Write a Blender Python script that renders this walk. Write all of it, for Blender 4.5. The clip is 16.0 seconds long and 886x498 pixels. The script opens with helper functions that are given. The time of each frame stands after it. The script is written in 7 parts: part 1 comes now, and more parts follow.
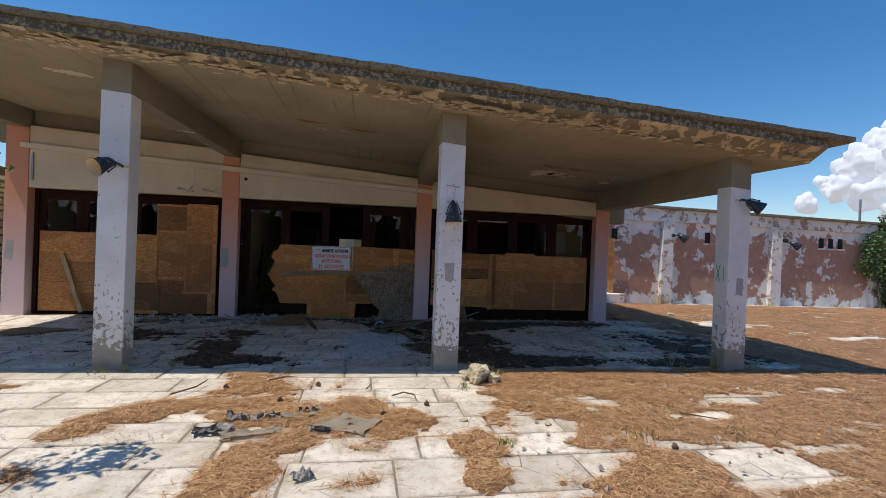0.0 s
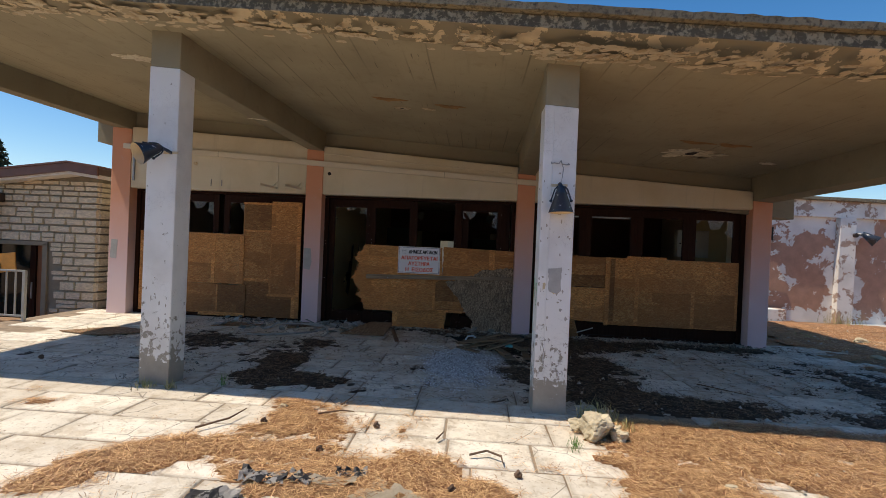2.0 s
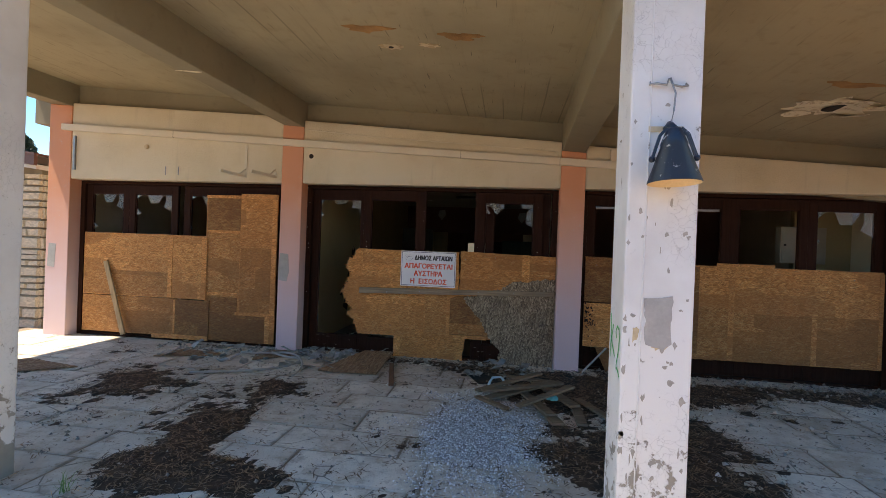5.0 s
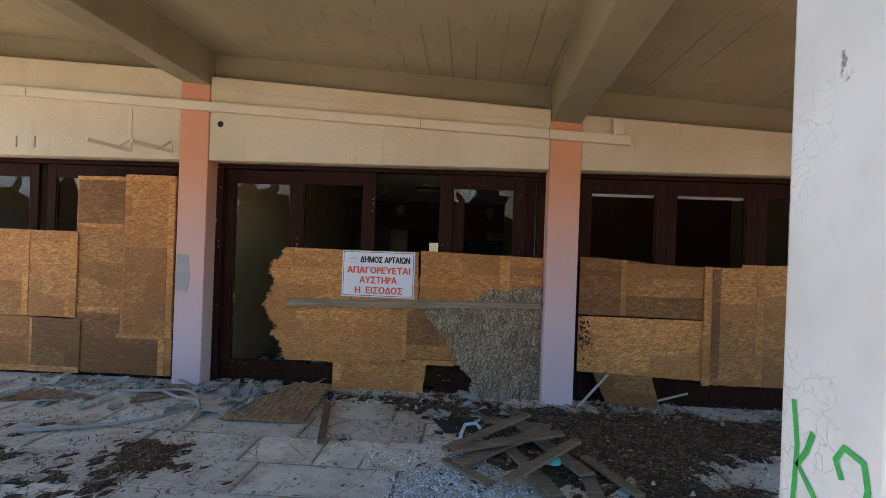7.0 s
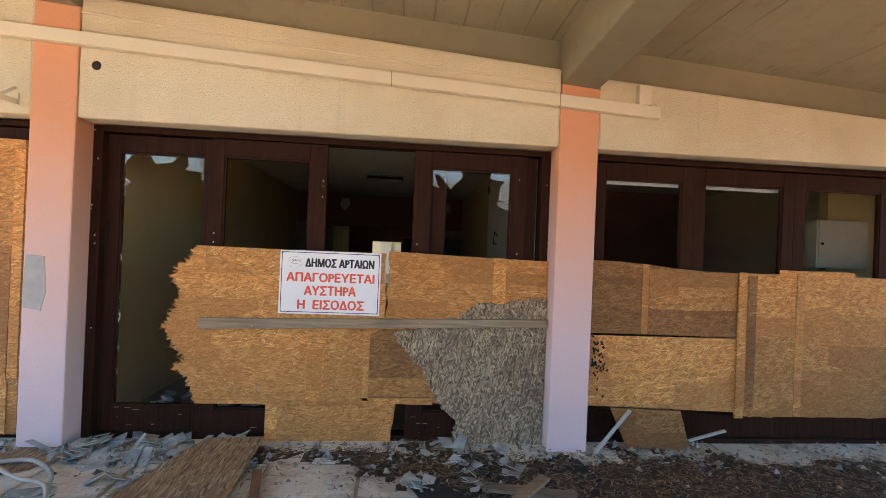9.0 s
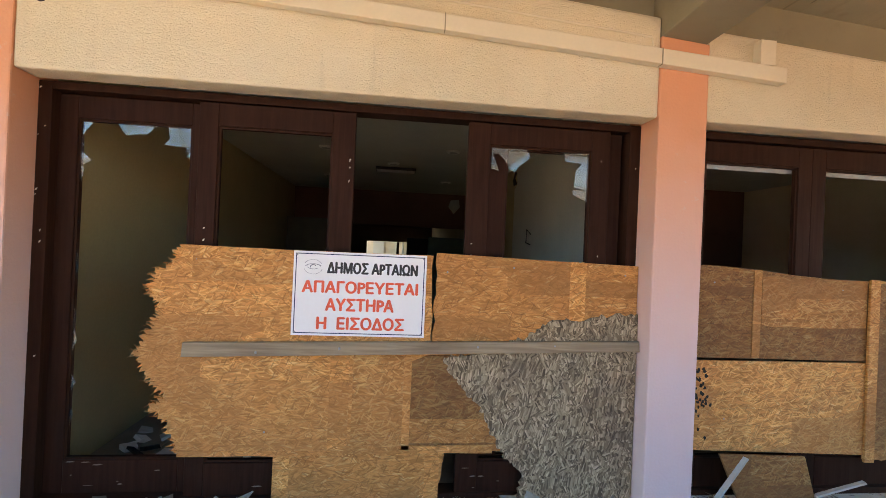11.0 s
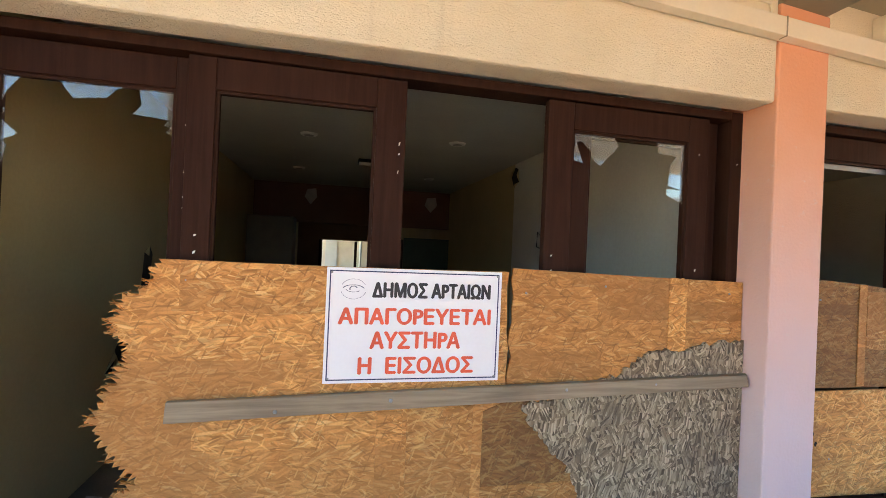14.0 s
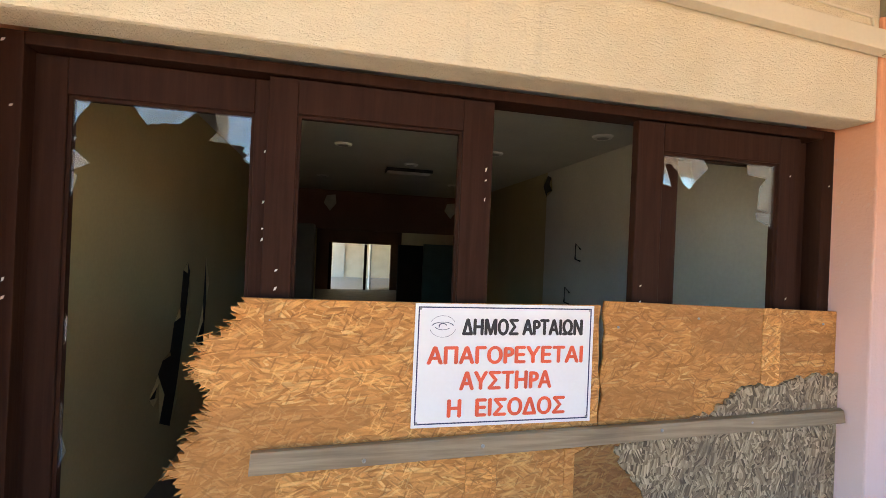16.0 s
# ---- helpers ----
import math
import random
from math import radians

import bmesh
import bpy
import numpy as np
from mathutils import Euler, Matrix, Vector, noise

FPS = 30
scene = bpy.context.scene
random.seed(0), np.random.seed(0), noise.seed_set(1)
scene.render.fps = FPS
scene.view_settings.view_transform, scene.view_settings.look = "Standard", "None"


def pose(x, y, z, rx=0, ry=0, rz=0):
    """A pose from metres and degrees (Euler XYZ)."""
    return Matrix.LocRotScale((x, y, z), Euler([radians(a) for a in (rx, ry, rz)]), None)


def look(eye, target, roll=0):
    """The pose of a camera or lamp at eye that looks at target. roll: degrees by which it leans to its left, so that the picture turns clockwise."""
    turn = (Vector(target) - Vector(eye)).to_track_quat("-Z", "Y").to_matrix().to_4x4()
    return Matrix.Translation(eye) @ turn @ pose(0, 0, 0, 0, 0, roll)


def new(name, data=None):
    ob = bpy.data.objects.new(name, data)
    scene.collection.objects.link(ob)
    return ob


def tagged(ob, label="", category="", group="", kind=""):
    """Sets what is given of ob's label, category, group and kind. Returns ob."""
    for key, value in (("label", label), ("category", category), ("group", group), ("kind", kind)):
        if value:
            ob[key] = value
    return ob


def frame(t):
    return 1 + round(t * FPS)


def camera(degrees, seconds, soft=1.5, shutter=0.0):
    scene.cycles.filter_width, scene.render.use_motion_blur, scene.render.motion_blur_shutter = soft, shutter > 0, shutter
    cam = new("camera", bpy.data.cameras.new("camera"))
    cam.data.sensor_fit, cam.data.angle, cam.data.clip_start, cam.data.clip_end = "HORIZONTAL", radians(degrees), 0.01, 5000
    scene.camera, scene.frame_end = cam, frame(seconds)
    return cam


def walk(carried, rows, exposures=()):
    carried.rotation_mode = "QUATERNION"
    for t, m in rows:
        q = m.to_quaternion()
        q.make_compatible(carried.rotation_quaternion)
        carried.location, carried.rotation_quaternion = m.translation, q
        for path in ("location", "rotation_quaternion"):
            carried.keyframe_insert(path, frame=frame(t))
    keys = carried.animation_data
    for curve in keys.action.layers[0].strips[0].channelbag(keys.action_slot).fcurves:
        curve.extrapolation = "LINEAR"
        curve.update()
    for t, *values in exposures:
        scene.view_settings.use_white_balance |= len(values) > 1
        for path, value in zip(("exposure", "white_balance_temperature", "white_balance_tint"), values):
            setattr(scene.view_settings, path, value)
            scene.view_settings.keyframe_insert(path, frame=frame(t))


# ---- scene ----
cam = camera(87.2, 16.0, soft=0.6)
METRES, EYE, TILT, LEAN, TURN = 8.5, 1.52, -0.65, 0.0, -9.3
ROWS = [
    (0.0, 0.0, 0.0, 0.0, -0.02, 0.43, -2.21),
    (0.5, 0.0036, 0.0415, -0.0025, 0.66, 0.44, -2.33),
    (1.0, 0.0077, 0.0818, -0.0031, 6.23, 0.15, -2.61),
    (1.5, 0.0055, 0.1213, -0.0023, 11.16, 0.31, -2.66),
    (2.0, 0.0053, 0.1626, -0.0023, 13.05, 0.28, -2.59),
    (2.5, 0.0068, 0.2039, 0.0009, 16.0, 0.08, -2.62),
    (3.0, 0.0023, 0.2425, -0.001, 17.05, 0.22, -2.62),
    (3.5, -0.0043, 0.281, -0.0001, 17.14, 0.28, -2.69),
    (4.0, -0.0081, 0.3231, 0.0039, 17.21, 0.4, -2.46),
    (6.5, -0.0615, 0.5304, 0.0037, 14.81, 0.36, -2.32),
    (7.0, -0.0698, 0.5713, 0.0036, 12.16, 0.64, -2.2),
    (7.5, -0.0785, 0.6112, 0.0043, 11.12, 0.49, -2.32),
    (8.0, -0.0973, 0.6452, 0.0055, 8.76, 0.62, -2.39),
    (10.5, -0.1787, 0.7739, 0.0035, 2.27, 0.94, -2.43),
    (11.0, -0.1946, 0.7967, 0.0049, 2.84, 0.85, -2.54),
    (11.5, -0.2056, 0.8139, 0.0042, 4.52, 0.75, -2.59),
    (12.0, -0.2182, 0.8243, 0.0049, 5.48, 1.01, -2.68),
    (12.5, -0.2346, 0.8332, 0.0077, 4.48, 0.98, -2.44),
    (13.0, -0.2451, 0.8437, 0.0091, 0.1, 0.9, -2.19),
    (13.5, -0.2566, 0.8584, 0.0097, -2.66, 1.08, -2.36),
    (14.0, -0.2687, 0.8742, 0.0117, -3.89, 0.86, -2.47),
    (14.5, -0.2806, 0.8839, 0.0177, -3.93, 0.97, -2.48),
    (15.0, -0.2935, 0.8889, 0.0247, -3.92, 0.91, -2.34),
    (15.5, -0.3041, 0.8905, 0.0265, -3.67, 0.74, -2.64),
    (16.0, -0.3109, 0.8916, 0.0261, -3.74, 0.77, -2.41),
]
walk(cam, [(t, pose(0, 0, EYE, TILT, LEAN, TURN) @ pose(METRES * x, METRES * y, METRES * z, 90 + pitch, roll, yaw)) for t, x, y, z, yaw, pitch, roll in ROWS],
     exposures=[(0.0, -0.16, 6650, 13), (1.5, -0.05, 7100, 13), (3.0, 0.42, 7400, 12), (4.0, 0.85, 7800, 13), (7.0, 1.54, 7250, 10), (8.0, 2.06, 8450, 14), (10.5, 2.48, 8400, 14), (12.5, 2.66, 8500, 14), (16.0, 2.82, 8400, 14)])

# ---- world and sun ----
world = bpy.data.worlds.new("sky")
scene.world = world
world.use_nodes = True
wn, wl = world.node_tree.nodes, world.node_tree.links
sky = wn.new("ShaderNodeTexSky")
sky.sky_type = "NISHITA"
sky.sun_disc = False
sky.sun_elevation = radians(66)
sky.sun_rotation = radians(257)
sky.altitude = 50
sky.air_density, sky.dust_density, sky.ozone_density = 1.0, 0.3, 3.0
wn["Background"].inputs["Strength"].default_value = 0.15
deep = wn.new("ShaderNodeHueSaturation")
deep.inputs["Saturation"].default_value = 1.34
wl.new(sky.outputs["Color"], deep.inputs["Color"])
wl.new(deep.outputs["Color"], wn["Background"].inputs["Color"])

sun = new("sun", bpy.data.lights.new("sun", "SUN"))
sun.data.energy = 4.4
sun.data.angle = radians(0.5)
sun.data.color = (1.0, 0.95, 0.87)
sun.matrix_world = look((-43, -10, 100), (0, 0, 0))


# ---- materials ----
class Nodes:
    """A small builder for node materials."""

    def __init__(self, name):
        self.m = bpy.data.materials.new(name)
        self.m.use_nodes = True
        self.t = self.m.node_tree
        self.b = self.t.nodes["Principled BSDF"]
        tc = self.t.nodes.new("ShaderNodeTexCoord")
        self.co = tc.outputs["Object"]

    def n(self, kind, **inputs):
        node = self.t.nodes.new(kind)
        for k, v in inputs.items():
            key = k.replace("_", " ")
            if hasattr(v, "is_linked") or hasattr(v, "links"):
                self.t.links.new(v, node.inputs[key])
            else:
                node.inputs[key].default_value = v
        return node

    def link(self, a, b):
        self.t.links.new(a, b)

    def spread(self, amount=7.0):
        """Shift the pattern from object to object."""
        info = self.t.nodes.new("ShaderNodeObjectInfo")
        mul = self.n("ShaderNodeVectorMath")
        mul.operation = "MULTIPLY_ADD"
        comb = self.n("ShaderNodeCombineXYZ", X=info.outputs["Random"], Y=info.outputs["Random"], Z=info.outputs["Random"])
        self.link(comb.outputs[0], mul.inputs[0])
        mul.inputs[1].default_value = (amount, amount * 1.7, amount * 0.6)
        self.link(self.co, mul.inputs[2])
        self.co = mul.outputs[0]
        return info.outputs["Random"]

    def scaled(self, sx, sy, sz, rx=0, ry=0, rz=0):
        mp = self.n("ShaderNodeMapping", Vector=self.co)
        mp.inputs["Scale"].default_value = (sx, sy, sz)
        mp.inputs["Rotation"].default_value = (radians(rx), radians(ry), radians(rz))
        return mp.outputs[0]

    def noise(self, scale, detail=4, rough=0.55, co=None, distortion=0.0):
        return self.n("ShaderNodeTexNoise", Vector=co or self.co, Scale=scale, Detail=detail, Roughness=rough, Distortion=distortion).outputs["Fac"]

    def ramp(self, fac, *stops):
        r = self.n("ShaderNodeValToRGB", Fac=fac)
        el = r.color_ramp.elements
        while len(el) < len(stops):
            el.new(0.5)
        for e, (p, c) in zip(el, stops):
            e.position = p
            e.color = (*c, 1) if len(c) == 3 else c
        return r.outputs["Color"]

    def step(self, fac, lo, hi):
        r = self.n("ShaderNodeMapRange", Value=fac)
        r.inputs["From Min"].default_value, r.inputs["From Max"].default_value = lo, hi
        return r.outputs["Result"]

    def mix(self, fac, a, b, mode="MIX"):
        x = self.t.nodes.new("ShaderNodeMix")
        x.data_type, x.blend_type = "RGBA", mode
        for sock, v in ((x.inputs[0], fac), (x.inputs[6], a), (x.inputs[7], b)):
            if hasattr(v, "links"):
                self.link(v, sock)
            else:
                sock.default_value = v if not isinstance(v, tuple) else (*v, 1)[:4]
        return x.outputs[2]

    def math(self, op, a, b=0.0):
        x = self.t.nodes.new("ShaderNodeMath")
        x.operation = op
        for sock, v in ((x.inputs[0], a), (x.inputs[1], b)):
            if hasattr(v, "links"):
                self.link(v, sock)
            else:
                sock.default_value = v
        return x.outputs[0]

    def done(self, color, rough=0.8, height=None, strength=0.3, distance=0.01, metal=0.0, spec=None):
        for key, v in (("Base Color", color), ("Roughness", rough), ("Metallic", metal)):
            if hasattr(v, "links"):
                self.link(v, self.b.inputs[key])
            else:
                self.b.inputs[key].default_value = (*v, 1) if isinstance(v, tuple) else v
        if spec is not None:
            self.b.inputs["Specular IOR Level"].default_value = spec
        if height is not None:
            bump = self.n("ShaderNodeBump", Height=height, Strength=strength, Distance=distance)
            self.link(bump.outputs[0], self.b.inputs["Normal"])
        return self.m


def plain(name, c, rough=0.7, vary=0.18, scale=6.0, grain=90.0, strength=0.15, metal=0.0, per_object=False):
    """Colour with large blotches, fine grain and a fine relief."""
    k = Nodes(name)
    if per_object:
        k.spread()
    big, fine = k.noise(scale), k.noise(grain, 3)
    lo = tuple(v * (1 - vary) for v in c)
    hi = tuple(min(1, v * (1 + vary)) for v in c)
    col = k.ramp(k.math("ADD", k.math("MULTIPLY", big, 0.7), k.math("MULTIPLY", fine, 0.3)), (0.3, lo), (0.7, hi))
    return k.done(col, rough, fine, strength, 0.004, metal)


def peeling(name, paint, under, share, scale=3.0, edge=0.03, rough=0.7, dirt=(0.25, 0.22, 0.17), sharp=0.012, low=None, foot=None, cracks=0.0, panels=None):
    """Old paint that has come off in flakes from the plaster under it; low: a height under which it is worse."""
    k = Nodes(name)
    k.spread(3.0)
    n1 = k.noise(scale, 9, 0.66, distortion=0.25)
    if low is not None:
        sep = k.n("ShaderNodeSeparateXYZ", Vector=k.t.nodes["Texture Coordinate"].outputs["Object"])
        n1 = k.math("ADD", n1, k.math("MULTIPLY", k.step(sep.outputs[2], low, 0.0), 0.22))
    if foot is not None:
        n1 = k.math("ADD", n1, k.math("MULTIPLY", k.step(k.math("ADD", sep.outputs[2], k.math("MULTIPLY", k.math("SUBTRACT", 1.0, k.noise(6, 6, 0.65)), 0.55)), foot + 0.42, foot + 0.18), 0.34))
    if panels is not None:
        first, pitch, z0, z1 = panels
        at = k.n("ShaderNodeSeparateXYZ", Vector=k.t.nodes["Texture Coordinate"].outputs["Object"])
        u = k.math("ABSOLUTE", k.math("SUBTRACT", k.math("FRACT", k.math("DIVIDE", k.math("SUBTRACT", at.outputs[0], first), pitch)), 0.5))
        bare = k.math("MULTIPLY", k.step(u, 0.46, 0.36), k.math("MULTIPLY", k.step(at.outputs[2], z0, z0 + 0.35), k.step(at.outputs[2], z1, z1 - 0.5)))
        n1 = k.math("ADD", n1, k.math("SUBTRACT", k.math("MULTIPLY", bare, 0.17), 0.075))
    off = k.step(n1, share - sharp, share + sharp)
    fine = k.noise(60, 4)
    p = k.mix(k.step(k.noise(1.6, 5), 0.45, 0.8), paint, tuple(a * 0.6 + b * 0.4 for a, b in zip(paint, dirt)))
    u = k.mix(k.noise(5.0, 6, 0.65), tuple(v * 0.6 for v in under), tuple(min(1, v * 1.35) for v in under))
    rim = k.math("MULTIPLY", k.step(n1, share - 0.05, share), k.math("SUBTRACT", 1.0, off))
    p = k.mix(k.math("MULTIPLY", rim, 0.35), p, tuple(v * 0.75 for v in paint))
    h = k.math("SUBTRACT", k.math("MULTIPLY", fine, 0.15), off)
    if cracks:
        wob = k.n("ShaderNodeVectorMath", Vector=k.co)
        wob.operation = "ADD"
        nz = k.n("ShaderNodeTexNoise", Vector=k.co, Scale=14.0, Detail=4.0)
        sc = k.n("ShaderNodeVectorMath", Vector=nz.outputs["Color"])
        sc.operation = "SCALE"
        sc.inputs["Scale"].default_value = 0.09
        k.link(sc.outputs[0], wob.inputs[1])
        cell = k.n("ShaderNodeTexVoronoi", Vector=wob.outputs[0], Scale=cracks)
        cell.feature = "DISTANCE_TO_EDGE"
        line = k.math("MULTIPLY", k.step(cell.outputs["Distance"], 0.022, 0.006), k.step(k.noise(3.5, 4), 0.50, 0.60))
        p = k.mix(k.math("MULTIPLY", line, 0.38), p, tuple(v * 0.45 for v in paint))
        h = k.math("SUBTRACT", h, k.math("MULTIPLY", line, 0.5))
    return k.done(k.mix(off, p, u), rough, h, 0.55, 0.006)


def osb(name, tone=1.0, dark=0.35, grey=0.0):
    """Pressed strand board: long flakes lying across each other."""
    k = Nodes(name)
    k.spread(5.0)
    layers = []
    for i, (ang, sx, sz) in enumerate(((5, 12, 78), (-14, 15, 95), (33, 17, 85), (-48, 18, 100)) if not grey else ((84, 16, 110), (70, 18, 130), (-62, 22, 120), (35, 24, 130))):
        mp = k.n("ShaderNodeMapping", Vector=k.co)
        mp.inputs["Rotation"].default_value = (0, radians(ang), 0)
        mp.inputs["Location"].default_value = (i * 1.3, 0, i * 0.7)
        mp2 = k.n("ShaderNodeMapping", Vector=mp.outputs[0])
        mp2.inputs["Scale"].default_value = (sx, 6, sz)
        v = k.n("ShaderNodeTexVoronoi", Vector=mp2.outputs[0], Scale=1.0, Randomness=1.0)
        layers.append(v)
    pick = k.n("ShaderNodeTexVoronoi", Vector=k.scaled(20, 20, 48), Scale=1.0)
    sep = k.n("ShaderNodeSeparateColor", Color=pick.outputs["Color"])
    val, edge = None, None
    for i, v in enumerate(layers):
        r = k.n("ShaderNodeSeparateColor", Color=v.outputs["Color"]).outputs[0]
        d = v.outputs["Distance"]
        if val is None:
            val, edge = r, d
        else:
            f = k.math("GREATER_THAN", sep.outputs[0], 0.3 * i)
            mixv = k.t.nodes.new("ShaderNodeMix")
            k.link(f, mixv.inputs[0]), k.link(val, mixv.inputs[2]), k.link(r, mixv.inputs[3])
            val = mixv.outputs[0]
            mixd = k.t.nodes.new("ShaderNodeMix")
            k.link(f, mixd.inputs[0]), k.link(edge, mixd.inputs[2]), k.link(d, mixd.inputs[3])
            edge = mixd.outputs[0]
    a = (0.40 * tone, 0.155 * tone, 0.036 * tone)
    b = (0.63 * tone, 0.272 * tone, 0.077 * tone)
    c = (0.72 * tone, 0.360 * tone, 0.120 * tone)
    col = k.ramp(val, (0.0, a), (0.35, b), (0.72, b), (0.93, c), (1.0, (0.78 * tone, 0.47 * tone, 0.19 * tone)))
    col = k.mix(k.math("MULTIPLY", k.step(edge, 0.35, 0.75), 0.5), col, (0.30 * tone, 0.12 * tone, 0.03 * tone))
    for ang, sx, sz, cut in ((24, 13, 85, 0.80), (-37, 14, 95, 0.82), (5, 11, 90, 0.84), (68, 15, 100, 0.86)):
        turned = k.n("ShaderNodeMapping", Vector=k.co)
        turned.inputs["Rotation"].default_value = (0, radians(ang), 0)
        thin = k.n("ShaderNodeMapping", Vector=turned.outputs[0])
        thin.inputs["Scale"].default_value = (sx, 6, sz)
        fl = k.n("ShaderNodeTexVoronoi", Vector=thin.outputs[0], Scale=1.0)
        on = k.math("MULTIPLY", k.math("GREATER_THAN", k.n("ShaderNodeSeparateColor", Color=fl.outputs["Color"]).outputs[1], cut), k.step(fl.outputs["Distance"], 0.46, 0.38))
        if not grey:
            col = k.mix(k.math("MULTIPLY", on, 0.45), col, (0.84 * tone, 0.48 * tone, 0.17 * tone))
        gap = k.math("MULTIPLY", k.math("LESS_THAN", k.n("ShaderNodeSeparateColor", Color=fl.outputs["Color"]).outputs[2], 0.16), k.step(fl.outputs["Distance"], 0.40, 0.30))
        col = k.mix(k.math("MULTIPLY", gap, 0.5), col, (0.20 * tone, 0.075 * tone, 0.02 * tone))
    patch = k.n("ShaderNodeTexVoronoi", Vector=k.scaled(1.1, 1.1, 3.3), Scale=1.0)
    patch.distance = "CHEBYCHEV"
    pr = k.n("ShaderNodeSeparateColor", Color=patch.outputs["Color"]).outputs[1]
    col = k.mix(k.math("MULTIPLY", k.step(pr, 0.45, 0.80), 0.55), col, (0.33 * tone, 0.135 * tone, 0.038 * tone))
    col = k.mix(k.math("MULTIPLY", k.step(k.noise(130, 3), 0.5, 0.75), 0.35), col, (0.25 * tone, 0.11 * tone, 0.03 * tone))
    stain = k.step(k.noise(1.7, 5, 0.6), 0.42, 0.72)
    col = k.mix(k.math("MULTIPLY", stain, dark), col, (0.22 * tone, 0.10 * tone, 0.035 * tone))
    if grey:
        g = k.ramp(val, (0.0, (0.09, 0.064, 0.040)), (0.45, (0.28, 0.21, 0.135)), (0.8, (0.45, 0.35, 0.23)), (1.0, (0.66, 0.53, 0.36)))
        g = k.mix(k.math("MULTIPLY", k.step(k.noise(4, 5), 0.52, 0.74), 0.8), g, (0.07, 0.056, 0.045))
        col = k.mix(grey, col, g)
    h = k.math("ADD", k.math("MULTIPLY", edge, -0.6), val)
    return k.done(col, 0.75, h, 0.8 if not grey else 1.0, 0.004 if not grey else 0.012)


def wood(name, a, b, along="x", rough=0.75, per_object=True):
    k = Nodes(name)
    if per_object:
        k.spread()
    s = {"x": (2, 40, 40), "y": (40, 2, 40), "z": (40, 40, 2)}[along]
    g = k.noise(1.0, 6, 0.6, k.scaled(*s), 0.5)
    blot = k.noise(3.0, 4)
    col = k.ramp(k.math("ADD", k.math("MULTIPLY", g, 0.7), k.math("MULTIPLY", blot, 0.3)), (0.3, a), (0.68, b))
    return k.done(col, rough, g, 0.4, 0.003)


def glass(name, tint=(0.9, 0.95, 0.95), dust=0.10):
    k = Nodes(name)
    t = k.t
    tr = k.n("ShaderNodeBsdfTransparent", Color=(*tint, 1))
    gl = k.n("ShaderNodeBsdfGlossy", Color=(1, 1, 1, 1), Roughness=0.02)
    fr = k.n("ShaderNodeFresnel", IOR=1.5)
    mx = t.nodes.new("ShaderNodeMixShader")
    k.link(fr.outputs[0], mx.inputs[0]), k.link(tr.outputs[0], mx.inputs[1]), k.link(gl.outputs[0], mx.inputs[2])
    df = k.n("ShaderNodeBsdfDiffuse", Color=(0.6, 0.6, 0.56, 1))
    m2 = t.nodes.new("ShaderNodeMixShader")
    k.link(k.math("MULTIPLY", k.noise(9, 5), dust * 2), m2.inputs[0])
    k.link(mx.outputs[0], m2.inputs[1]), k.link(df.outputs[0], m2.inputs[2])
    k.link(m2.outputs[0], t.nodes["Material Output"].inputs["Surface"])
    return k.m


def concrete(name, c, stain, lines=False, rough=0.9):
    """Painted or bare concrete with runs, blotches and, under the slab, the marks of the boards it was cast on."""
    k = Nodes(name)
    big, mid, fine = k.noise(0.9, 5), k.noise(7, 6, 0.65), k.noise(80, 3)
    col = k.mix(k.step(big, 0.42, 0.72), c, tuple(v * 0.78 for v in c))
    col = k.mix(k.math("MULTIPLY", k.step(mid, 0.55, 0.75), 0.5), col, stain)
    h = k.math("ADD", k.math("MULTIPLY", mid, 0.5), k.math("MULTIPLY", fine, 0.3))
    if lines:
        w = k.n("ShaderNodeTexWave", Vector=k.co, Scale=1.35, Distortion=0.6)
        w.bands_direction = "X"
        w.inputs["Detail Scale"].default_value = 0.4
        ln = k.step(w.outputs["Fac"], 0.02, 0.0)
        gate = k.step(k.noise(1.0, 2, 0.5, k.scaled(1.8, 0.5, 1)), 0.5, 0.6)
        ln = k.math("MULTIPLY", ln, gate)
        col = k.mix(k.math("MULTIPLY", ln, 0.6), col, tuple(v * 0.4 for v in c))
        streak = k.noise(1.0, 5, 0.7, k.scaled(26, 1.1, 1))
        col = k.mix(k.math("MULTIPLY", k.step(streak, 0.56, 0.72), 0.28), col, tuple(v * 0.5 for v in c))
        dash = k.math("MULTIPLY", k.step(k.noise(1.0, 2, 0.5, k.scaled(60, 3.2, 1)), 0.70, 0.73), 0.7)
        col = k.mix(dash, col, tuple(v * 0.3 for v in c))
        h = k.math("SUBTRACT", h, ln)
    return k.done(col, rough, h, 0.4, 0.006)


def stucco(name, c):
    """Cream wall paint over a combed plaster."""
    k = Nodes(name)
    r = k.noise(1.0, 4, 0.6, k.scaled(45, 45, 90), 1.2)
    big = k.noise(1.3, 5)
    col = k.mix(k.step(big, 0.4, 0.75), c, tuple(v * f for v, f in zip(c, (0.86, 0.83, 0.76))))
    run = k.noise(1.0, 5, 0.6, k.scaled(9, 9, 0.7))
    col = k.mix(k.math("MULTIPLY", k.step(run, 0.6, 0.8), 0.35), col, tuple(v * 0.6 for v in c))
    return k.done(col, 0.85, r, 0.9, 0.009)


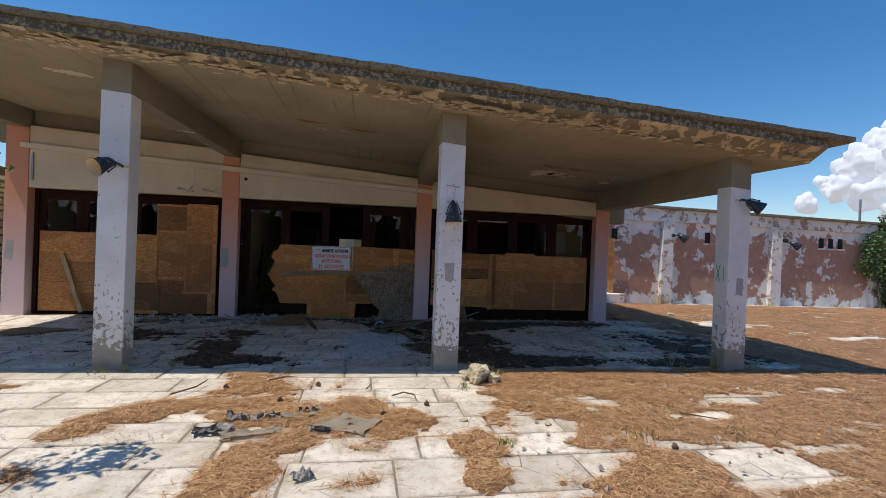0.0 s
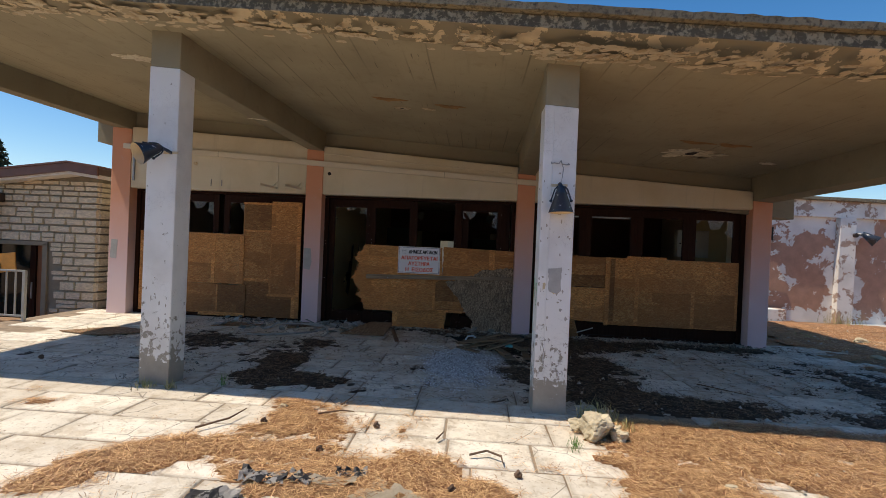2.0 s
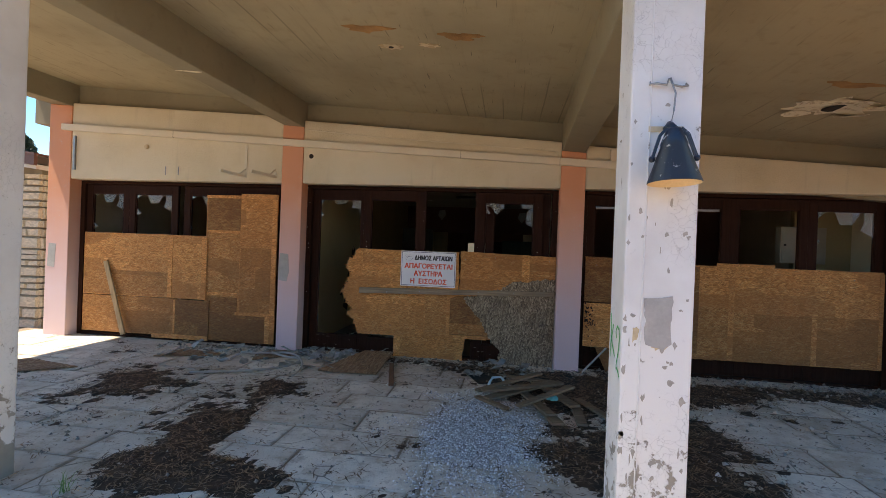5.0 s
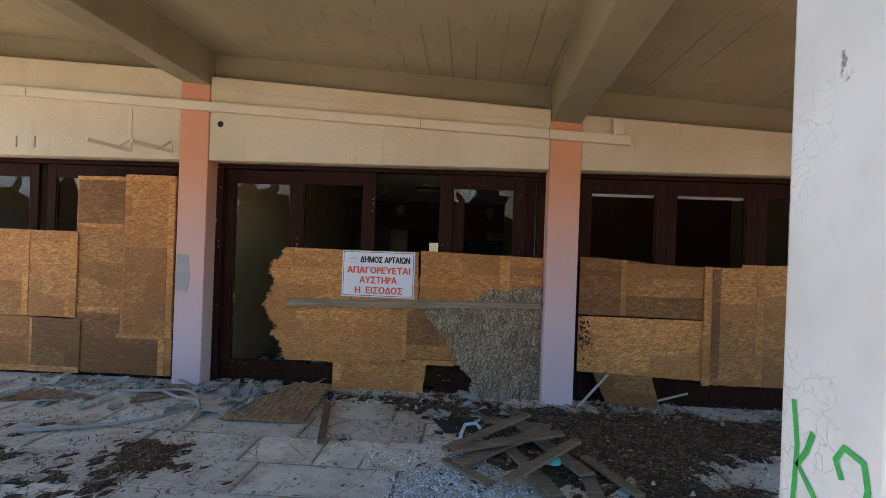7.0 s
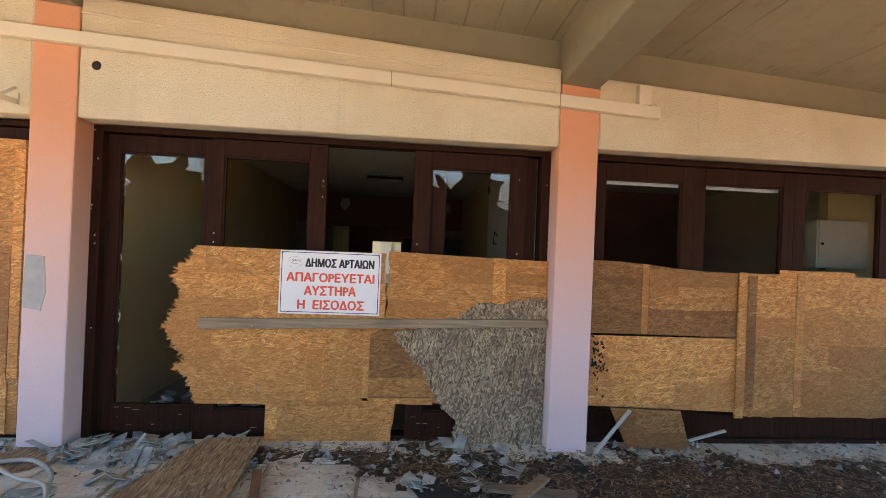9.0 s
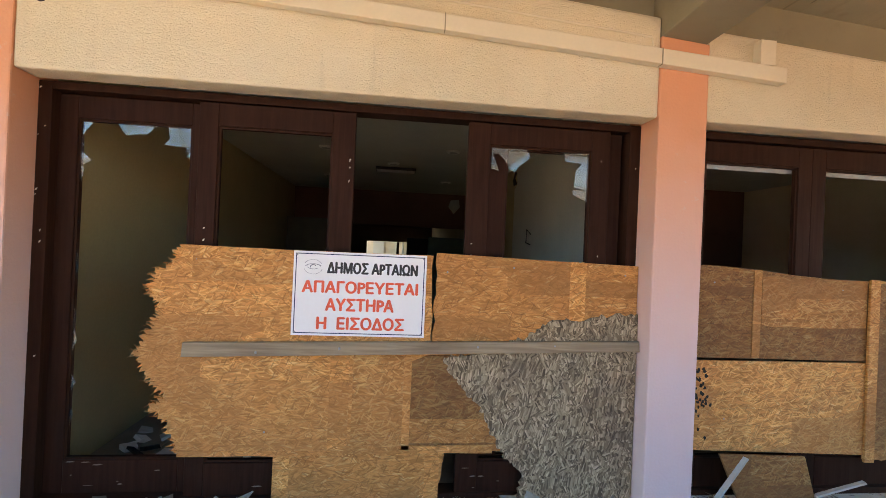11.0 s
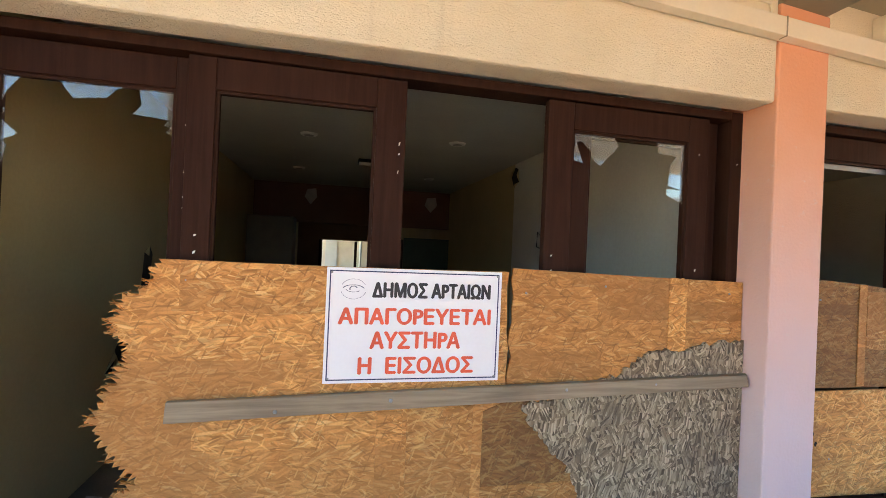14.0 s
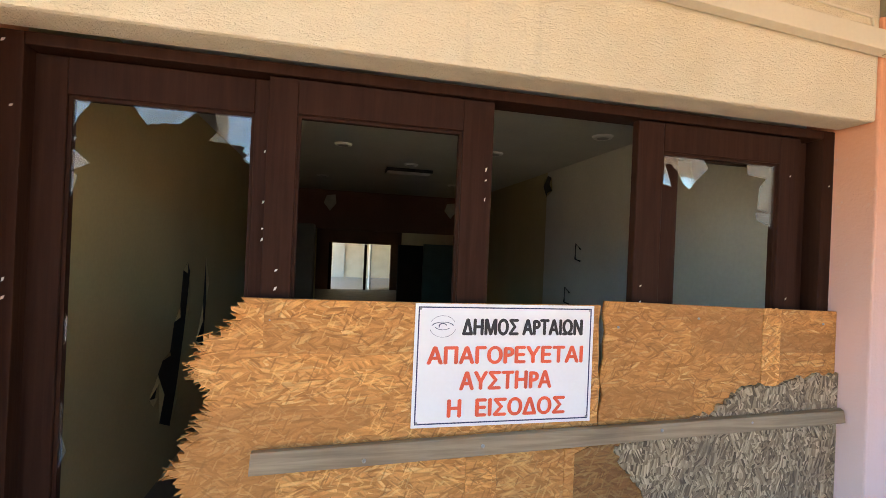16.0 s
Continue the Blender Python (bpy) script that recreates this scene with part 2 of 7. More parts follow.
def faded(name, top, bottom, z0, z1):
    """Paint on a post, washed out by weather towards its foot."""
    k = Nodes(name)
    sep = k.n("ShaderNodeSeparateXYZ", Vector=k.co)
    n1 = k.noise(3, 5)
    f = k.step(k.math("ADD", sep.outputs[2], k.math("MULTIPLY", n1, 0.5)), z0 + 0.25, z1 + 0.25)
    col = k.mix(f, bottom, top)
    col = k.mix(k.math("MULTIPLY", k.step(k.noise(14, 6, 0.7), 0.62, 0.72), 0.4), col, (0.62, 0.55, 0.5))
    return k.done(col, 0.8, k.noise(60, 4), 0.35, 0.005)


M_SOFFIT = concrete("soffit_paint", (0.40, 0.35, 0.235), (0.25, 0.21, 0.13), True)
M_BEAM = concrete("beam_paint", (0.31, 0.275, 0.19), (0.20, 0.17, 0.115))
M_FASCIA = peeling("fascia_concrete", (0.12, 0.095, 0.055), (0.36, 0.29, 0.18), 0.53, 20.0, dirt=(0.03, 0.026, 0.018), sharp=0.05)
M_STRIP = peeling("peeling_edge", (0.27, 0.225, 0.14), (0.66, 0.53, 0.33), 0.53, 5.5, sharp=0.008)
M_LIP = peeling("roof_edge_concrete", (0.27, 0.225, 0.14), (0.09, 0.073, 0.048), 0.56, 24.0, dirt=(0.06, 0.053, 0.038), sharp=0.08)
M_PILLAR = peeling("white_pillar_paint", (0.81, 0.81, 0.79), (0.34, 0.31, 0.262), 0.672, 13.0, low=1.0, foot=0.16, cracks=24.0)
M_CREAM = stucco("cream_wall", (0.76, 0.67, 0.50))
M_TRUNK = plain("cream_trunking", (0.74, 0.66, 0.51), 0.55, 0.06, 2, 60, 0.05)
M_SALMON = faded("salmon_post_paint", (0.72, 0.33, 0.19), (0.70, 0.53, 0.53), 0.7, 2.3)
M_BROWN = wood("dark_brown_frame", (0.024, 0.0095, 0.006), (0.044, 0.019, 0.0125), "z", 0.5)
M_BROWN.node_tree.nodes["Principled BSDF"].inputs["Specular IOR Level"].default_value = 0.05
M_OSB = osb("strand_board", 1.08, 0.30)
M_OSB_DARK = osb("strand_board_darkened", 0.53, 0.40)
M_OSB_LIGHT = osb("strand_board_pale", 1.22, 0.16)
M_OSB_GREY = osb("strand_board_weathered", 0.6, 0.4, 0.93)
M_OSB_WET = osb("strand_board_dirty", 0.62, 0.5, 0.45)
M_GLASS = glass("window_glass")
M_GREYPLANK = wood("grey_plank", (0.15, 0.105, 0.065), (0.38, 0.29, 0.19), "x")
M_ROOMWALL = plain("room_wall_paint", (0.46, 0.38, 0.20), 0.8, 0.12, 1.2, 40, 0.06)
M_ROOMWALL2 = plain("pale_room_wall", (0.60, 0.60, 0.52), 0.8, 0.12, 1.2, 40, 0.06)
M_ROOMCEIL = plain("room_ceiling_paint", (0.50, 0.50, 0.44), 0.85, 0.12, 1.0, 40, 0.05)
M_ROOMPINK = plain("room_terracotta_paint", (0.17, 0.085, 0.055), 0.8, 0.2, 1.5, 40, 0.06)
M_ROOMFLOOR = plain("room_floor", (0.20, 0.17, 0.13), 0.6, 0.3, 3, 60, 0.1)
# near-black; on holes and slots the colour stands in for the shade inside
M_DARK = plain("dark_cavity", (0.02, 0.017, 0.014), 0.9, 0.3)
M_WHITE = plain("white_plaster", (0.74, 0.72, 0.66), 0.8, 0.08)
M_METAL = plain("grey_metal", (0.33, 0.34, 0.34), 0.45, 0.2, 8, 60, 0.1, 0.6)
M_FARWALL = peeling("peeling_wall", (0.84, 0.81, 0.76), (0.45, 0.255, 0.175), 0.508, 2.2, sharp=0.005, panels=(9.45, 4.02, 0.12, 2.42))
M_FARWHITE = peeling("flaking_white", (0.84, 0.81, 0.75), (0.42, 0.30, 0.23), 0.55, 3.0)
M_STONE = plain("pale_limestone", (0.66, 0.57, 0.42), 0.9, 0.34, 5, 45, 0.5, 0.0, True)
M_MORTAR = plain("mortar", (0.27, 0.235, 0.175), 0.95, 0.15)
M_ROOFMETAL = plain("brown_roof_edge", (0.17, 0.075, 0.05), 0.5, 0.15)


# ---- geometry helpers ----
def hexa(bm, lo, hi):
    """A block from four lower and four upper corners, both anticlockwise."""
    v = [bm.verts.new(p) for p in (*lo, *hi)]
    for f in ((3, 2, 1, 0), (4, 5, 6, 7), (0, 1, 5, 4), (1, 2, 6, 5), (2, 3, 7, 6), (3, 0, 4, 7)):
        bm.faces.new([v[i] for i in f])


def box(bm, x0, x1, y0, y1, z0, z1):
    hexa(bm, ((x0, y0, z0), (x1, y0, z0), (x1, y1, z0), (x0, y1, z0)), ((x0, y0, z1), (x1, y0, z1), (x1, y1, z1), (x0, y1, z1)))


def sloped(bm, x0, x1, y0, y1, bottom, top):
    """A block whose lower and upper faces follow heights given as functions of x."""
    hexa(bm, ((x0, y0, bottom(x0)), (x1, y0, bottom(x1)), (x1, y1, bottom(x1)), (x0, y1, bottom(x0))),
         ((x0, y0, top(x0)), (x1, y0, top(x1)), (x1, y1, top(x1)), (x0, y1, top(x0))))


def slab(bm, pts, y0, y1):
    """An upright board with an outline of (x, z) points, from y0 (front) to y1."""
    a = [bm.verts.new((x, y0, z)) for x, z in pts]
    b = [bm.verts.new((x, y1, z)) for x, z in pts]
    bm.faces.new(a), bm.faces.new(b[::-1])
    n = len(pts)
    for i in range(n):
        bm.faces.new((a[i], b[i], b[(i + 1) % n], a[(i + 1) % n]))


def flat(bm, pts, z0, z1):
    """A lying board with an outline of (x, y) points."""
    a = [bm.verts.new((x, y, z1)) for x, y in pts]
    b = [bm.verts.new((x, y, z0)) for x, y in pts]
    bm.faces.new(a), bm.faces.new(b[::-1])
    n = len(pts)
    for i in range(n):
        bm.faces.new((a[i], b[i], b[(i + 1) % n], a[(i + 1) % n]))


def bar(bm, a, b, w, h, up=(0, 0, 1)):
    """A straight bar of width w and height h from a to b."""
    a, b = Vector(a), Vector(b)
    d = (b - a).normalized()
    side = d.cross(Vector(up)).normalized() * (w / 2)
    top = side.cross(d).normalized() * (h / 2)
    hexa(bm, [a - side - top, a + side - top, b + side - top, b - side - top], [a - side + top, a + side + top, b + side + top, b - side + top])


def tube(bm, pts, r, sides=8):
    """A round rod along points; r may be a list."""
    rings = []
    pts = [Vector(p) for p in pts]
    rs = r if isinstance(r, (list, tuple)) else [r] * len(pts)
    for i, p in enumerate(pts):
        d = (pts[min(i + 1, len(pts) - 1)] - pts[max(i - 1, 0)]).normalized()
        s = d.cross(Vector((0.13, 0.27, 0.95) if abs(d.z) < 0.9 else (1, 0, 0))).normalized()
        u = s.cross(d)
        rings.append([bm.verts.new(p + (s * math.cos(2 * math.pi * j / sides) + u * math.sin(2 * math.pi * j / sides)) * rs[i]) for j in range(sides)])
    for ra, rb in zip(rings, rings[1:]):
        for j in range(sides):
            bm.faces.new((ra[j], ra[(j + 1) % sides], rb[(j + 1) % sides], rb[j]))
    bm.faces.new(rings[0][::-1]), bm.faces.new(rings[-1])


def ragged(a, b, n, amp, rnd):
    """Points from a to b, thrown off the line at random."""
    ax, az = a
    bx, bz = b
    L = math.hypot(bx - ax, bz - az)
    nx, nz = -(bz - az) / L, (bx - ax) / L
    out = []
    for i in range(1, n):
        f = (i + rnd.uniform(-0.3, 0.3)) / n
        o = rnd.uniform(-amp, amp)
        out.append((ax + (bx - ax) * f + nx * o, az + (bz - az) * f + nz * o))
    return out


ORIGIN = {}


def finish(bm, bevel=0.0, smooth=False):
    bmesh.ops.recalc_face_normals(bm, faces=bm.faces)
    if bevel:
        bmesh.ops.bevel(bm, geom=[e for e in bm.edges if e.calc_face_angle(0) > 0.5], offset=bevel, segments=2, affect="EDGES", profile=0.6)
    if smooth:
        for f in bm.faces:
            f.smooth = True


def mesh_object(name, bm, material, bevel=0.0, smooth=False):
    finish(bm, bevel, smooth)
    me = bpy.data.meshes.new(name)
    bm.to_mesh(me)
    bm.free()
    me.materials.append(material)
    return new(name, me)


def thing(name, at, label, category, group="", kind=""):
    ob = new(name)
    ob.location = at
    ob.empty_display_size = 0.1
    ORIGIN[ob.name] = Vector(at)
    return tagged(ob, label, category, group, kind)


def part(name, bm, material, parent, label="", bevel=0.0, smooth=False):
    ob = mesh_object(name, bm, material, bevel, smooth)
    ob.parent = parent
    ob.matrix_parent_inverse = Matrix.Translation(-ORIGIN.get(parent.name, Vector()))
    if label:
        ob["label"] = label
    return ob


def single(name, bm, material, label, category, bevel=0.0, smooth=False, kind="", group=""):
    return tagged(mesh_object(name, bm, material, bevel, smooth), label, category, group, kind)


# ---- the canopy and the front of the building ----
def soffit_z(x):
    return 3.255 - 0.078 * x


def beam_z(x):
    return 2.885 - 0.084 * x


def top_z(x):
    return 3.50 - 0.064 * x


def front_y(x):
    return 5.18 - 0.025 * x


XL, XR = -6.85, 5.72          # ends of the canopy
LINTEL = 2.32

# roof slab over the porch and the building
bm = bmesh.new()
xs = [XL + (XR - XL) * i / 24 for i in range(25)]
prof = lambda x: [(front_y(x), top_z(x) - 0.07), (front_y(x), top_z(x) - 0.17), (front_y(x) + 0.26, soffit_z(x)), (9.66, soffit_z(x)), (9.66, top_z(x) - 0.07)]
rings = [[bm.verts.new((x, y, z)) for y, z in prof(x)] for x in xs]
for a, b in zip(rings, rings[1:]):
    for j in range(5):
        bm.faces.new((a[j], a[(j + 1) % 5], b[(j + 1) % 5], b[j]))
bm.faces.new(rings[0]), bm.faces.new(rings[-1][::-1])
canopy = single("ceiling_porch", bm, M_SOFFIT, "sloping olive concrete porch slab with board marks", "canopy", kind="structure")
canopy.data.materials.append(M_FASCIA)
canopy.data.materials.append(M_STRIP)
for f in canopy.data.polygons:
    c = f.center
    if c.y < front_y(c.x) + 0.02:
        f.material_index = 1
    elif c.y < front_y(c.x) + 0.25 and c.z < top_z(c.x) - 0.1:
        f.material_index = 2

bm = bmesh.new()
xs = [XL - 0.12 + (6.05 - XL + 0.12) * i / 150 for i in range(151)]
rnd = random.Random(4)
rings = []
for x in xs:
    j = rnd.uniform(-0.005, 0.004) + 0.004 * noise.noise((x * 2.3, 0, 0))
    y0 = front_y(x) - 0.06 + rnd.uniform(-0.008, 0.008)
    rings.append([bm.verts.new((x, y, z)) for y, z in ((y0, top_z(x) + j), (y0 + 0.01, top_z(x) - 0.055 + j * 0.4), (y0 + 0.09, top_z(x) - 0.068), (17.0, top_z(x) - 0.068), (17.0, top_z(x) + 0.02))])
for a, b in zip(rings, rings[1:]):
    for j in range(5):
        bm.faces.new((a[j], a[(j + 1) % 5], b[(j + 1) % 5], b[j]))
bm.faces.new(rings[0]), bm.faces.new(rings[-1][::-1])
single("roof", bm, M_LIP, "weathered grey concrete roof deck with chipped edge", "roof", kind="structure")

# ribs from the pillars to the wall
POSTS = ((-2.98, -2.67), (0.862, 1.165), (4.79, 5.10))
COLS = ((-6.455, -6.085), (-2.778, -2.476), (0.990, 1.295), (4.935, 5.25))


def pillar_y(x):
    """The front of the pillars, which stand a little askew to the wall."""
    return 5.665 - 0.025 * x


PA, PB, PC = (pillar_y((a + b) / 2) for a, b in POSTS)
for (x0, x1), (x2, x3) in zip(((-6.80, -6.46), *POSTS), COLS):
    bm = bmesh.new()
    y0 = pillar_y(x0) + 0.02
    hexa(bm, ((x0 + .01, y0, beam_z(x0)), (x1 - .01, y0, beam_z(x1)), (x3 - .01, 9.64, beam_z(x3)), (x2 + .01, 9.64, beam_z(x2))),
         ((x0 + .01, y0, soffit_z(x0) + .02), (x1 - .01, y0, soffit_z(x1) + .02), (x3 - .01, 9.64, soffit_z(x3) + .02), (x2 + .01, 9.64, soffit_z(x2) + .02)))
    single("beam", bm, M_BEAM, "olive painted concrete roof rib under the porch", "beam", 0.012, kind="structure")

# white pillars
for x0, x1 in POSTS:
    yf = pillar_y((x0 + x1) / 2)
    yr = yf + 0.25
    base = thing("pillar", ((x0 + x1) / 2, yf + 0.12, 0), "white square concrete pillar, paint flaking near its foot", "pillar", "porch pillars", "structure")
    bm = bmesh.new()
    hexa(bm, ((x0, yf, -0.02), (x1, yf, -0.02), (x1, yr, -0.02), (x0, yr, -0.02)),
         ((x0, yf, beam_z(x0)), (x1, yf, beam_z(x1)), (x1, yr, beam_z(x1)), (x0, yr, beam_z(x0))))
    part("shaft", bm, M_PILLAR, base, bevel=0.012)
    bm = bmesh.new()
    hexa(bm, ((x0 + .003, yf + .003, beam_z(x0)), (x1 - .003, yf + .003, beam_z(x1)), (x1 - .003, yr - .01, beam_z(x1)), (x0 + .003, yr - .01, beam_z(x0))),
         ((x0 + .003, yf + .003, soffit_z(x0) + .02), (x1 - .003, yf + .003, soffit_z(x1) + .02), (x1 - .003, yr - .01, soffit_z(x1) + .02), (x0 + .003, yr - .01, soffit_z(x0) + .02)))
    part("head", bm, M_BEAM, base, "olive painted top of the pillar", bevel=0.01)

# salmon posts in the wall
for i, (x0, x1) in enumerate(COLS):
    bm = bmesh.new()
    hexa(bm, ((x0, 9.52, -0.02), (x1, 9.52, -0.02), (x1, 9.86, -0.02), (x0, 9.86, -0.02)),
         ((x0, 9.52, beam_z(x0)), (x1, 9.52, beam_z(x1)), (x1, 9.86, beam_z(x1)), (x0, 9.86, beam_z(x0))))
    single("post", bm, M_SALMON, "salmon painted post fading to pale pink below", "post", 0.01, kind="structure", group="wall posts")

# olive beam along the wall, over the cream band
WTOP = ((-6.085, -2.778, 3.44, 3.24), (-2.476, 0.990, 3.185, 2.915), (1.295, 4.935, 2.87, 2.625))
bm = bmesh.new()
sloped(bm, XL, XR - 0.05, 9.645, 10.0, lambda x: soffit_z(x) - 0.62, lambda x: soffit_z(x) + 0.03)
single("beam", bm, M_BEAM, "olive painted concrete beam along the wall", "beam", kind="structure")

# cream bands over the openings
for x0, x1, z0, z1 in WTOP:
    bm = bmesh.new()
    hexa(bm, ((x0, 9.53, LINTEL), (x1, 9.53, LINTEL), (x1, 9.70, LINTEL), (x0, 9.70, LINTEL)),
         ((x0, 9.53, z0), (x1, 9.53, z1), (x1, 9.70, z1), (x0, 9.70, z0)))
    single("wall_front", bm, M_CREAM, "cream combed-plaster wall band over an opening", "wall", 0.018, kind="structure")

# trunking for cables along the band
def trunk_z(x):
    return 2.757 - 0.0585 * x


trunk = thing("cable_trunking", (-2, 9.5, 2.9), "cream metal cable trunking along the wall", "trunking")
bm = bmesh.new()
sloped(bm, -6.2, 1.75, 9.462, 9.518, lambda x: trunk_z(x) - 0.09, trunk_z)
part("duct", bm, M_TRUNK, trunk, bevel=0.004)
bm = bmesh.new()
box(bm, 1.58, 1.68, 9.468, 9.53, trunk_z(1.6) + 0.002, trunk_z(1.6) + 0.15)
part("junction", bm, M_TRUNK, trunk, bevel=0.004)
for xx in (-4.4, -0.3, 0.96):
    bm = bmesh.new()
    sloped(bm, xx, xx + 0.006, 9.459, 9.50, lambda x: trunk_z(x) - 0.092, lambda x: trunk_z(x) + 0.002)
    part("joint", bm, M_BEAM, trunk)

# ---- doors and windows of the front ----
def leaf(parent, x0, x1, px0, px1, y, z0=0.03, z1=2.27, pz0=0.22, pz1=2.14):
    """A glazed leaf: stiles and rails round an empty light, with its glazing beads."""
    bm = bmesh.new()
    for a in ((x0, px0, z0, z1), (px1, x1, z0, z1), (px0, px1, pz1, z1), (px0, px1, z0, pz0)):
        one = bmesh.new()
        box(one, a[0], a[1], y, y + 0.045, a[2], a[3])
        bmesh.ops.bevel(one, geom=one.edges[:], offset=0.003, segments=1, affect="EDGES")
        tmp = bpy.data.meshes.new("tmp")
        one.to_mesh(tmp)
        one.free()
        bm.from_mesh(tmp)
        bpy.data.meshes.remove(tmp)
    door = part("door_leaf", bm, M_BROWN, parent)
    for a in ((px0, px0 + .012, pz0, pz1), (px1 - .012, px1, pz0, pz1), (px0 + .012, px1 - .012, pz1 - .012, pz1), (px0 + .012, px1 - .012, pz0, pz0 + .012)):
        bm = bmesh.new()
        box(bm, a[0], a[1], y + 0.012, y + 0.04, a[2], a[3])
        part("glazing_bead", bm, M_BROWN, door)
    return door


def frame_set(name, x0, x1, label):
    f = thing(name, ((x0 + x1) / 2, 9.75, 0), label, "door", kind="structure")
    for a in ((x0, x0 + 0.07, 0, LINTEL - 0.002), (x1 - 0.07, x1, 0, LINTEL - 0.002), (x0 + 0.07, x1 - 0.07, 2.275, LINTEL - 0.002), (x0 + .07, x1 - .07, -0.01, 0.035)):
        bm = bmesh.new()
        box(bm, a[0], a[1], 9.71, 9.84, a[2], a[3])
        part("frame", bm, M_BROWN, f, bevel=0.005)
    return f


def shards(parent, x0, x1, z0, z1, y, seed, top=0.2, side=0.06, n=5):
    """Broken rests of a pane that still sit in the rebate."""
    rnd = random.Random(seed)
    def piece(pts):
        bm = bmesh.new()
        slab(bm, pts, y, y + 0.004)
        ob = part("glass_shard", bm, M_GLASS, parent, "jagged rest of a broken window pane")
        ob.visible_shadow = False
    w, h = x1 - x0, z1 - z0
    piece([(x0, z1), (x0, z1 - top * 0.55), (x0 + 0.07 * w, z1 - top * 0.3), (x0 + 0.18 * w, z1)])
    piece([(x0 + 0.30 * w, z1), (x0 + 0.36 * w, z1 - top * 0.5), (x0 + 0.40 * w, z1 - top * 0.85), (x0 + 0.62 * w, z1 - top * 0.8), (x0 + 0.68 * w, z1 - top * 0.45), (x0 + 0.76 * w, z1)])
    piece([(x1, z1), (x1 - 0.2 * w, z1), (x1 - 0.17 * w, z1 - top * 0.6), (x1 - 0.24 * w, z1 - top * 1.15), (x1 - 0.07 * w, z1 - top * 1.45), (x1, z1 - top * 1.7)])
    for s in range(n):
        zz = z1 - top - (h - top - 0.1) * (s + rnd.random() * 0.7) / n
        d, hh = rnd.uniform(0.3, 1.0) * side, rnd.uniform(0.06, 0.16)
        piece([(x0, zz), (x0 + d * 0.5, zz - hh * 0.35), (x0 + d, zz - hh * 0.6), (x0, zz - hh)])
        if s % 2:
            piece([(x1, zz), (x1, zz - hh), (x1 - d * 0.8, zz - hh * 0.5)])


d2 = frame_set("door_2", -2.476, 0.990, "dark brown timber sliding doors with broken panes")
leaf_a = leaf(d2, -2.41, -1.645, -2.31, -1.70, 9.775)
leaf(d2, -1.645, -0.77, -1.54, -0.90, 9.725)
leaf_d = leaf(d2, -0.096, 0.80, 0.036, 0.68, 9.725)
leaf(d2, 0.05, 0.90, 0.155, 0.80, 9.778)
M_GLASS_DULL = glass("dusty_glass", (0.86, 0.90, 0.88), 0.16)


def rests(parent, x0, x1, z1, y, pieces, material):
    """Rests of a pane along its rebate, as outlines of (share of the width, metres under the top)."""
    for pts in pieces:
        bm = bmesh.new()
        slab(bm, [(x0 + u * (x1 - x0), z1 - d) for u, d in pts], y, y + 0.004)
        part("glass_shard", bm, material, parent, "jagged rest of a broken window pane").visible_shadow = False


rests(leaf_a, -2.31, -1.70, 2.14, 9.795, (
    [(0, 0), (0.15, 0), (0.11, 0.012), (0.04, 0.07), (0.02, 0.105), (0, 0.12)],
    [(0, 0.12), (0.04, 0.14), (0.01, 0.17), (0, 0.17)],
    [(0, 0.17), (0.11, 0.23), (0.02, 0.26), (0.05, 0.275), (0.025, 0.35), (0, 0.36)],
    [(0.28, 0), (0.33, 0.016), (0.36, 0.045), (0.40, 0.075), (0.48, 0.066), (0.58, 0.062), (0.64, 0.025), (0.72, 0)],
    [(0.72, 0), (0.77, 0.012), (0.79, 0.075), (0.74, 0.115), (0.95, 0.125), (0.93, 0.15), (0.97, 0.155), (0.94, 0.175), (1, 0.20), (1, 0)],
    [(0, 0.55), (0.02, 0.58), (0.01, 0.63), (0, 0.63)], [(0, 0.74), (0.035, 0.78), (0.03, 0.86), (0, 0.90)],
    [(0, 1.02), (0.03, 1.10), (0.02, 1.18), (0.055, 1.25), (0, 1.34)], [(0, 1.42), (0.06, 1.49), (0, 1.56)], [(0, 1.62), (0.05, 1.66), (0, 1.80)]), M_GLASS)
rests(leaf_d, 0.036, 0.68, 2.14, 9.745, (
    [(0, 0), (0.34, 0), (0.40, 0.05), (0.355, 0.085), (0.30, 0.115), (0.25, 0.155), (0.20, 0.135), (0.155, 0.085), (0.085, 0.045), (0.04, 0.055), (0.10, 0.15), (0.02, 0.14), (0, 0.10)],
    [(0.735, 0), (1, 0), (1, 0.315), (0.84, 0.275), (0.835, 0.24), (0.99, 0.245), (0.85, 0.225), (0.86, 0.12), (0.92, 0.075), (0.75, 0.065)],
    [(0.99, 0.33), (1, 0.33), (1, 0.6), (0.985, 0.58)]), M_GLASS_DULL)

d3 = frame_set("door_3", 1.295, 4.935, "dark brown timber doors with partly broken panes")
for x0, x1 in ((1.365, 2.225), (2.225, 3.12), (3.12, 4.02), (4.02, 4.865)):
    last = leaf(d3, x0, x1, x0 + 0.10, x1 - 0.10, 9.75)
    if x0 > 3:
        continue
    bm = bmesh.new()
    box(bm, x0 + 0.10, x1 - 0.10, 9.798, 9.815, 2.10, 2.13)
    part("blind_rail", bm, M_METAL, d3, "white roller blind rail behind the pane")
shards(last, 4.12, 4.765, 0.22, 2.14, 9.765, 12)

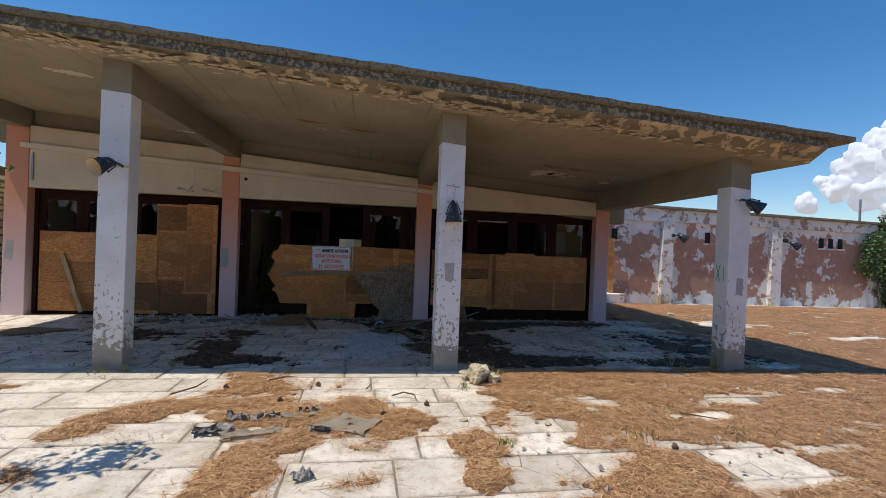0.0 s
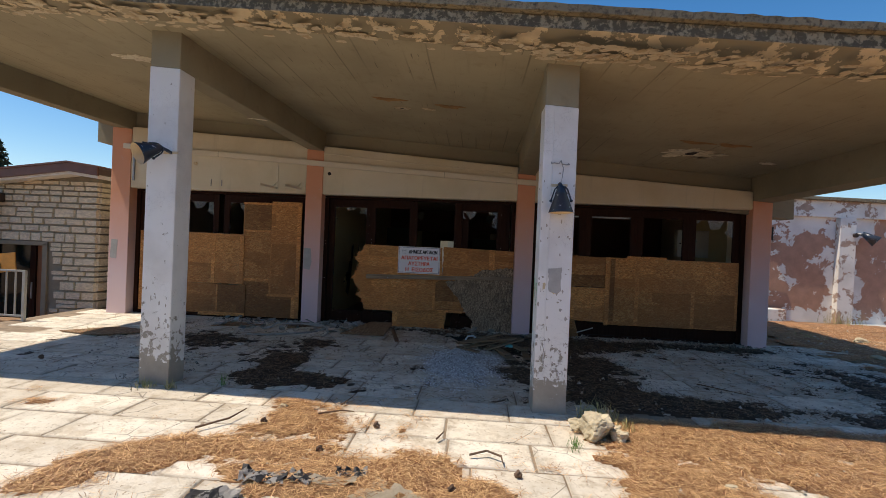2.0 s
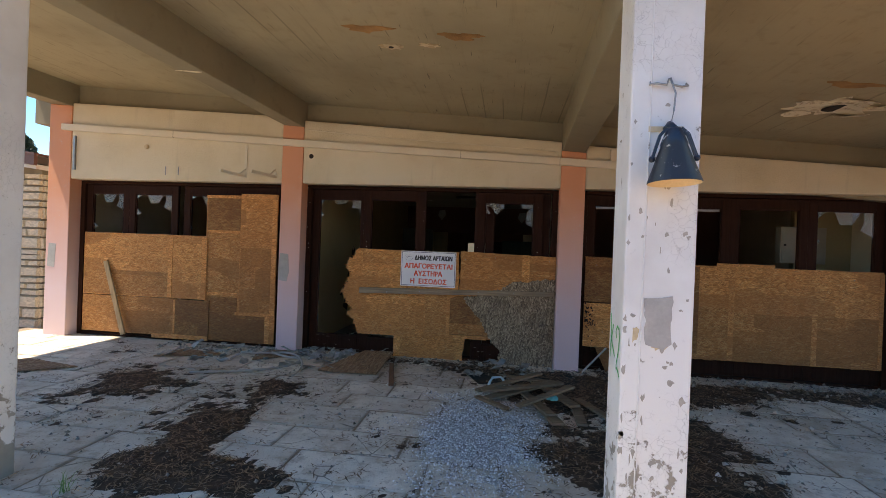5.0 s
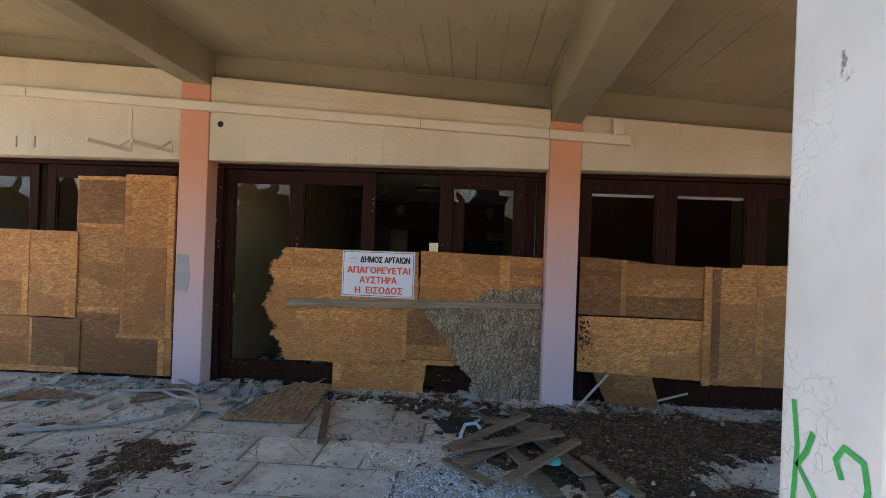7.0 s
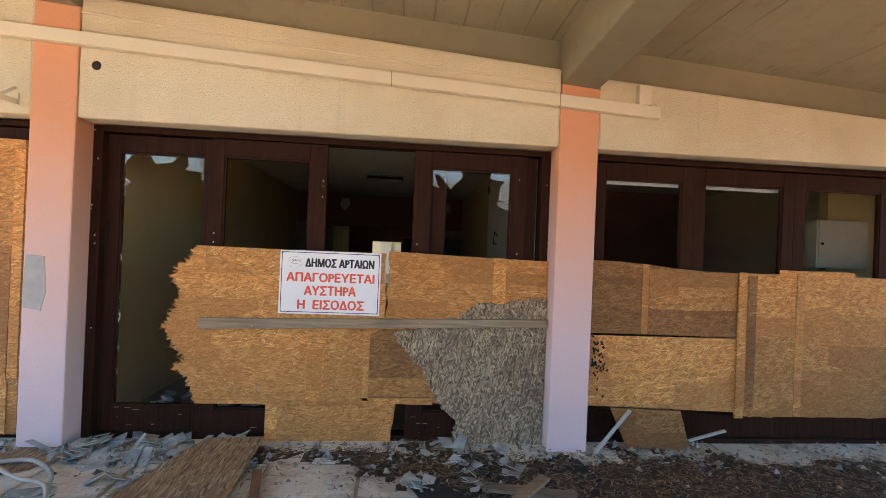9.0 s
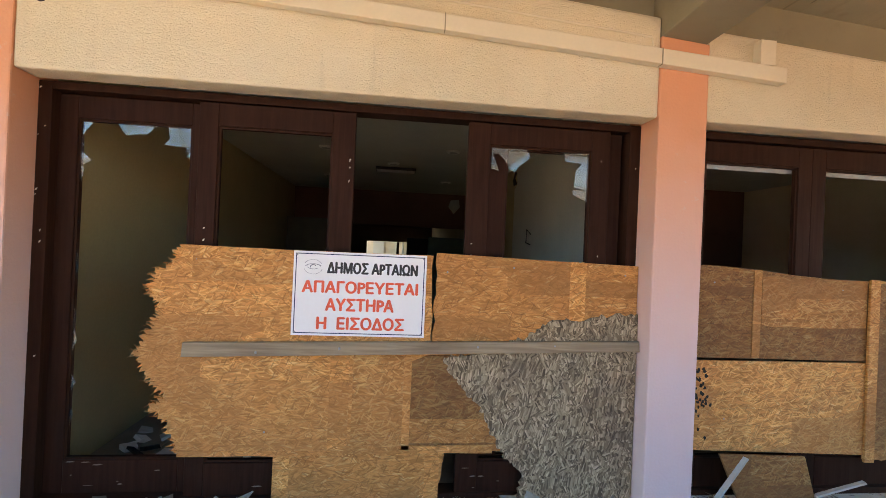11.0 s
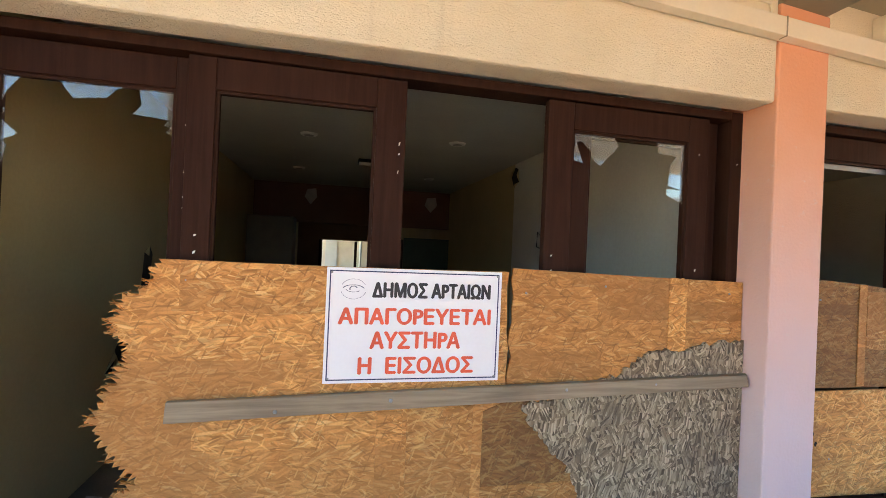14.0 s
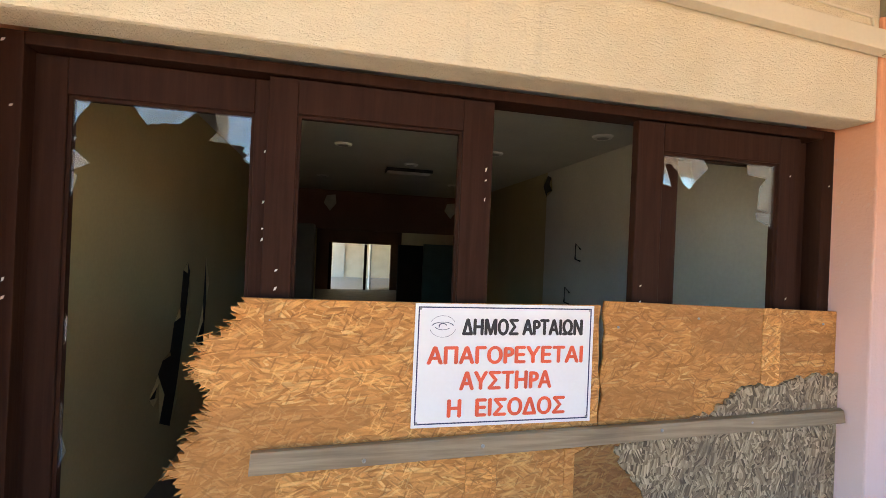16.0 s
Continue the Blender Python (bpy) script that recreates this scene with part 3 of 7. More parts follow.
d1 = frame_set("door_1", -6.085, -2.778, "dark brown timber windows with broken panes")
for i, (x0, x1) in enumerate(((-6.015, -5.30), (-5.30, -4.50), (-4.40, -3.62), (-3.62, -2.848))):
    last = leaf(d1, x0, x1, x0 + 0.10, x1 - 0.10, 9.75)
    shards(last, x0 + 0.10, x1 - 0.10, 0.22, 2.14, 9.765, 20 + i, 0.16, 0.12, 4)

# ---- strand boards nailed over the openings ----
rnd = random.Random(11)


def board(label, pts, y, material, parent_name="strand_board", thick=0.018):
    bm = bmesh.new()
    slab(bm, pts, y, y + thick)
    return single(parent_name, bm, material, label, "board", 0.0025)


def rect(x0, x1, z0, z1, tl=0.0, tr=0.0):
    """An outline with edges a little out of true."""
    out = [(x0, z0), (x1, z0)]
    n = max(3, int((x1 - x0) / 0.25))
    top = [(x1 + (x0 - x1) * i / n, z1 + tr + (tl - tr) * i / n + (rnd.uniform(-.004, .004) if 0 < i < n else 0)) for i in range(n + 1)]
    return out + top


M_OSB_TAN = osb("strand_board_tanned", 0.86, 0.42)


def lap(x0, x1, z0, z1, y, material, label, name="strand_board", category="board", wave=0.003):
    """A thin offcut or strip glued over other boards, its edges slightly uneven."""
    n = 7
    pts = [(x0 + (x1 - x0) * i / n, z0 + rnd.uniform(-wave, wave)) for i in range(n + 1)] + [(x1 + (x0 - x1) * i / n, z1 + rnd.uniform(-wave, wave)) for i in range(n + 1)]
    bm = bmesh.new()
    slab(bm, pts, y, y + 0.004)
    return single(name, bm, material, label, category, 0.0008)


STRIP = "pale strand board strip nailed on as a batten"
# first opening
board("honey strand board nailed over a broken window", rect(-5.95, -3.93, 0.62, 1.545), 9.665, M_OSB)
board("honey strand board under another over a window", rect(-5.95, -4.40, 0.07, 0.615), 9.665, M_OSB_TAN)
board("dark stained strand board propped before a window", rect(-4.43, -3.88, 0.04, 0.61), 9.645, M_OSB_DARK)
board("tall dark strand board nailed over a window", rect(-3.97, -3.43, 0.045, 2.14), 9.662, M_OSB_TAN)
board("tall honey strand board nailed over a window", rect(-3.44, -2.88, 0.045, 2.165), 9.655, M_OSB)
lap(-3.95, -3.445, 1.62, 2.11, 9.6565, M_OSB_DARK, "dark stained offcut on a tall strand board")
lap(-3.93, -3.46, 0.05, 0.68, 9.6565, M_OSB_DARK, "dark stained offcut on a tall strand board")
lap(-3.47, -3.0, 0.05, 0.43, 9.6485, M_OSB_DARK, "dark stained offcut on a tall strand board")
lap(-3.42, -2.96, 0.48, 1.40, 9.6485, M_OSB_TAN, "tanned offcut on a tall strand board")
lap(-5.93, -4.56, 0.63, 0.99, 9.6605, M_OSB_TAN, "tanned offcut on a wide strand board")
# pale bar put in for the slanting streak of sunlight on the board
bm = bmesh.new()
bar(bm, (-5.55, 9.63, 1.12), (-5.18, 9.58, 0.06), 0.07, 0.025, (0, 1, 0))
single("timber_batten", bm, wood("sun_streak_tone", (0.30, 0.2, 0.1), (0.55, 0.40, 0.22), "z"), "pale bar standing in for a sun streak across a strand board", "batten", 0.003)
for x0, x1, z0, z1, y in ((-4.02, -3.94, 0.62, 1.54, 9.646), (-4.56, -4.49, 0.63, 1.53, 9.659), (-2.955, -2.885, 0.45, 2.10, 9.647), (-3.02, -2.95, 0.05, 0.44, 9.647), (-3.93, -3.46, 0.70, 0.745, 9.6555), (-3.95, -3.45, 1.60, 1.635, 9.6555), (-3.48, -2.96, 0.43, 0.475, 9.6475), (-3.97, -3.44, 2.10, 2.14, 9.6555), (-3.43, -2.89, 2.10, 2.165, 9.6475), (-4.77, -3.885, 0.035, 0.10, 9.640), (-4.44, -4.41, 0.11, 0.60, 9.642), (-3.43, -3.33, 1.70, 1.72, 9.650)):
    lap(x0, x1, z0, z1, y, M_OSB_LIGHT, STRIP, "batten", "batten")

# middle opening
jag = [(-1.66, 0.285), (-0.27, 0.302)] + [(-0.27, 0.60), (-0.275, 0.9)] + ragged((-0.278, 0.9), (-0.285, 1.44), 8, 0.008, rnd) + [(-0.285, 1.452), (-1.0, 1.45), (-1.70, 1.458)]
edge = []
for i, (a, b, n) in enumerate((((-1.70, 1.458), (-1.73, 1.36), 8), ((-1.73, 1.36), (-1.82, 1.30), 6), ((-1.82, 1.30), (-1.85, 1.20), 8), ((-1.85, 1.20), (-1.79, 1.10), 9), ((-1.79, 1.10), (-1.83, 1.0), 8), ((-1.83, 1.0), (-1.91, 0.86), 11), ((-1.91, 0.86), (-1.84, 0.72), 10), ((-1.84, 0.72), (-1.75, 0.62), 9), ((-1.75, 0.62), (-1.82, 0.55), 6), ((-1.82, 0.55), (-1.72, 0.46), 7), ((-1.72, 0.46), (-1.66, 0.285), 8))):
    edge += ragged(a, b, n * 2, 0.022, rnd) + [b]
broken = board("broken strand board with splintered end across a doorway", jag + edge[:-1], 9.662, M_OSB_LIGHT)
bm = bmesh.new()
for i in range(150):
    x, z = edge[rnd.randrange(len(edge) - 3)]
    a = radians(rnd.gauss(178, 32))
    L = rnd.uniform(0.01, 0.045)
    y = 9.662 + rnd.uniform(-0.004, 0.018)
    bar(bm, (x + 0.03, y + rnd.uniform(-0.004, 0.004), z - 0.5 * L * math.sin(a)), (x + L * math.cos(a) * 0.55, y + rnd.uniform(-0.012, 0.006), z + 0.5 * L * math.sin(a)), 0.0012, rnd.uniform(0.003, 0.011), (0, 1, 0.2))
tagged(part("splinters", bm, M_OSB_LIGHT, broken, "pale torn strands at the broken end"), kind="stuff")
lap(-1.62, -0.30, 1.255, 1.447, 9.6575, M_OSB, "honey offcut along the top of a strand board", wave=0.008)
lap(-0.72, -0.42, 0.33, 0.86, 9.6575, M_OSB, "tanned offcut on a pale strand board", wave=0.006)
board("tanned strand board nailed across a doorway", [(-0.27, 0.302), (0.05, 0.31), (0.30, 0.30), (0.984, 0.30), (0.984, 1.44), (0.4, 1.452), (-0.265, 1.47)] + ragged((-0.265, 1.47), (-0.268, 0.95), 9, 0.012, rnd), 9.664, M_OSB)
bm = bmesh.new()
slab(bm, [(-0.40, 0.345), (0.14, 0.35), (0.30, 0.40), (0.30, 0.86)] + ragged((0.30, 0.86), (-0.39, 0.87), 9, 0.008, rnd) + ragged((-0.39, 0.87), (-0.40, 0.345), 12, 0.014, rnd), 9.656, 9.662)
single("strand_board", bm, M_OSB_DARK, "dark strand board patch on a doorway", "board", 0.001)
lap(-0.385, 0.13, 0.36, 0.50, 9.6525, M_OSB_TAN, "brown offcut along a dark patch")
board("small strand board at the foot of a doorway", [(-1.15, 0.0), (-0.20, 0.0)] + ragged((-0.20, 0.0), (-0.17, 0.40), 9, 0.022, rnd) + [(-0.17, 0.40), (-1.15, 0.40)], 9.684, M_OSB)
grey = [(0.985, 0.0), (0.985, 1.15)]
for a, b, n in (((0.985, 1.15), (0.72, 1.12), 6), ((0.72, 1.12), (0.42, 1.08), 6), ((0.42, 1.08), (0.30, 0.99), 4), ((0.30, 0.99), (0.0, 0.90), 6), ((0.0, 0.90), (-0.20, 0.86), 5), ((-0.20, 0.86), (-0.14, 0.74), 5), ((-0.14, 0.74), (0.02, 0.58), 7), ((0.02, 0.58), (0.13, 0.36), 7), ((0.13, 0.36), (0.22, 0.24), 5), ((0.22, 0.24), (0.30, 0.16), 4), ((0.30, 0.16), (0.26, 0.0), 4)):
    grey += ragged(a, b, n * 2, 0.016, rnd) + [b]
board("grey weathered strand board swollen by rain", grey, 9.646, M_OSB_GREY)
for x0, x1, z0, z1, y in ((-0.85, -0.74, 0.32, 0.85, 9.6565), (-0.43, -0.385, 0.32, 0.86, 9.6525), (-0.75, 0.11, 0.30, 0.345, 9.6525), (0.55, 0.65, 1.09, 1.45, 9.660), (-1.15, -1.06, 0.0, 0.28, 9.680), (-0.285, -0.20, 0.0, 0.28, 9.680), (-1.66, -0.76, 0.285, 0.315, 9.659)):
    lap(x0, x1, z0, z1, y, M_OSB_LIGHT, STRIP, "batten", "batten")

# last opening
board("dark strand board over a doorway, upper of two", [(1.36, 0.885), (2.60, 0.878), (2.60, 1.405), (2.35, 1.408), (2.05, 1.425), (1.80, 1.45), (1.55, 1.465), (1.36, 1.467)], 9.675, M_OSB_DARK)
lap(1.83, 2.58, 1.09, 1.405, 9.6705, M_OSB_TAN, "tanned offcut on a dark strand board", wave=0.008)
board("honey strand board over a doorway, lower of two", [(1.36, 0.305), (2.62, 0.265), (2.60, 0.868), (1.36, 0.868)], 9.672, M_OSB_LIGHT)
board("wide honey strand board over a doorway", rect(2.60, 4.82, 0.235, 1.41), 9.668, M_OSB)
lap(2.66, 3.11, 0.24, 0.90, 9.6635, M_OSB_TAN, "tanned offcut on a wide strand board", wave=0.012)
lap(3.15, 4.05, 0.24, 0.835, 9.6635, M_OSB_TAN, "tanned offcut on a wide strand board", wave=0.012)
lap(4.11, 4.81, 0.24, 0.84, 9.6635, M_OSB_TAN, "tanned offcut on a wide strand board", wave=0.012)
lap(2.67, 2.75, 0.30, 1.39, 9.6620, M_OSB_DARK, "dark strand board strip beside a batten", "batten", "batten")
lap(2.95, 3.62, 1.405, 1.447, 9.672, M_OSB_LIGHT, "pale strip behind the top of a strand board", "batten", "batten")
for x0, x1, z0, z1, y in ((2.585, 2.655, 0.225, 1.415, 9.650), (3.10, 3.165, 0.24, 1.41, 9.6600), (4.05, 4.11, 0.235, 0.87, 9.6600), (1.77, 1.825, 0.89, 1.45, 9.6695), (4.78, 4.825, 0.24, 1.39, 9.6600)):
    bm = bmesh.new()
    box(bm, x0, x1, y, 9.6675 if x0 > 2.5 else y + 0.005, z0, z1)
    single("batten", bm, M_OSB, "strand board strip nailed on as a batten", "batten", 0.0015)
bm = bmesh.new()
slab(bm, [(1.638, 0.012), (2.15, 0.004), (2.058, 0.31), (1.488, 0.33)], 9.55, 9.568)
single("strand_board", bm, M_OSB_DARK, "fallen piece of dark board leaning under a doorway", "board", 0.002)

# grey plank over the boards
plank = thing("plank", (-0.3, 9.63, 0.9), "long grey weathered plank nailed across the boards", "plank")
bm = bmesh.new()
hexa(bm, ((-1.645, 9.615, 0.845), (0.98, 9.60, 0.925), (0.98, 9.645, 0.925), (-1.635, 9.645, 0.845)), ((-1.64, 9.617, 0.925), (0.965, 9.60, 0.985), (1.0, 9.645, 0.985), (-1.64, 9.645, 0.925)))
part("board", bm, M_GREYPLANK, plank, bevel=0.004)
for x, z in ((-0.80, 0.91), (-0.01, 0.935), (-1.25, 0.88), (0.45, 0.95)):
    bm = bmesh.new()
    bmesh.ops.create_uvsphere(bm, u_segments=8, v_segments=5, radius=0.008, matrix=Matrix.Translation((x, 9.608, z)))
    part("nail", bm, M_METAL, plank)

# ---- the warning sign ----
SX0, SX1, SZ0, SZ1, SY = -1.077, -0.324, 0.973, 1.450, 9.650
sign = thing("sign", ((SX0 + SX1) / 2, SY, SZ0), "white metal warning sign in red and black Greek letters", "sign")
M_SIGN = plain("sign_white", (0.80, 0.81, 0.83), 0.4, 0.04, 3, 60, 0.03)
M_BLACK = plain("sign_black", (0.02, 0.02, 0.025), 0.5, 0.1)
M_RED = plain("sign_red", (0.82, 0.11, 0.05), 0.5, 0.08)
M_NAVY = plain("sign_navy", (0.02, 0.03, 0.10), 0.5, 0.1)
bm = bmesh.new()
box(bm, SX0, SX1, SY, SY + 0.004, SZ0, SZ1)
part("plate", bm, M_SIGN, sign, bevel=0.001)
for a in ((SX0 + .012, SX1 - .012, SZ1 - .017, SZ1 - .012), (SX0 + .012, SX1 - .012, SZ0 + .012, SZ0 + .017), (SX0 + .012, SX0 + .017, SZ0 + .012, SZ1 - .012), (SX1 - .017, SX1 - .012, SZ0 + .012, SZ1 - .012)):
    bm = bmesh.new()
    box(bm, a[0], a[1], SY - 0.0008, SY + 0.001, a[2], a[3])
    part("border", bm, M_NAVY, sign)


def lettering(text, cx, z, width, height, material, parent, y, bold=0.0):
    """A line of raised letters, width by height, centred at cx with its foot at z."""
    cu = bpy.data.curves.new("lettering", "FONT")
    cu.body, cu.resolution_u = text, 3
    tmp = new("lettering", cu)
    bpy.context.view_layer.update()
    src = bpy.data.meshes.new_from_object(tmp.evaluated_get(bpy.context.evaluated_depsgraph_get()))
    bpy.data.objects.remove(tmp)
    co = np.array([v.co[:] for v in src.vertices])
    lo, hi = co.min(0), co.max(0)
    verts, faces = [], []
    for step, (dx, dz) in enumerate(((0, 0), (bold, 0), (-bold, 0), (0, bold * 0.7), (0, -bold * 0.7))):
        base = len(verts)
        for x, yy, _ in co:
            verts.append((cx + ((x - lo[0]) / (hi[0] - lo[0]) - 0.5) * width + dx, y - 0.0003 * step, z + (yy - lo[1]) / (hi[1] - lo[1]) * height + dz))
        faces += [[base + i for i in p.vertices] for p in src.polygons]
    me = bpy.data.meshes.new("lettering")
    me.from_pydata(verts, [], faces)
    me.materials.append(material)
    ob = new("lettering", me)
    ob.parent = parent
    ob.matrix_parent_inverse = Matrix.Translation(-ORIGIN[parent.name])
    return ob


YT = SY - 0.0016
lettering("ΔΗΜΟΣ ΑPΤΑΙΩΝ", -0.633, 1.330, 0.510, 0.062, M_BLACK, sign, YT, 0.0038)
lettering("ΑΠΑΓΟPΕΥΕΤΑΙ", -0.698, 1.218, 0.650, 0.066, M_RED, sign, YT, 0.0038)
lettering("ΑΥΣΤΗPΑ", -0.699, 1.117, 0.382, 0.068, M_RED, sign, YT, 0.0038)
lettering("Η  ΕΙΣΟΔΟΣ", -0.690, 1.011, 0.490, 0.068, M_RED, sign, YT, 0.0038)
# emblem: an oval ring and a curved stroke
bm = bmesh.new()
for r0, r1, squash, a0, a1 in ((0.051, 0.0525, 0.80, 195, 345), (0.051, 0.0525, 0.80, 25, 155), (0.040, 0.045, 0.40, 12, 168), (0.028, 0.032, 0.42, 190, 330), (0.013, 0.017, 0.80, 20, 200)):
    ring = []
    for i in range(25):
        a = radians(a0 + (a1 - a0) * i / 24)
        ring.append([bm.verts.new((-0.968 + r * math.cos(a), YT, 1.362 + r * squash * math.sin(a))) for r in (r0, r1)])
    for p, q in zip(ring, ring[1:]):
        bm.faces.new((p[0], p[1], q[1], q[0]))
part("emblem", bm, M_NAVY, sign)
for x, z in ((SX0 + .02, SZ0 + .02), (SX1 - .02, SZ0 + .02), (SX0 + .02, SZ1 - .02), (SX1 - .02, SZ1 - .02)):
    bm = bmesh.new()
    bmesh.ops.create_uvsphere(bm, u_segments=8, v_segments=4, radius=0.005, matrix=Matrix.Translation((x, SY - 0.002, z)))
    part("nail", bm, M_METAL, sign)

# ---- rooms behind the front ----
def wall_box(name, label, a, material):
    bm = bmesh.new()
    box(bm, *a)
    return single(name, bm, material, label, "wall" if "wall" in name else name.split("_")[0], kind="structure")


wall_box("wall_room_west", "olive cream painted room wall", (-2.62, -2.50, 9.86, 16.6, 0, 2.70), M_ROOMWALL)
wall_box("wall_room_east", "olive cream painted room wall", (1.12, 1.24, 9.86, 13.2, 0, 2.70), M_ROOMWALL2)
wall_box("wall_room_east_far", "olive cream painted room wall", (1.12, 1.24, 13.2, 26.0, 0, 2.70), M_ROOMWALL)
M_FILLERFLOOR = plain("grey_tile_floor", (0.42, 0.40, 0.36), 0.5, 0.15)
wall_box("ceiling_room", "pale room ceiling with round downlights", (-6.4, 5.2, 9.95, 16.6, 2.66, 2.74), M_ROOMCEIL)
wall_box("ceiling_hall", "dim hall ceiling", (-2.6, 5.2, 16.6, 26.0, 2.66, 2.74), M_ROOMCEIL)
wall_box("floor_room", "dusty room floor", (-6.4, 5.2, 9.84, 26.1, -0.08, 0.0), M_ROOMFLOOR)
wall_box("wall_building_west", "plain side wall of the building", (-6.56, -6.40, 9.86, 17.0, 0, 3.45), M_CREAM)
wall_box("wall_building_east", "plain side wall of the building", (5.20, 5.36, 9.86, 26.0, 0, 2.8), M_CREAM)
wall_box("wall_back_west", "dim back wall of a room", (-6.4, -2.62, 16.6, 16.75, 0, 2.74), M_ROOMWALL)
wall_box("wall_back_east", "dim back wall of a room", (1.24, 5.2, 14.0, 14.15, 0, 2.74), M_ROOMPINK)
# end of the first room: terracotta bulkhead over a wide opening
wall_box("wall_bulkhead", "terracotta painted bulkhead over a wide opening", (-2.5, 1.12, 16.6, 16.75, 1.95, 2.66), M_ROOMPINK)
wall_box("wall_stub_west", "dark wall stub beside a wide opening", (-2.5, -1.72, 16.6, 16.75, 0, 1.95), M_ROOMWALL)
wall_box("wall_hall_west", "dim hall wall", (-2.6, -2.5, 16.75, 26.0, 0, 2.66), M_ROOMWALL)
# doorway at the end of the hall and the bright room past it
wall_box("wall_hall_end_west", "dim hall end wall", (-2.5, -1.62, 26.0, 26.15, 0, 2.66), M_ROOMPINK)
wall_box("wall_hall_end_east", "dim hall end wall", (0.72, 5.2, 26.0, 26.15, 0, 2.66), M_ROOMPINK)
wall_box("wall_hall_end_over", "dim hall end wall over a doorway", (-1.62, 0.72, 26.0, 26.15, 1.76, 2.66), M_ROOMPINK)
wall_box("floor_far_room", "pale floor of a sunlit room", (-6.0, 5.0, 26.1, 34.0, -0.08, 0.0), M_FILLERFLOOR)
wall_box("wall_far_room", "cream wall of a sunlit room", (-6.0, 5.0, 33.0, 33.2, 0, 3.2), M_CREAM)
# unseen ceiling added to dim the room, short on the west to admit daylight
wall_box("ceiling_far_room", "unseen pale ceiling added to cut the light in a far room", (-4.2, 5.0, 26.15, 33.2, 2.9, 3.0), M_ROOMCEIL)
wall_box("wall_far_room_east", "cream wall of a sunlit room", (5.0, 5.2, 26.15, 33.2, 0, 3.0), M_CREAM)
bm = bmesh.new()
box(bm, -0.05, 0.0, 26.2, 27.2, 0, 1.75)
single("door_leaf", bm, M_WHITE, "pale door leaf standing open at the hall end", "door", 0.004)


# ---- ground ----
def blend(x, a, b):
    f = min(1.0, max(0.0, (x - a) / (b - a)))
    return f * f * (3 - 2 * f)


M_SOIL = Nodes("needle_soil")
_n = M_SOIL.noise(2.2, 6, 0.65)
_f = M_SOIL.noise(55, 5, 0.7)
_c = M_SOIL.ramp(_f, (0.25, (0.10, 0.055, 0.028)), (0.5, (0.27, 0.15, 0.075)), (0.75, (0.42, 0.27, 0.14)))
_c = M_SOIL.mix(M_SOIL.step(_n, 0.45, 0.7), _c, (0.33, 0.22, 0.125))
M_SOIL = M_SOIL.done(_c, 0.95, _f, 0.8, 0.02)

bm = bmesh.new()
G, LOW = 1500.0, -0.95
gx, gy = (-G, -16.0, -7.15, G), (-G, 8.75, 16.0, G)
grid = {(i, j): bm.verts.new((gx[i], gy[j], -0.035)) for i in range(4) for j in range(4)}
for i in range(3):
    for j in range(3):
        if (i, j) != (1, 1):
            bm.faces.new((grid[i, j], grid[i + 1, j], grid[i + 1, j + 1], grid[i, j + 1]))
low = [bm.verts.new((x, y, LOW)) for x, y in ((-16.0, 8.75), (-7.15, 8.75), (-7.15, 16.0), (-16.0, 16.0))]
rim = [grid[1, 1], grid[2, 1], grid[2, 2], grid[1, 2]]
bm.faces.new(low)
for i in range(4):
    bm.faces.new((rim[i], rim[(i + 1) % 4], low[(i + 1) % 4], low[i]))
single("ground", bm, M_SOIL, "brown soil covered in dry pine needles", "ground", kind="structure")

# ---- yard wall with fallen paint ----
YW = 13.6
yard = thing("wall_yard", (12, YW, 0), "long rendered wall with white paint flaking off", "wall", kind="structure")
bm = bmesh.new()
box(bm, 7.2, 26.0, YW, YW + 0.3, -0.03, 2.62)
part("panel", bm, M_FARWALL, yard)
bm = bmesh.new()
hexa(bm, ((7.2, YW - 0.10, 2.62), (26, YW - 0.10, 2.50), (26, YW + 0.35, 2.50), (7.2, YW + 0.35, 2.62)), ((7.2, YW - 0.10, 3.05), (26, YW - 0.10, 2.72), (26, YW + 0.35, 2.72), (7.2, YW + 0.35, 3.05)))
part("parapet", bm, M_FARWHITE, yard, bevel=0.01)
bm = bmesh.new()
hexa(bm, ((7.2, YW - 0.22, 3.05), (26, YW - 0.22, 2.72), (26, YW + 0.4, 2.72), (7.2, YW + 0.4, 3.05)), ((7.2, YW - 0.22, 3.13), (26, YW - 0.22, 2.80), (26, YW + 0.4, 2.80), (7.2, YW + 0.4, 3.13)))
part("coping", bm, M_LIP, yard, bevel=0.01)
for x in (9.26, 13.25, 17.3):
    bm = bmesh.new()
    box(bm, x, x + 0.38, YW - 0.16, YW + 0.01, -0.03, 2.60)
    part("pilaster", bm, M_FARWHITE, yard, bevel=0.01)


# added unseen wall on the path's far side, keeps low sky light off the porch
bm = bmesh.new()
box(bm, -24.0, 26.0, -7.3, -7.0, -0.03, 4.5)
single("wall_yard_south", bm, M_FARWALL, "unseen wall added to block low sky light from the porch", "wall", kind="structure")

# ---- stone house beside the porch ----
YS, SH = 9.95, -7.05
stone_house = thing("stone_house", (-9, YS, -0.95), "small house of pale coursed limestone with brown roof edge", "house")


def stone_roof(x):
    return 2.79 - 0.125 * abs(x + 7.42)


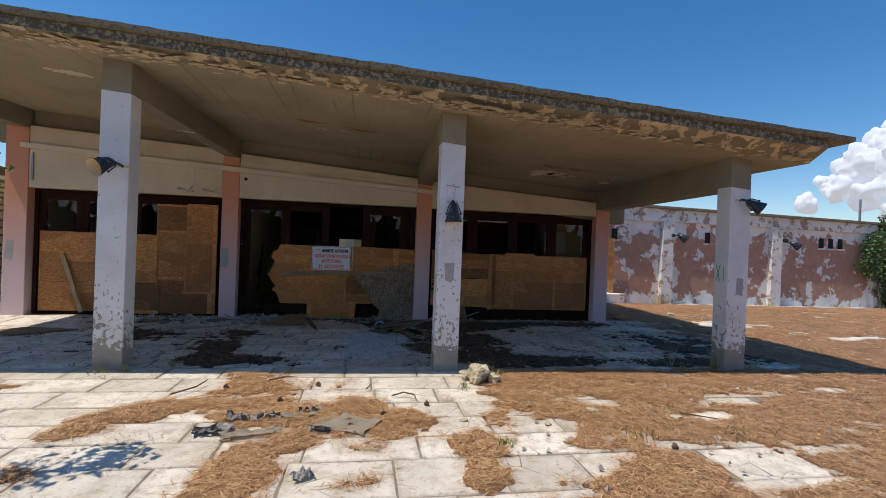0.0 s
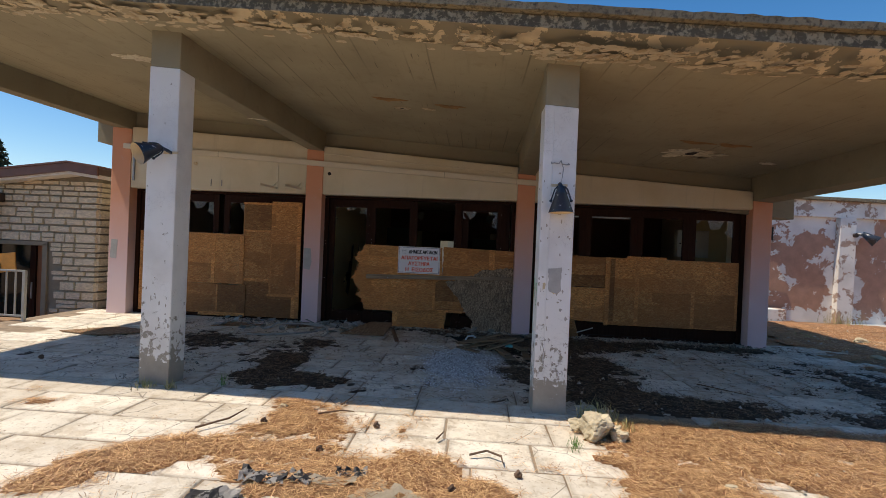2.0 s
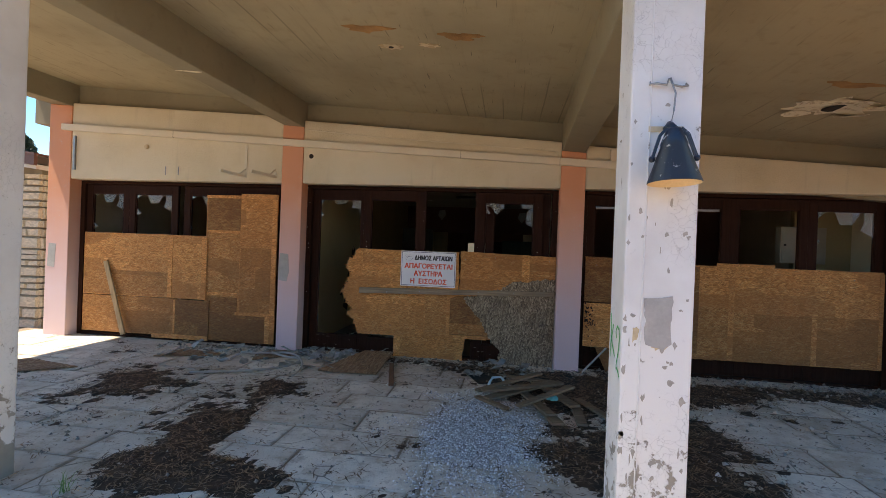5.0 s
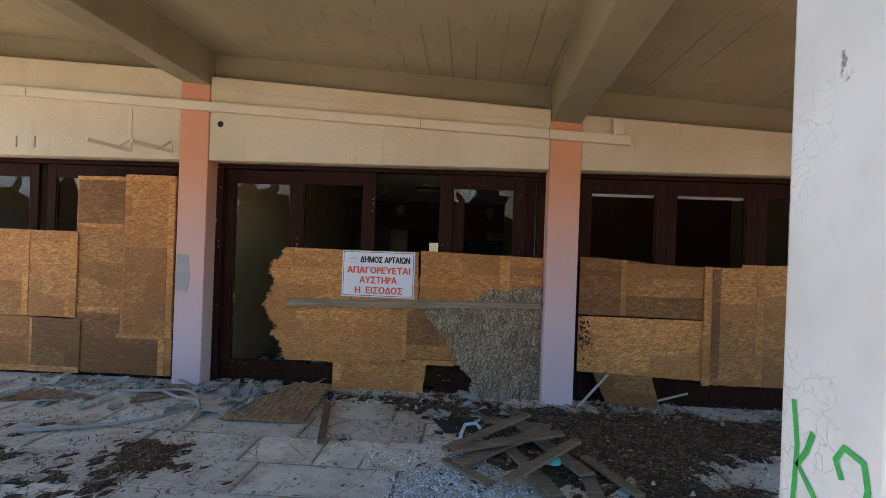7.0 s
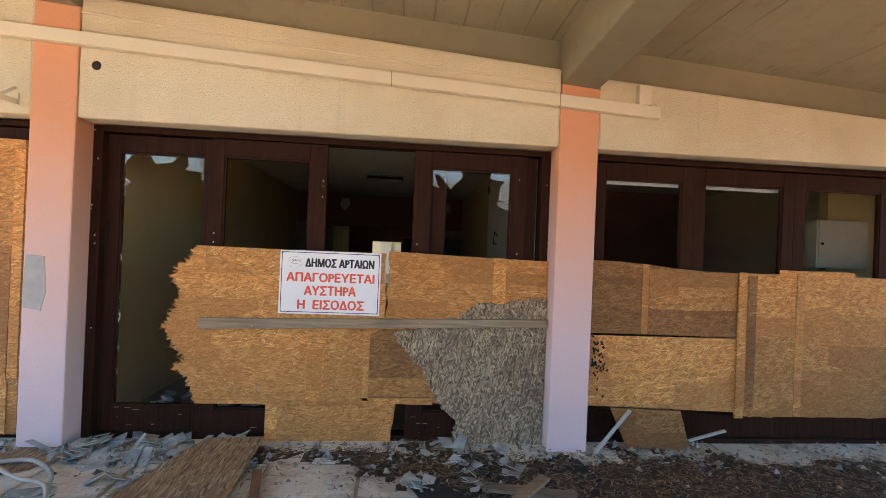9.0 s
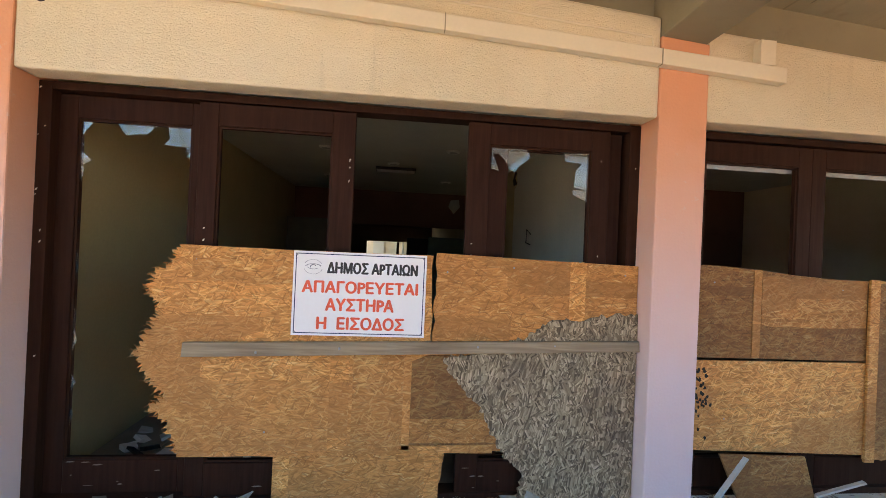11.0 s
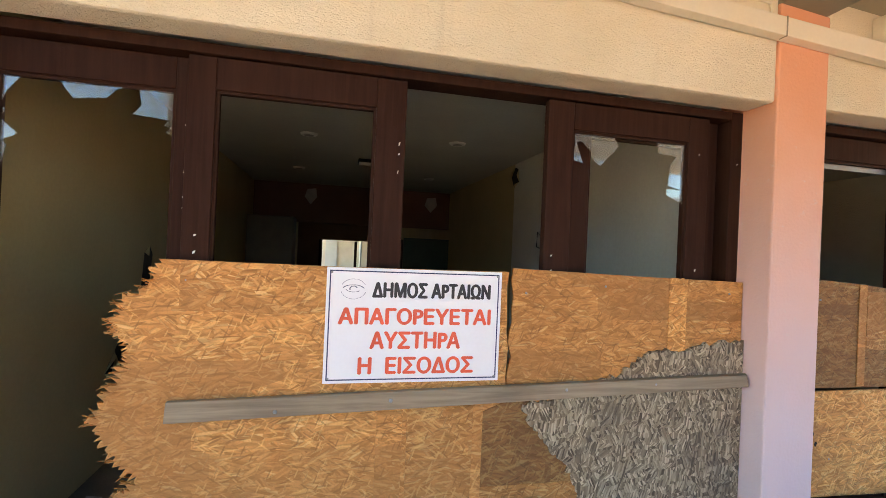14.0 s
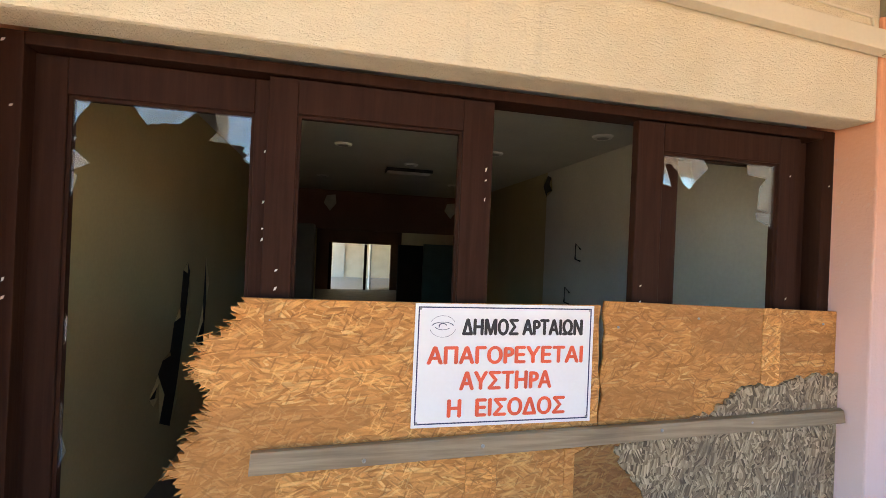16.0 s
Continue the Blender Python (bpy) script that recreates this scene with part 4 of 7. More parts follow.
bm = bmesh.new()
box(bm, -13.0, -9.35, YS + 0.03, YS + 0.3, -0.95, 2.35)
box(bm, -9.35, -8.12, YS + 0.03, YS + 0.3, 1.20, 2.40)
box(bm, -8.12, SH - 0.03, YS + 0.03, YS + 0.3, -0.95, 2.60)
box(bm, SH - 0.30, SH - 0.03, YS + 0.3, YS + 5, -0.95, 2.60)
part("wall", bm, M_MORTAR, stone_house)
bm = bmesh.new()
for a, b in ((-13.0, -7.42), (-7.42, -6.80)):
    sloped(bm, a, b, YS - 0.35, YS + 5, lambda x: stone_roof(x) - 0.03, stone_roof)
part("roof", bm, M_ROOFMETAL, stone_house)
bm = bmesh.new()
for a, b in ((-13.0, -7.42), (-7.42, -6.82)):
    sloped(bm, a, b, YS - 0.33, YS - 0.28, lambda x: stone_roof(x) - 0.19, lambda x: stone_roof(x) - 0.031)
part("fascia_board", bm, M_ROOFMETAL, stone_house)
bm = bmesh.new()
for a, b in ((-13.0, -7.42), (-7.42, -6.84)):
    sloped(bm, a, b, YS - 0.279, YS + 0.35, lambda x: stone_roof(x) - 0.24, lambda x: stone_roof(x) - 0.17)
part("eave", bm, M_WHITE, stone_house, "pale plastered soffit of the eave")
# door opening: rendered surround, timber frame, dark glass
for a in ((-8.16, -8.06, -0.95, 1.20), (-9.40, -8.06, 1.16, 1.24)):
    bm = bmesh.new()
    box(bm, a[0], a[1], YS - 0.015, YS + 0.3, a[2], a[3])
    part("surround", bm, M_MORTAR, stone_house, bevel=0.006)
bm = bmesh.new()
box(bm, -8.42, -8.17, YS + 0.16, YS + 0.22, -0.95, 1.16)
part("door", bm, wood("orange_brown_door", (0.20, 0.075, 0.03), (0.36, 0.15, 0.06), "z"), stone_house, "orange brown timber door edge", 0.004)
bm = bmesh.new()
box(bm, -9.35, -8.42, YS + 0.17, YS + 0.19, -0.95, 1.16)
part("door_glass", bm, plain("dark_door_glass", (0.012, 0.018, 0.017), 0.08, 0.2), stone_house, "dark glazed door")
for x in (-8.55, -9.36):
    bm = bmesh.new()
    box(bm, x, x + 0.12, YS + 0.13, YS + 0.17, -0.95, 1.16)
    part("door_frame", bm, M_BROWN, stone_house, bevel=0.004)
bm = bmesh.new()
box(bm, -8.47, -8.45, YS + 0.08, YS + 0.10, 0.10, 0.42)
part("door_handle", bm, M_METAL, stone_house, "pale metal pull handle", 0.004)

# stove pipe with its flange
pipe = thing("stove_pipe", (-9.2, YS - 0.2, 0.7), "rusty dark brown stove pipe with an orange flange plate", "pipe")
M_PIPE = plain("dark_rusty_metal", (0.045, 0.028, 0.02), 0.6, 0.4)
bm = bmesh.new()
arc = [(-9.22 + 0.26 * (1 - math.cos(a)), YS - 0.22, 0.98 - 0.26 * math.sin(a)) for a in [radians(9 * i) for i in range(11)]]
tube(bm, [(-9.16, YS - 0.22, 2.05), (-9.20, YS - 0.22, 1.5)] + arc + [(-8.78, YS - 0.20, 0.73)], 0.085, 12)
part("tube", bm, M_PIPE, pipe, smooth=True)
bm = bmesh.new()
box(bm, -9.36, -8.96, YS - 0.34, YS - 0.02, 1.98, 2.16)
part("hood", bm, M_PIPE, pipe, bevel=0.02)
bm = bmesh.new()
slab(bm, [(-8.88, 0.60), (-8.46, 0.66), (-8.50, 1.02), (-8.80, 0.98)], YS - 0.24, YS - 0.22)
part("flange", bm, plain("orange_plate", (0.60, 0.27, 0.05), 0.6, 0.2), pipe, "orange painted square plate", 0.003)

# low railing at the terrace edge
rail = thing("railing", (-7.4, 8.4, 0), "grey metal railing with thin upright bars", "railing")
M_RAIL = plain("grey_rail_paint", (0.36, 0.36, 0.34), 0.5, 0.2, 8, 60, 0.1, 0.3)
for z in (0.80, 0.08):
    bm = bmesh.new()
    bar(bm, (-11.5, 8.35, z), (-6.86, 8.35, z), 0.04, 0.03)
    part("rail", bm, M_RAIL, rail, bevel=0.004)
for i in range(30):
    x = -6.88 - i * 0.155
    bm = bmesh.new()
    w = 0.045 if i % 10 == 0 else 0.02
    box(bm, x - w / 2, x + w / 2, 8.35 - w / 2, 8.35 + w / 2, -0.04 if i % 10 == 0 else 0.08, 0.80)
    part("post" if i % 10 == 0 else "bar", bm, M_RAIL, rail)

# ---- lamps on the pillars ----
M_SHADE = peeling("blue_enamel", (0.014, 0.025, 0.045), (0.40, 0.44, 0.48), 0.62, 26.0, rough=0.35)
M_INNER = plain("cream_enamel", (0.66, 0.52, 0.32), 0.5, 0.15)


def horn_lamp(at, way, label, size, reach=(0, -0.10, 0)):
    """A conical enamel shade with a capped neck on a bent arm; `at` is the fixing on the pillar."""
    at, d = Vector(at), Vector(way).normalized()
    lamp = thing("wall_lamp", at, label, "lamp", "pillar lamps")
    neck = at + Vector(reach) + d * 0.02
    u = d.cross(Vector((0.1, 1, 0.2))).normalized()
    v = d.cross(u)
    def ring(bm, s, r, n=20):
        return [bm.verts.new(neck + d * s * size + (u * math.cos(2 * math.pi * j / n) + v * math.sin(2 * math.pi * j / n)) * r * size) for j in range(n)]
    def lathe(prof, name, m, lab=""):
        bm = bmesh.new()
        rr = [ring(bm, s, r) for s, r in prof]
        for a, b in zip(rr, rr[1:]):
            for j in range(20):
                bm.faces.new((a[j], a[(j + 1) % 20], b[(j + 1) % 20], b[j]))
        part(name, bm, m, lamp, lab, smooth=True)
    lathe([(0.0, 0.001), (0.0, 0.030), (0.008, 0.035), (0.03, 0.043), (0.075, 0.060), (0.08, 0.057), (0.25, 0.118), (0.255, 0.116)], "shade", M_SHADE, "dark blue enamel shade with chipped paint")
    lathe([(0.255, 0.116), (0.07, 0.052), (0.062, 0.001)], "reflector", M_INNER, "cream inside of the shade")
    bm = bmesh.new()
    tube(bm, [at, at + Vector((0, -0.05, 0.01)), neck], 0.016, 8)
    part("arm", bm, M_SHADE, lamp, smooth=True)
    for s in (-1, 1):
        bm = bmesh.new()
        p0, p1 = neck + u * 0.03 * s * size, neck + (d * 0.14 + u * 0.095 * s) * size
        bar(bm, p0, p0 + (u * 0.03 * s + d * 0.03) * size, 0.012, 0.02, v)
        bar(bm, p0 + (u * 0.03 * s + d * 0.03) * size, p1, 0.012, 0.02, v)
        part("bracket", bm, M_SHADE, lamp)
        bm = bmesh.new()
        bmesh.ops.create_uvsphere(bm, u_segments=10, v_segments=6, radius=0.014, matrix=Matrix.Translation(p1))
        part("bolt", bm, M_SHADE, lamp)
    bm = bmesh.new()
    box(bm, at.x - 0.075, at.x + 0.075, at.y - 0.006, at.y - 0.001, at.z - 0.012, at.z + 0.014)
    part("back_plate", bm, M_INNER, lamp, "cream fixing strip", 0.002)
    return lamp


horn_lamp((-2.73, PA, 2.285), (-0.46, -0.78, -0.42), "dark blue conical lamp turned sideways on a pillar", 0.90, (-0.06, -0.03, 0.05))
horn_lamp((1.016, PB, 2.078), (0.03, -0.03, -1), "dark blue conical lamp hanging downwards on a pillar", 0.92)
horn_lamp((4.93, PC, 2.30), (0.72, -0.42, -0.56), "dark blue conical lamp turned to the side on a pillar", 0.80)

# wire hook over the hanging lamp
hook = thing("wire_hook", (1.02, PB, 2.27), "twisted grey wire fixed across a pillar", "wire")
bm = bmesh.new()
tube(bm, [(0.942, PB - .001, 2.290), (0.936, PB - .012, 2.276), (0.965, PB - .015, 2.280), (1.005, PB - .02, 2.272), (1.014, PB - .022, 2.296), (1.023, PB - .01, 2.305), (1.031, PB - .02, 2.272), (1.07, PB - .015, 2.265), (1.098, PB - .012, 2.270), (1.092, PB - .001, 2.282)], 0.005, 6)
part("twist", bm, M_METAL, hook, smooth=True)
bm = bmesh.new()
tube(bm, [(1.02, PB - .02, 2.30), (1.045, PB - .018, 2.235), (1.04, PB - .02, 2.16), (1.02, PB - .05, 2.09)], 0.004, 6)
part("strand", bm, M_METAL, hook, smooth=True)
bm = bmesh.new()
tube(bm, [(0.945, PB - .002, 2.76), (0.947, PB - .003, 2.1), (0.942, PB - .003, 1.2), (0.940, PB - .003, 0.4)], 0.0035, 6)
single("cable", bm, M_PILLAR, "thin painted-over cable running down a pillar", "cable")

# grey filler patch on the middle pillar, and on other posts
def patch(label, pts, y, material, name="filler_patch"):
    bm = bmesh.new()
    slab(bm, pts, y - 0.0035, y + 0.001)
    return single(name, bm, material, label, "patch")


M_FILLER = plain("grey_filler", (0.42, 0.41, 0.385), 0.9, 0.16, 9, 70, 0.35)
M_YELLOWED = plain("yellowed_render", (0.62, 0.50, 0.31), 0.9, 0.25, 14, 60, 0.4)
r2 = random.Random(5)
patch("rough grey filler patch on a white pillar", [(0.965, 1.115), (1.0, 1.105), (1.041, 1.098), (1.075, 1.124)] + ragged((1.075, 1.124), (1.071, 1.335), 7, 0.007, r2) + [(1.071, 1.337), (1.02, 1.327), (0.953, 1.322)] + ragged((0.953, 1.322), (0.965, 1.115), 8, 0.006, r2), PB, M_FILLER)
patch("yellowed render under a filler patch", ragged((0.985, 1.115), (1.006, 1.09), 5, 0.006, r2) + [(1.006, 1.09)] + ragged((1.006, 1.09), (1.052, 1.10), 6, 0.006, r2) + [(1.06, 1.11), (1.07, 1.14), (1.045, 1.13), (1.0, 1.125)], PB + 0.0025, M_YELLOWED)
patch("yellowed flake of render on a white pillar", ragged((0.900, 1.12), (0.932, 1.14), 5, 0.006, r2) + ragged((0.932, 1.14), (0.928, 1.20), 6, 0.006, r2) + ragged((0.928, 1.20), (0.898, 1.17), 5, 0.006, r2), PB + 0.0012, M_YELLOWED)
patch("grey filler patch on a faded post", [(-2.770, 0.98), (-2.65, 0.96), (-2.62, 1.1), (-2.64, 1.34), (-2.76, 1.35), (-2.772, 1.15)], 9.52, M_FILLER)
patch("grey filler patch on a faded post", [(-6.42, 1.02), (-6.30, 1.0), (-6.28, 1.35), (-6.4, 1.36)], 9.52, M_FILLER)
patch("grey filler patch on a white pillar", [(4.92, 1.02), (4.96, 1.03), (5.02, 1.01), (5.025, 1.15), (5.03, 1.25), (4.98, 1.255), (4.93, 1.26)], PC, M_FILLER)

# green sprayed scrawls
M_SPRAY = plain("green_spray_paint", (0.05, 0.42, 0.10), 0.6, 0.15)


def stroke(bm, pts, w, place):
    ring = []
    for i, p in enumerate(pts):
        q = pts[min(i + 1, len(pts) - 1)]
        o = pts[max(i - 1, 0)]
        dx, dz = q[0] - o[0], q[1] - o[1]
        L = math.hypot(dx, dz) or 1
        nx, nz = -dz / L * w / 2, dx / L * w / 2
        ring.append((bm.verts.new(place(p[0] + nx, p[1] + nz)), bm.verts.new(place(p[0] - nx, p[1] - nz))))
    for a, b in zip(ring, ring[1:]):
        bm.faces.new((a[0], a[1], b[1], b[0]))


graf = thing("graffiti", (0.86, 5.8, 0.9), "green sprayed letters K and a hooked stroke", "graffiti")
side = lambda a, b: (0.860, a, b)
for pts in ([(5.848, 1.222), (5.840, 1.17), (5.835, 1.135), (5.839, 1.07), (5.843, 1.011)], [(5.795, 1.176), (5.81, 1.135), (5.832, 1.10), (5.80, 1.07), (5.752, 1.027)], [(5.726, 1.121), (5.741, 1.15), (5.723, 1.178), (5.683, 1.169), (5.673, 1.127), (5.686, 1.062), (5.713, 1.01), (5.717, 0.988), (5.681, 0.978), (5.658, 0.955)]):
    bm = bmesh.new()
    stroke(bm, pts, 0.013, side)
    part("stroke", bm, M_SPRAY, graf)
graf = thing("graffiti", (4.79, 5.66, 1.3), "small dark green sprayed marks", "graffiti")
side = lambda a, b: (4.788, 5.77 - a, b)
for pts in ([(0.02, 1.42), (0.09, 1.20)], [(0.09, 1.42), (0.02, 1.20)], [(0.15, 1.40), (0.155, 1.20)]):
    bm = bmesh.new()
    stroke(bm, pts, 0.014, side)
    part("stroke", bm, M_SPRAY, graf)

# ---- brackets, hole and cable on the cream wall ----
for x in (-3.33, -2.89):
    br = thing("shelf_bracket", (x, 9.5, 2.42), "cream metal bracket fixed to the wall", "bracket", "brackets")
    bm = bmesh.new()
    box(bm, x, x + 0.035, 9.518, 9.529, 2.38, 2.83 if x < -3 else 2.46)
    part("upright", bm, M_TRUNK, br)
    bm = bmesh.new()
    bar(bm, (x + 0.017, 9.52, 2.40), (x - 0.13, 9.16, 2.42), 0.03, 0.035)
    part("arm", bm, M_TRUNK, br)
    bm = bmesh.new()
    bar(bm, (x + 0.017, 9.52, 2.50), (x - 0.02, 9.42, 2.41), 0.012, 0.02)
    part("gusset", bm, M_TRUNK, br)
# black disc on the wall, its colour standing for the hole's inner shade
bm = bmesh.new()
tube(bm, [(-2.36, 9.5275, 2.692), (-2.36, 9.5315, 2.692)], 0.032, 16)
single("wall_hole", bm, M_DARK, "round black hole drilled through the wall", "hole")
bm = bmesh.new()
tube(bm, [(-2.47, 9.525, 3.06), (-1.5, 9.526, 2.965), (0.0, 9.525, 2.86), (0.93, 9.525, 2.79), (0.95, 9.525, 2.70)], 0.006, 6)
single("cable", bm, M_TRUNK, "thin cream cable pinned along the wall", "cable")
for x in (-4.55, -4.35):
    bm = bmesh.new()
    box(bm, x, x + 0.012, 9.522, 9.529, 2.40, 2.52)
    single("wall_fixing", bm, M_METAL, "small grey metal strip screwed to the wall", "fixing")
bm = bmesh.new()
bmesh.ops.create_cone(bm, cap_ends=True, segments=14, radius1=0.035, radius2=0.028, depth=0.03, matrix=Matrix.Translation((-4.85, 9.515, 2.80)) @ Matrix.Rotation(radians(90), 4, "X"))
single("socket", bm, M_INNER, "small round cream socket on the wall", "socket", 0.004)
bm = bmesh.new()
box(bm, -6.03, -6.00, 9.50, 9.529, 2.45, 2.95)
single("wall_fixing", bm, M_METAL, "long grey metal strip screwed to the wall", "fixing", 0.003)

# ---- broken lamp holes and spalls under the slab ----
M_SPALL = peeling("bare_spall", (0.68, 0.58, 0.40), (0.50, 0.39, 0.24), 0.53, 12.0)
M_RUST = plain("orange_primer", (0.36, 0.20, 0.08), 0.9, 0.35)
M_PALESPALL = peeling("pale_spall", (0.84, 0.77, 0.60), (0.56, 0.47, 0.32), 0.56, 14.0)
r3 = random.Random(9)


def spall(cx, cy, rx, ry, label, hole=True, n=22, material=None):
    """A shallow flake of bare plaster under the soffit, with a rose hole in it."""
    sp = thing("soffit_spall", (cx, cy, soffit_z(cx)), label, "damage")
    bm = bmesh.new()
    pts = []
    for i in range(n):
        a = 2 * math.pi * i / n
        f = r3.uniform(0.55, 1.15)
        pts.append((cx + rx * f * math.cos(a), cy + ry * f * math.sin(a)))
    a = [bm.verts.new((x, y, soffit_z(x) - 0.006)) for x, y in pts]
    b = [bm.verts.new((x, y, soffit_z(x) + 0.01)) for x, y in pts]
    bm.faces.new(a)
    for i in range(n):
        bm.faces.new((a[i], b[i], b[(i + 1) % n], a[(i + 1) % n]))
    part("bare_plaster", bm, material or M_SPALL, sp)
    if hole:
        # the rose hole is a flat disc with its shade put into the colour
        bm = bmesh.new()
        bmesh.ops.create_circle(bm, cap_ends=True, segments=12, radius=min(rx, ry) * 0.4, matrix=Matrix.Translation((cx, cy, soffit_z(cx) - 0.009)))
        part("hole", bm, M_DARK, sp)


spall(-0.77, 7.56, 0.13, 0.06, "broken lamp hole in a painted soffit")
spall(-0.40, 7.49, 0.10, 0.05, "small spall in a painted soffit", False)
spall(3.39, 8.35, 0.42, 0.28, "large peeled ring round a missing lamp", True, 26, M_PALESPALL)
for dx, dy, rx, ry in ((-0.22, 0.20, 0.16, 0.07), (0.25, 0.16, 0.18, 0.08), (-0.30, -0.12, 0.14, 0.06), (0.28, -0.14, 0.15, 0.06), (0.05, -0.24, 0.2, 0.05)):
    bm = bmesh.new()
    ring = [bm.verts.new((3.39 + dx + rx * math.cos(q * 0.571) * r3.uniform(.6, 1.1), 8.35 + dy + ry * math.sin(q * 0.571) * r3.uniform(.6, 1.1), soffit_z(3.39 + dx) - 0.008 - 0.03 * max(0, math.cos(q * 0.571 + dx * 9)))) for q in range(11)]
    bm.faces.new(ring)
    single("hanging_flake", bm, M_PALESPALL, "curled cream flake of paint hanging from a soffit", "paint flake")
spall(4.54, 8.50, 0.13, 0.08, "small spall in a painted soffit", False, 22, M_PALESPALL)
spall(-3.75, 6.6, 0.30, 0.12, "peeled flakes on a painted soffit", False, 22, M_PALESPALL)
for x, y in ((-0.92, 7.2), (-0.12, 7.25), (3.15, 7.75), (3.6, 7.7)):
    for kk in range(3):
        spall(x + (kk - 1) * 0.09, y + 0.05 * (kk % 2), 0.11 + 0.03 * kk, 0.035 + 0.03 * (kk % 2), "faded orange paint mark on a soffit", False, 13, M_RUST)

# hanging flakes of paint along the slab's edge
fl = []
for i in range(420):
    x = r3.uniform(XL + 0.2, XR - 0.2) if i % 2 else min(XR - 0.2, max(XL + 0.2, r3.gauss(r3.choice((-4.6, -2.6, 0.9, 1.3, 2.6)), 0.45)))
    f = r3.random() ** 1.5
    y = front_y(x) + 0.04 + 0.34 * f
    z = min(soffit_z(x), top_z(x) - 0.17 + (soffit_z(x) - top_z(x) + 0.17) * (y - front_y(x)) / 0.26) if y < front_y(x) + 0.26 else soffit_z(x)
    fl.append((x, y, z, r3.uniform(0.02, 0.10), r3.uniform(0.02, 0.06), r3.uniform(0.0, 0.004)))
bm = bmesh.new()
for x, y, z, a, b, drop in fl:
    n = 7
    ring = [bm.verts.new((x + a * math.cos(k * 6.283 / n) * r3.uniform(0.6, 1.1), y + b * math.sin(k * 6.283 / n) * r3.uniform(0.6, 1.1), z - 0.005 - drop * max(0, math.cos(k * 6.283 / n + x)))) for k in range(n)]
    bm.faces.new(ring)
tagged(mesh_object("paint_flakes", bm, M_SPALL), "peeling flakes of paint along the slab edge", "paint flakes", kind="stuff")

# white chips and nail heads on the dark door frames
r9 = random.Random(51)
M_CHIPGREY = plain("bare_render", (0.40, 0.375, 0.33), 0.9, 0.2, 20)
for kx in range(34):
    x = r9.choice((-2.47, -2.44, -1.60, -0.80, -0.06, 0.74, 0.96, -1.66))
    z = r9.uniform(0.5, 2.28)
    y = 9.708 if x in (-2.47, -2.44, 0.96) else (9.773 if x == -1.66 else 9.723)
    s, h = r9.uniform(0.003, 0.008), r9.uniform(0.004, 0.016)
    bm = bmesh.new()
    slab(bm, [(x, z), (x + s, z + h * 0.2), (x + s * 1.6, z + h), (x + s * 0.3, z + h * 0.8)], y, y + 0.004)
    part("paint_chip", bm, M_WHITE, d2, "white chip in the brown paint")

M_WORN = plain("worn_primer", (0.20, 0.17, 0.15), 0.9, 0.2)
# worn paint along the lower rails
for kx in range(14):
    x = r9.choice((r9.uniform(-2.3, -1.7), r9.uniform(-1.6, -1.2), r9.uniform(-0.08, 0.2)))
    z = r9.uniform(0.05, 0.21)
    y = 9.7735 if x < -1.65 else 9.7235
    s, h = r9.uniform(0.01, 0.06), r9.uniform(0.002, 0.007)
    bm = bmesh.new()
    slab(bm, [(x, z), (x + s * 0.4, z - h * 0.3), (x + s, z + h * 0.3), (x + s * 0.7, z + h), (x + s * 0.2, z + h * 0.8)], y, y + 0.003)
    part("paint_chip", bm, M_WORN, d2, "worn paint on a lower door rail")
# nails in the boards
for x, z in ((-1.6, 1.38), (-1.2, 0.42), (-0.5, 0.40), (0.2, 1.40), (0.9, 1.38), (-0.2, 1.36), (1.5, 1.36), (2.4, 1.34), (1.6, 0.5), (2.7, 1.3), (4.5, 1.3), (3.6, 0.4), (-3.7, 2.0), (-3.1, 2.05)):
    bm = bmesh.new()
    bmesh.ops.create_uvsphere(bm, u_segments=8, v_segments=4, radius=0.006, matrix=Matrix.Translation((x, 9.662 if -3 < x < 1.2 else 9.674 if 1.2 < x < 2.6 else 9.667, z)))
    single("nail", bm, M_METAL, "small grey nail head in a strand board", "nail", group="nails in the boards")
# rotten stain on the lower right board
for kx in range(46):
    x, z = 1.375 + abs(r9.gauss(0, 0.06)), 0.64 + r9.gauss(0, 0.10)
    bm = bmesh.new()
    slab(bm, [(x + 0.012 * math.cos(q) * r9.uniform(.4, 1.2), z + 0.016 * math.sin(q) * r9.uniform(.4, 1)) for q in (0, 0.9, 1.8, 2.7, 3.6, 4.5, 5.4)], 9.6695, 9.674)
    single("rot_stain", bm, M_DARK, "black rotten spot on a strand board", "stain", group="rot stains")

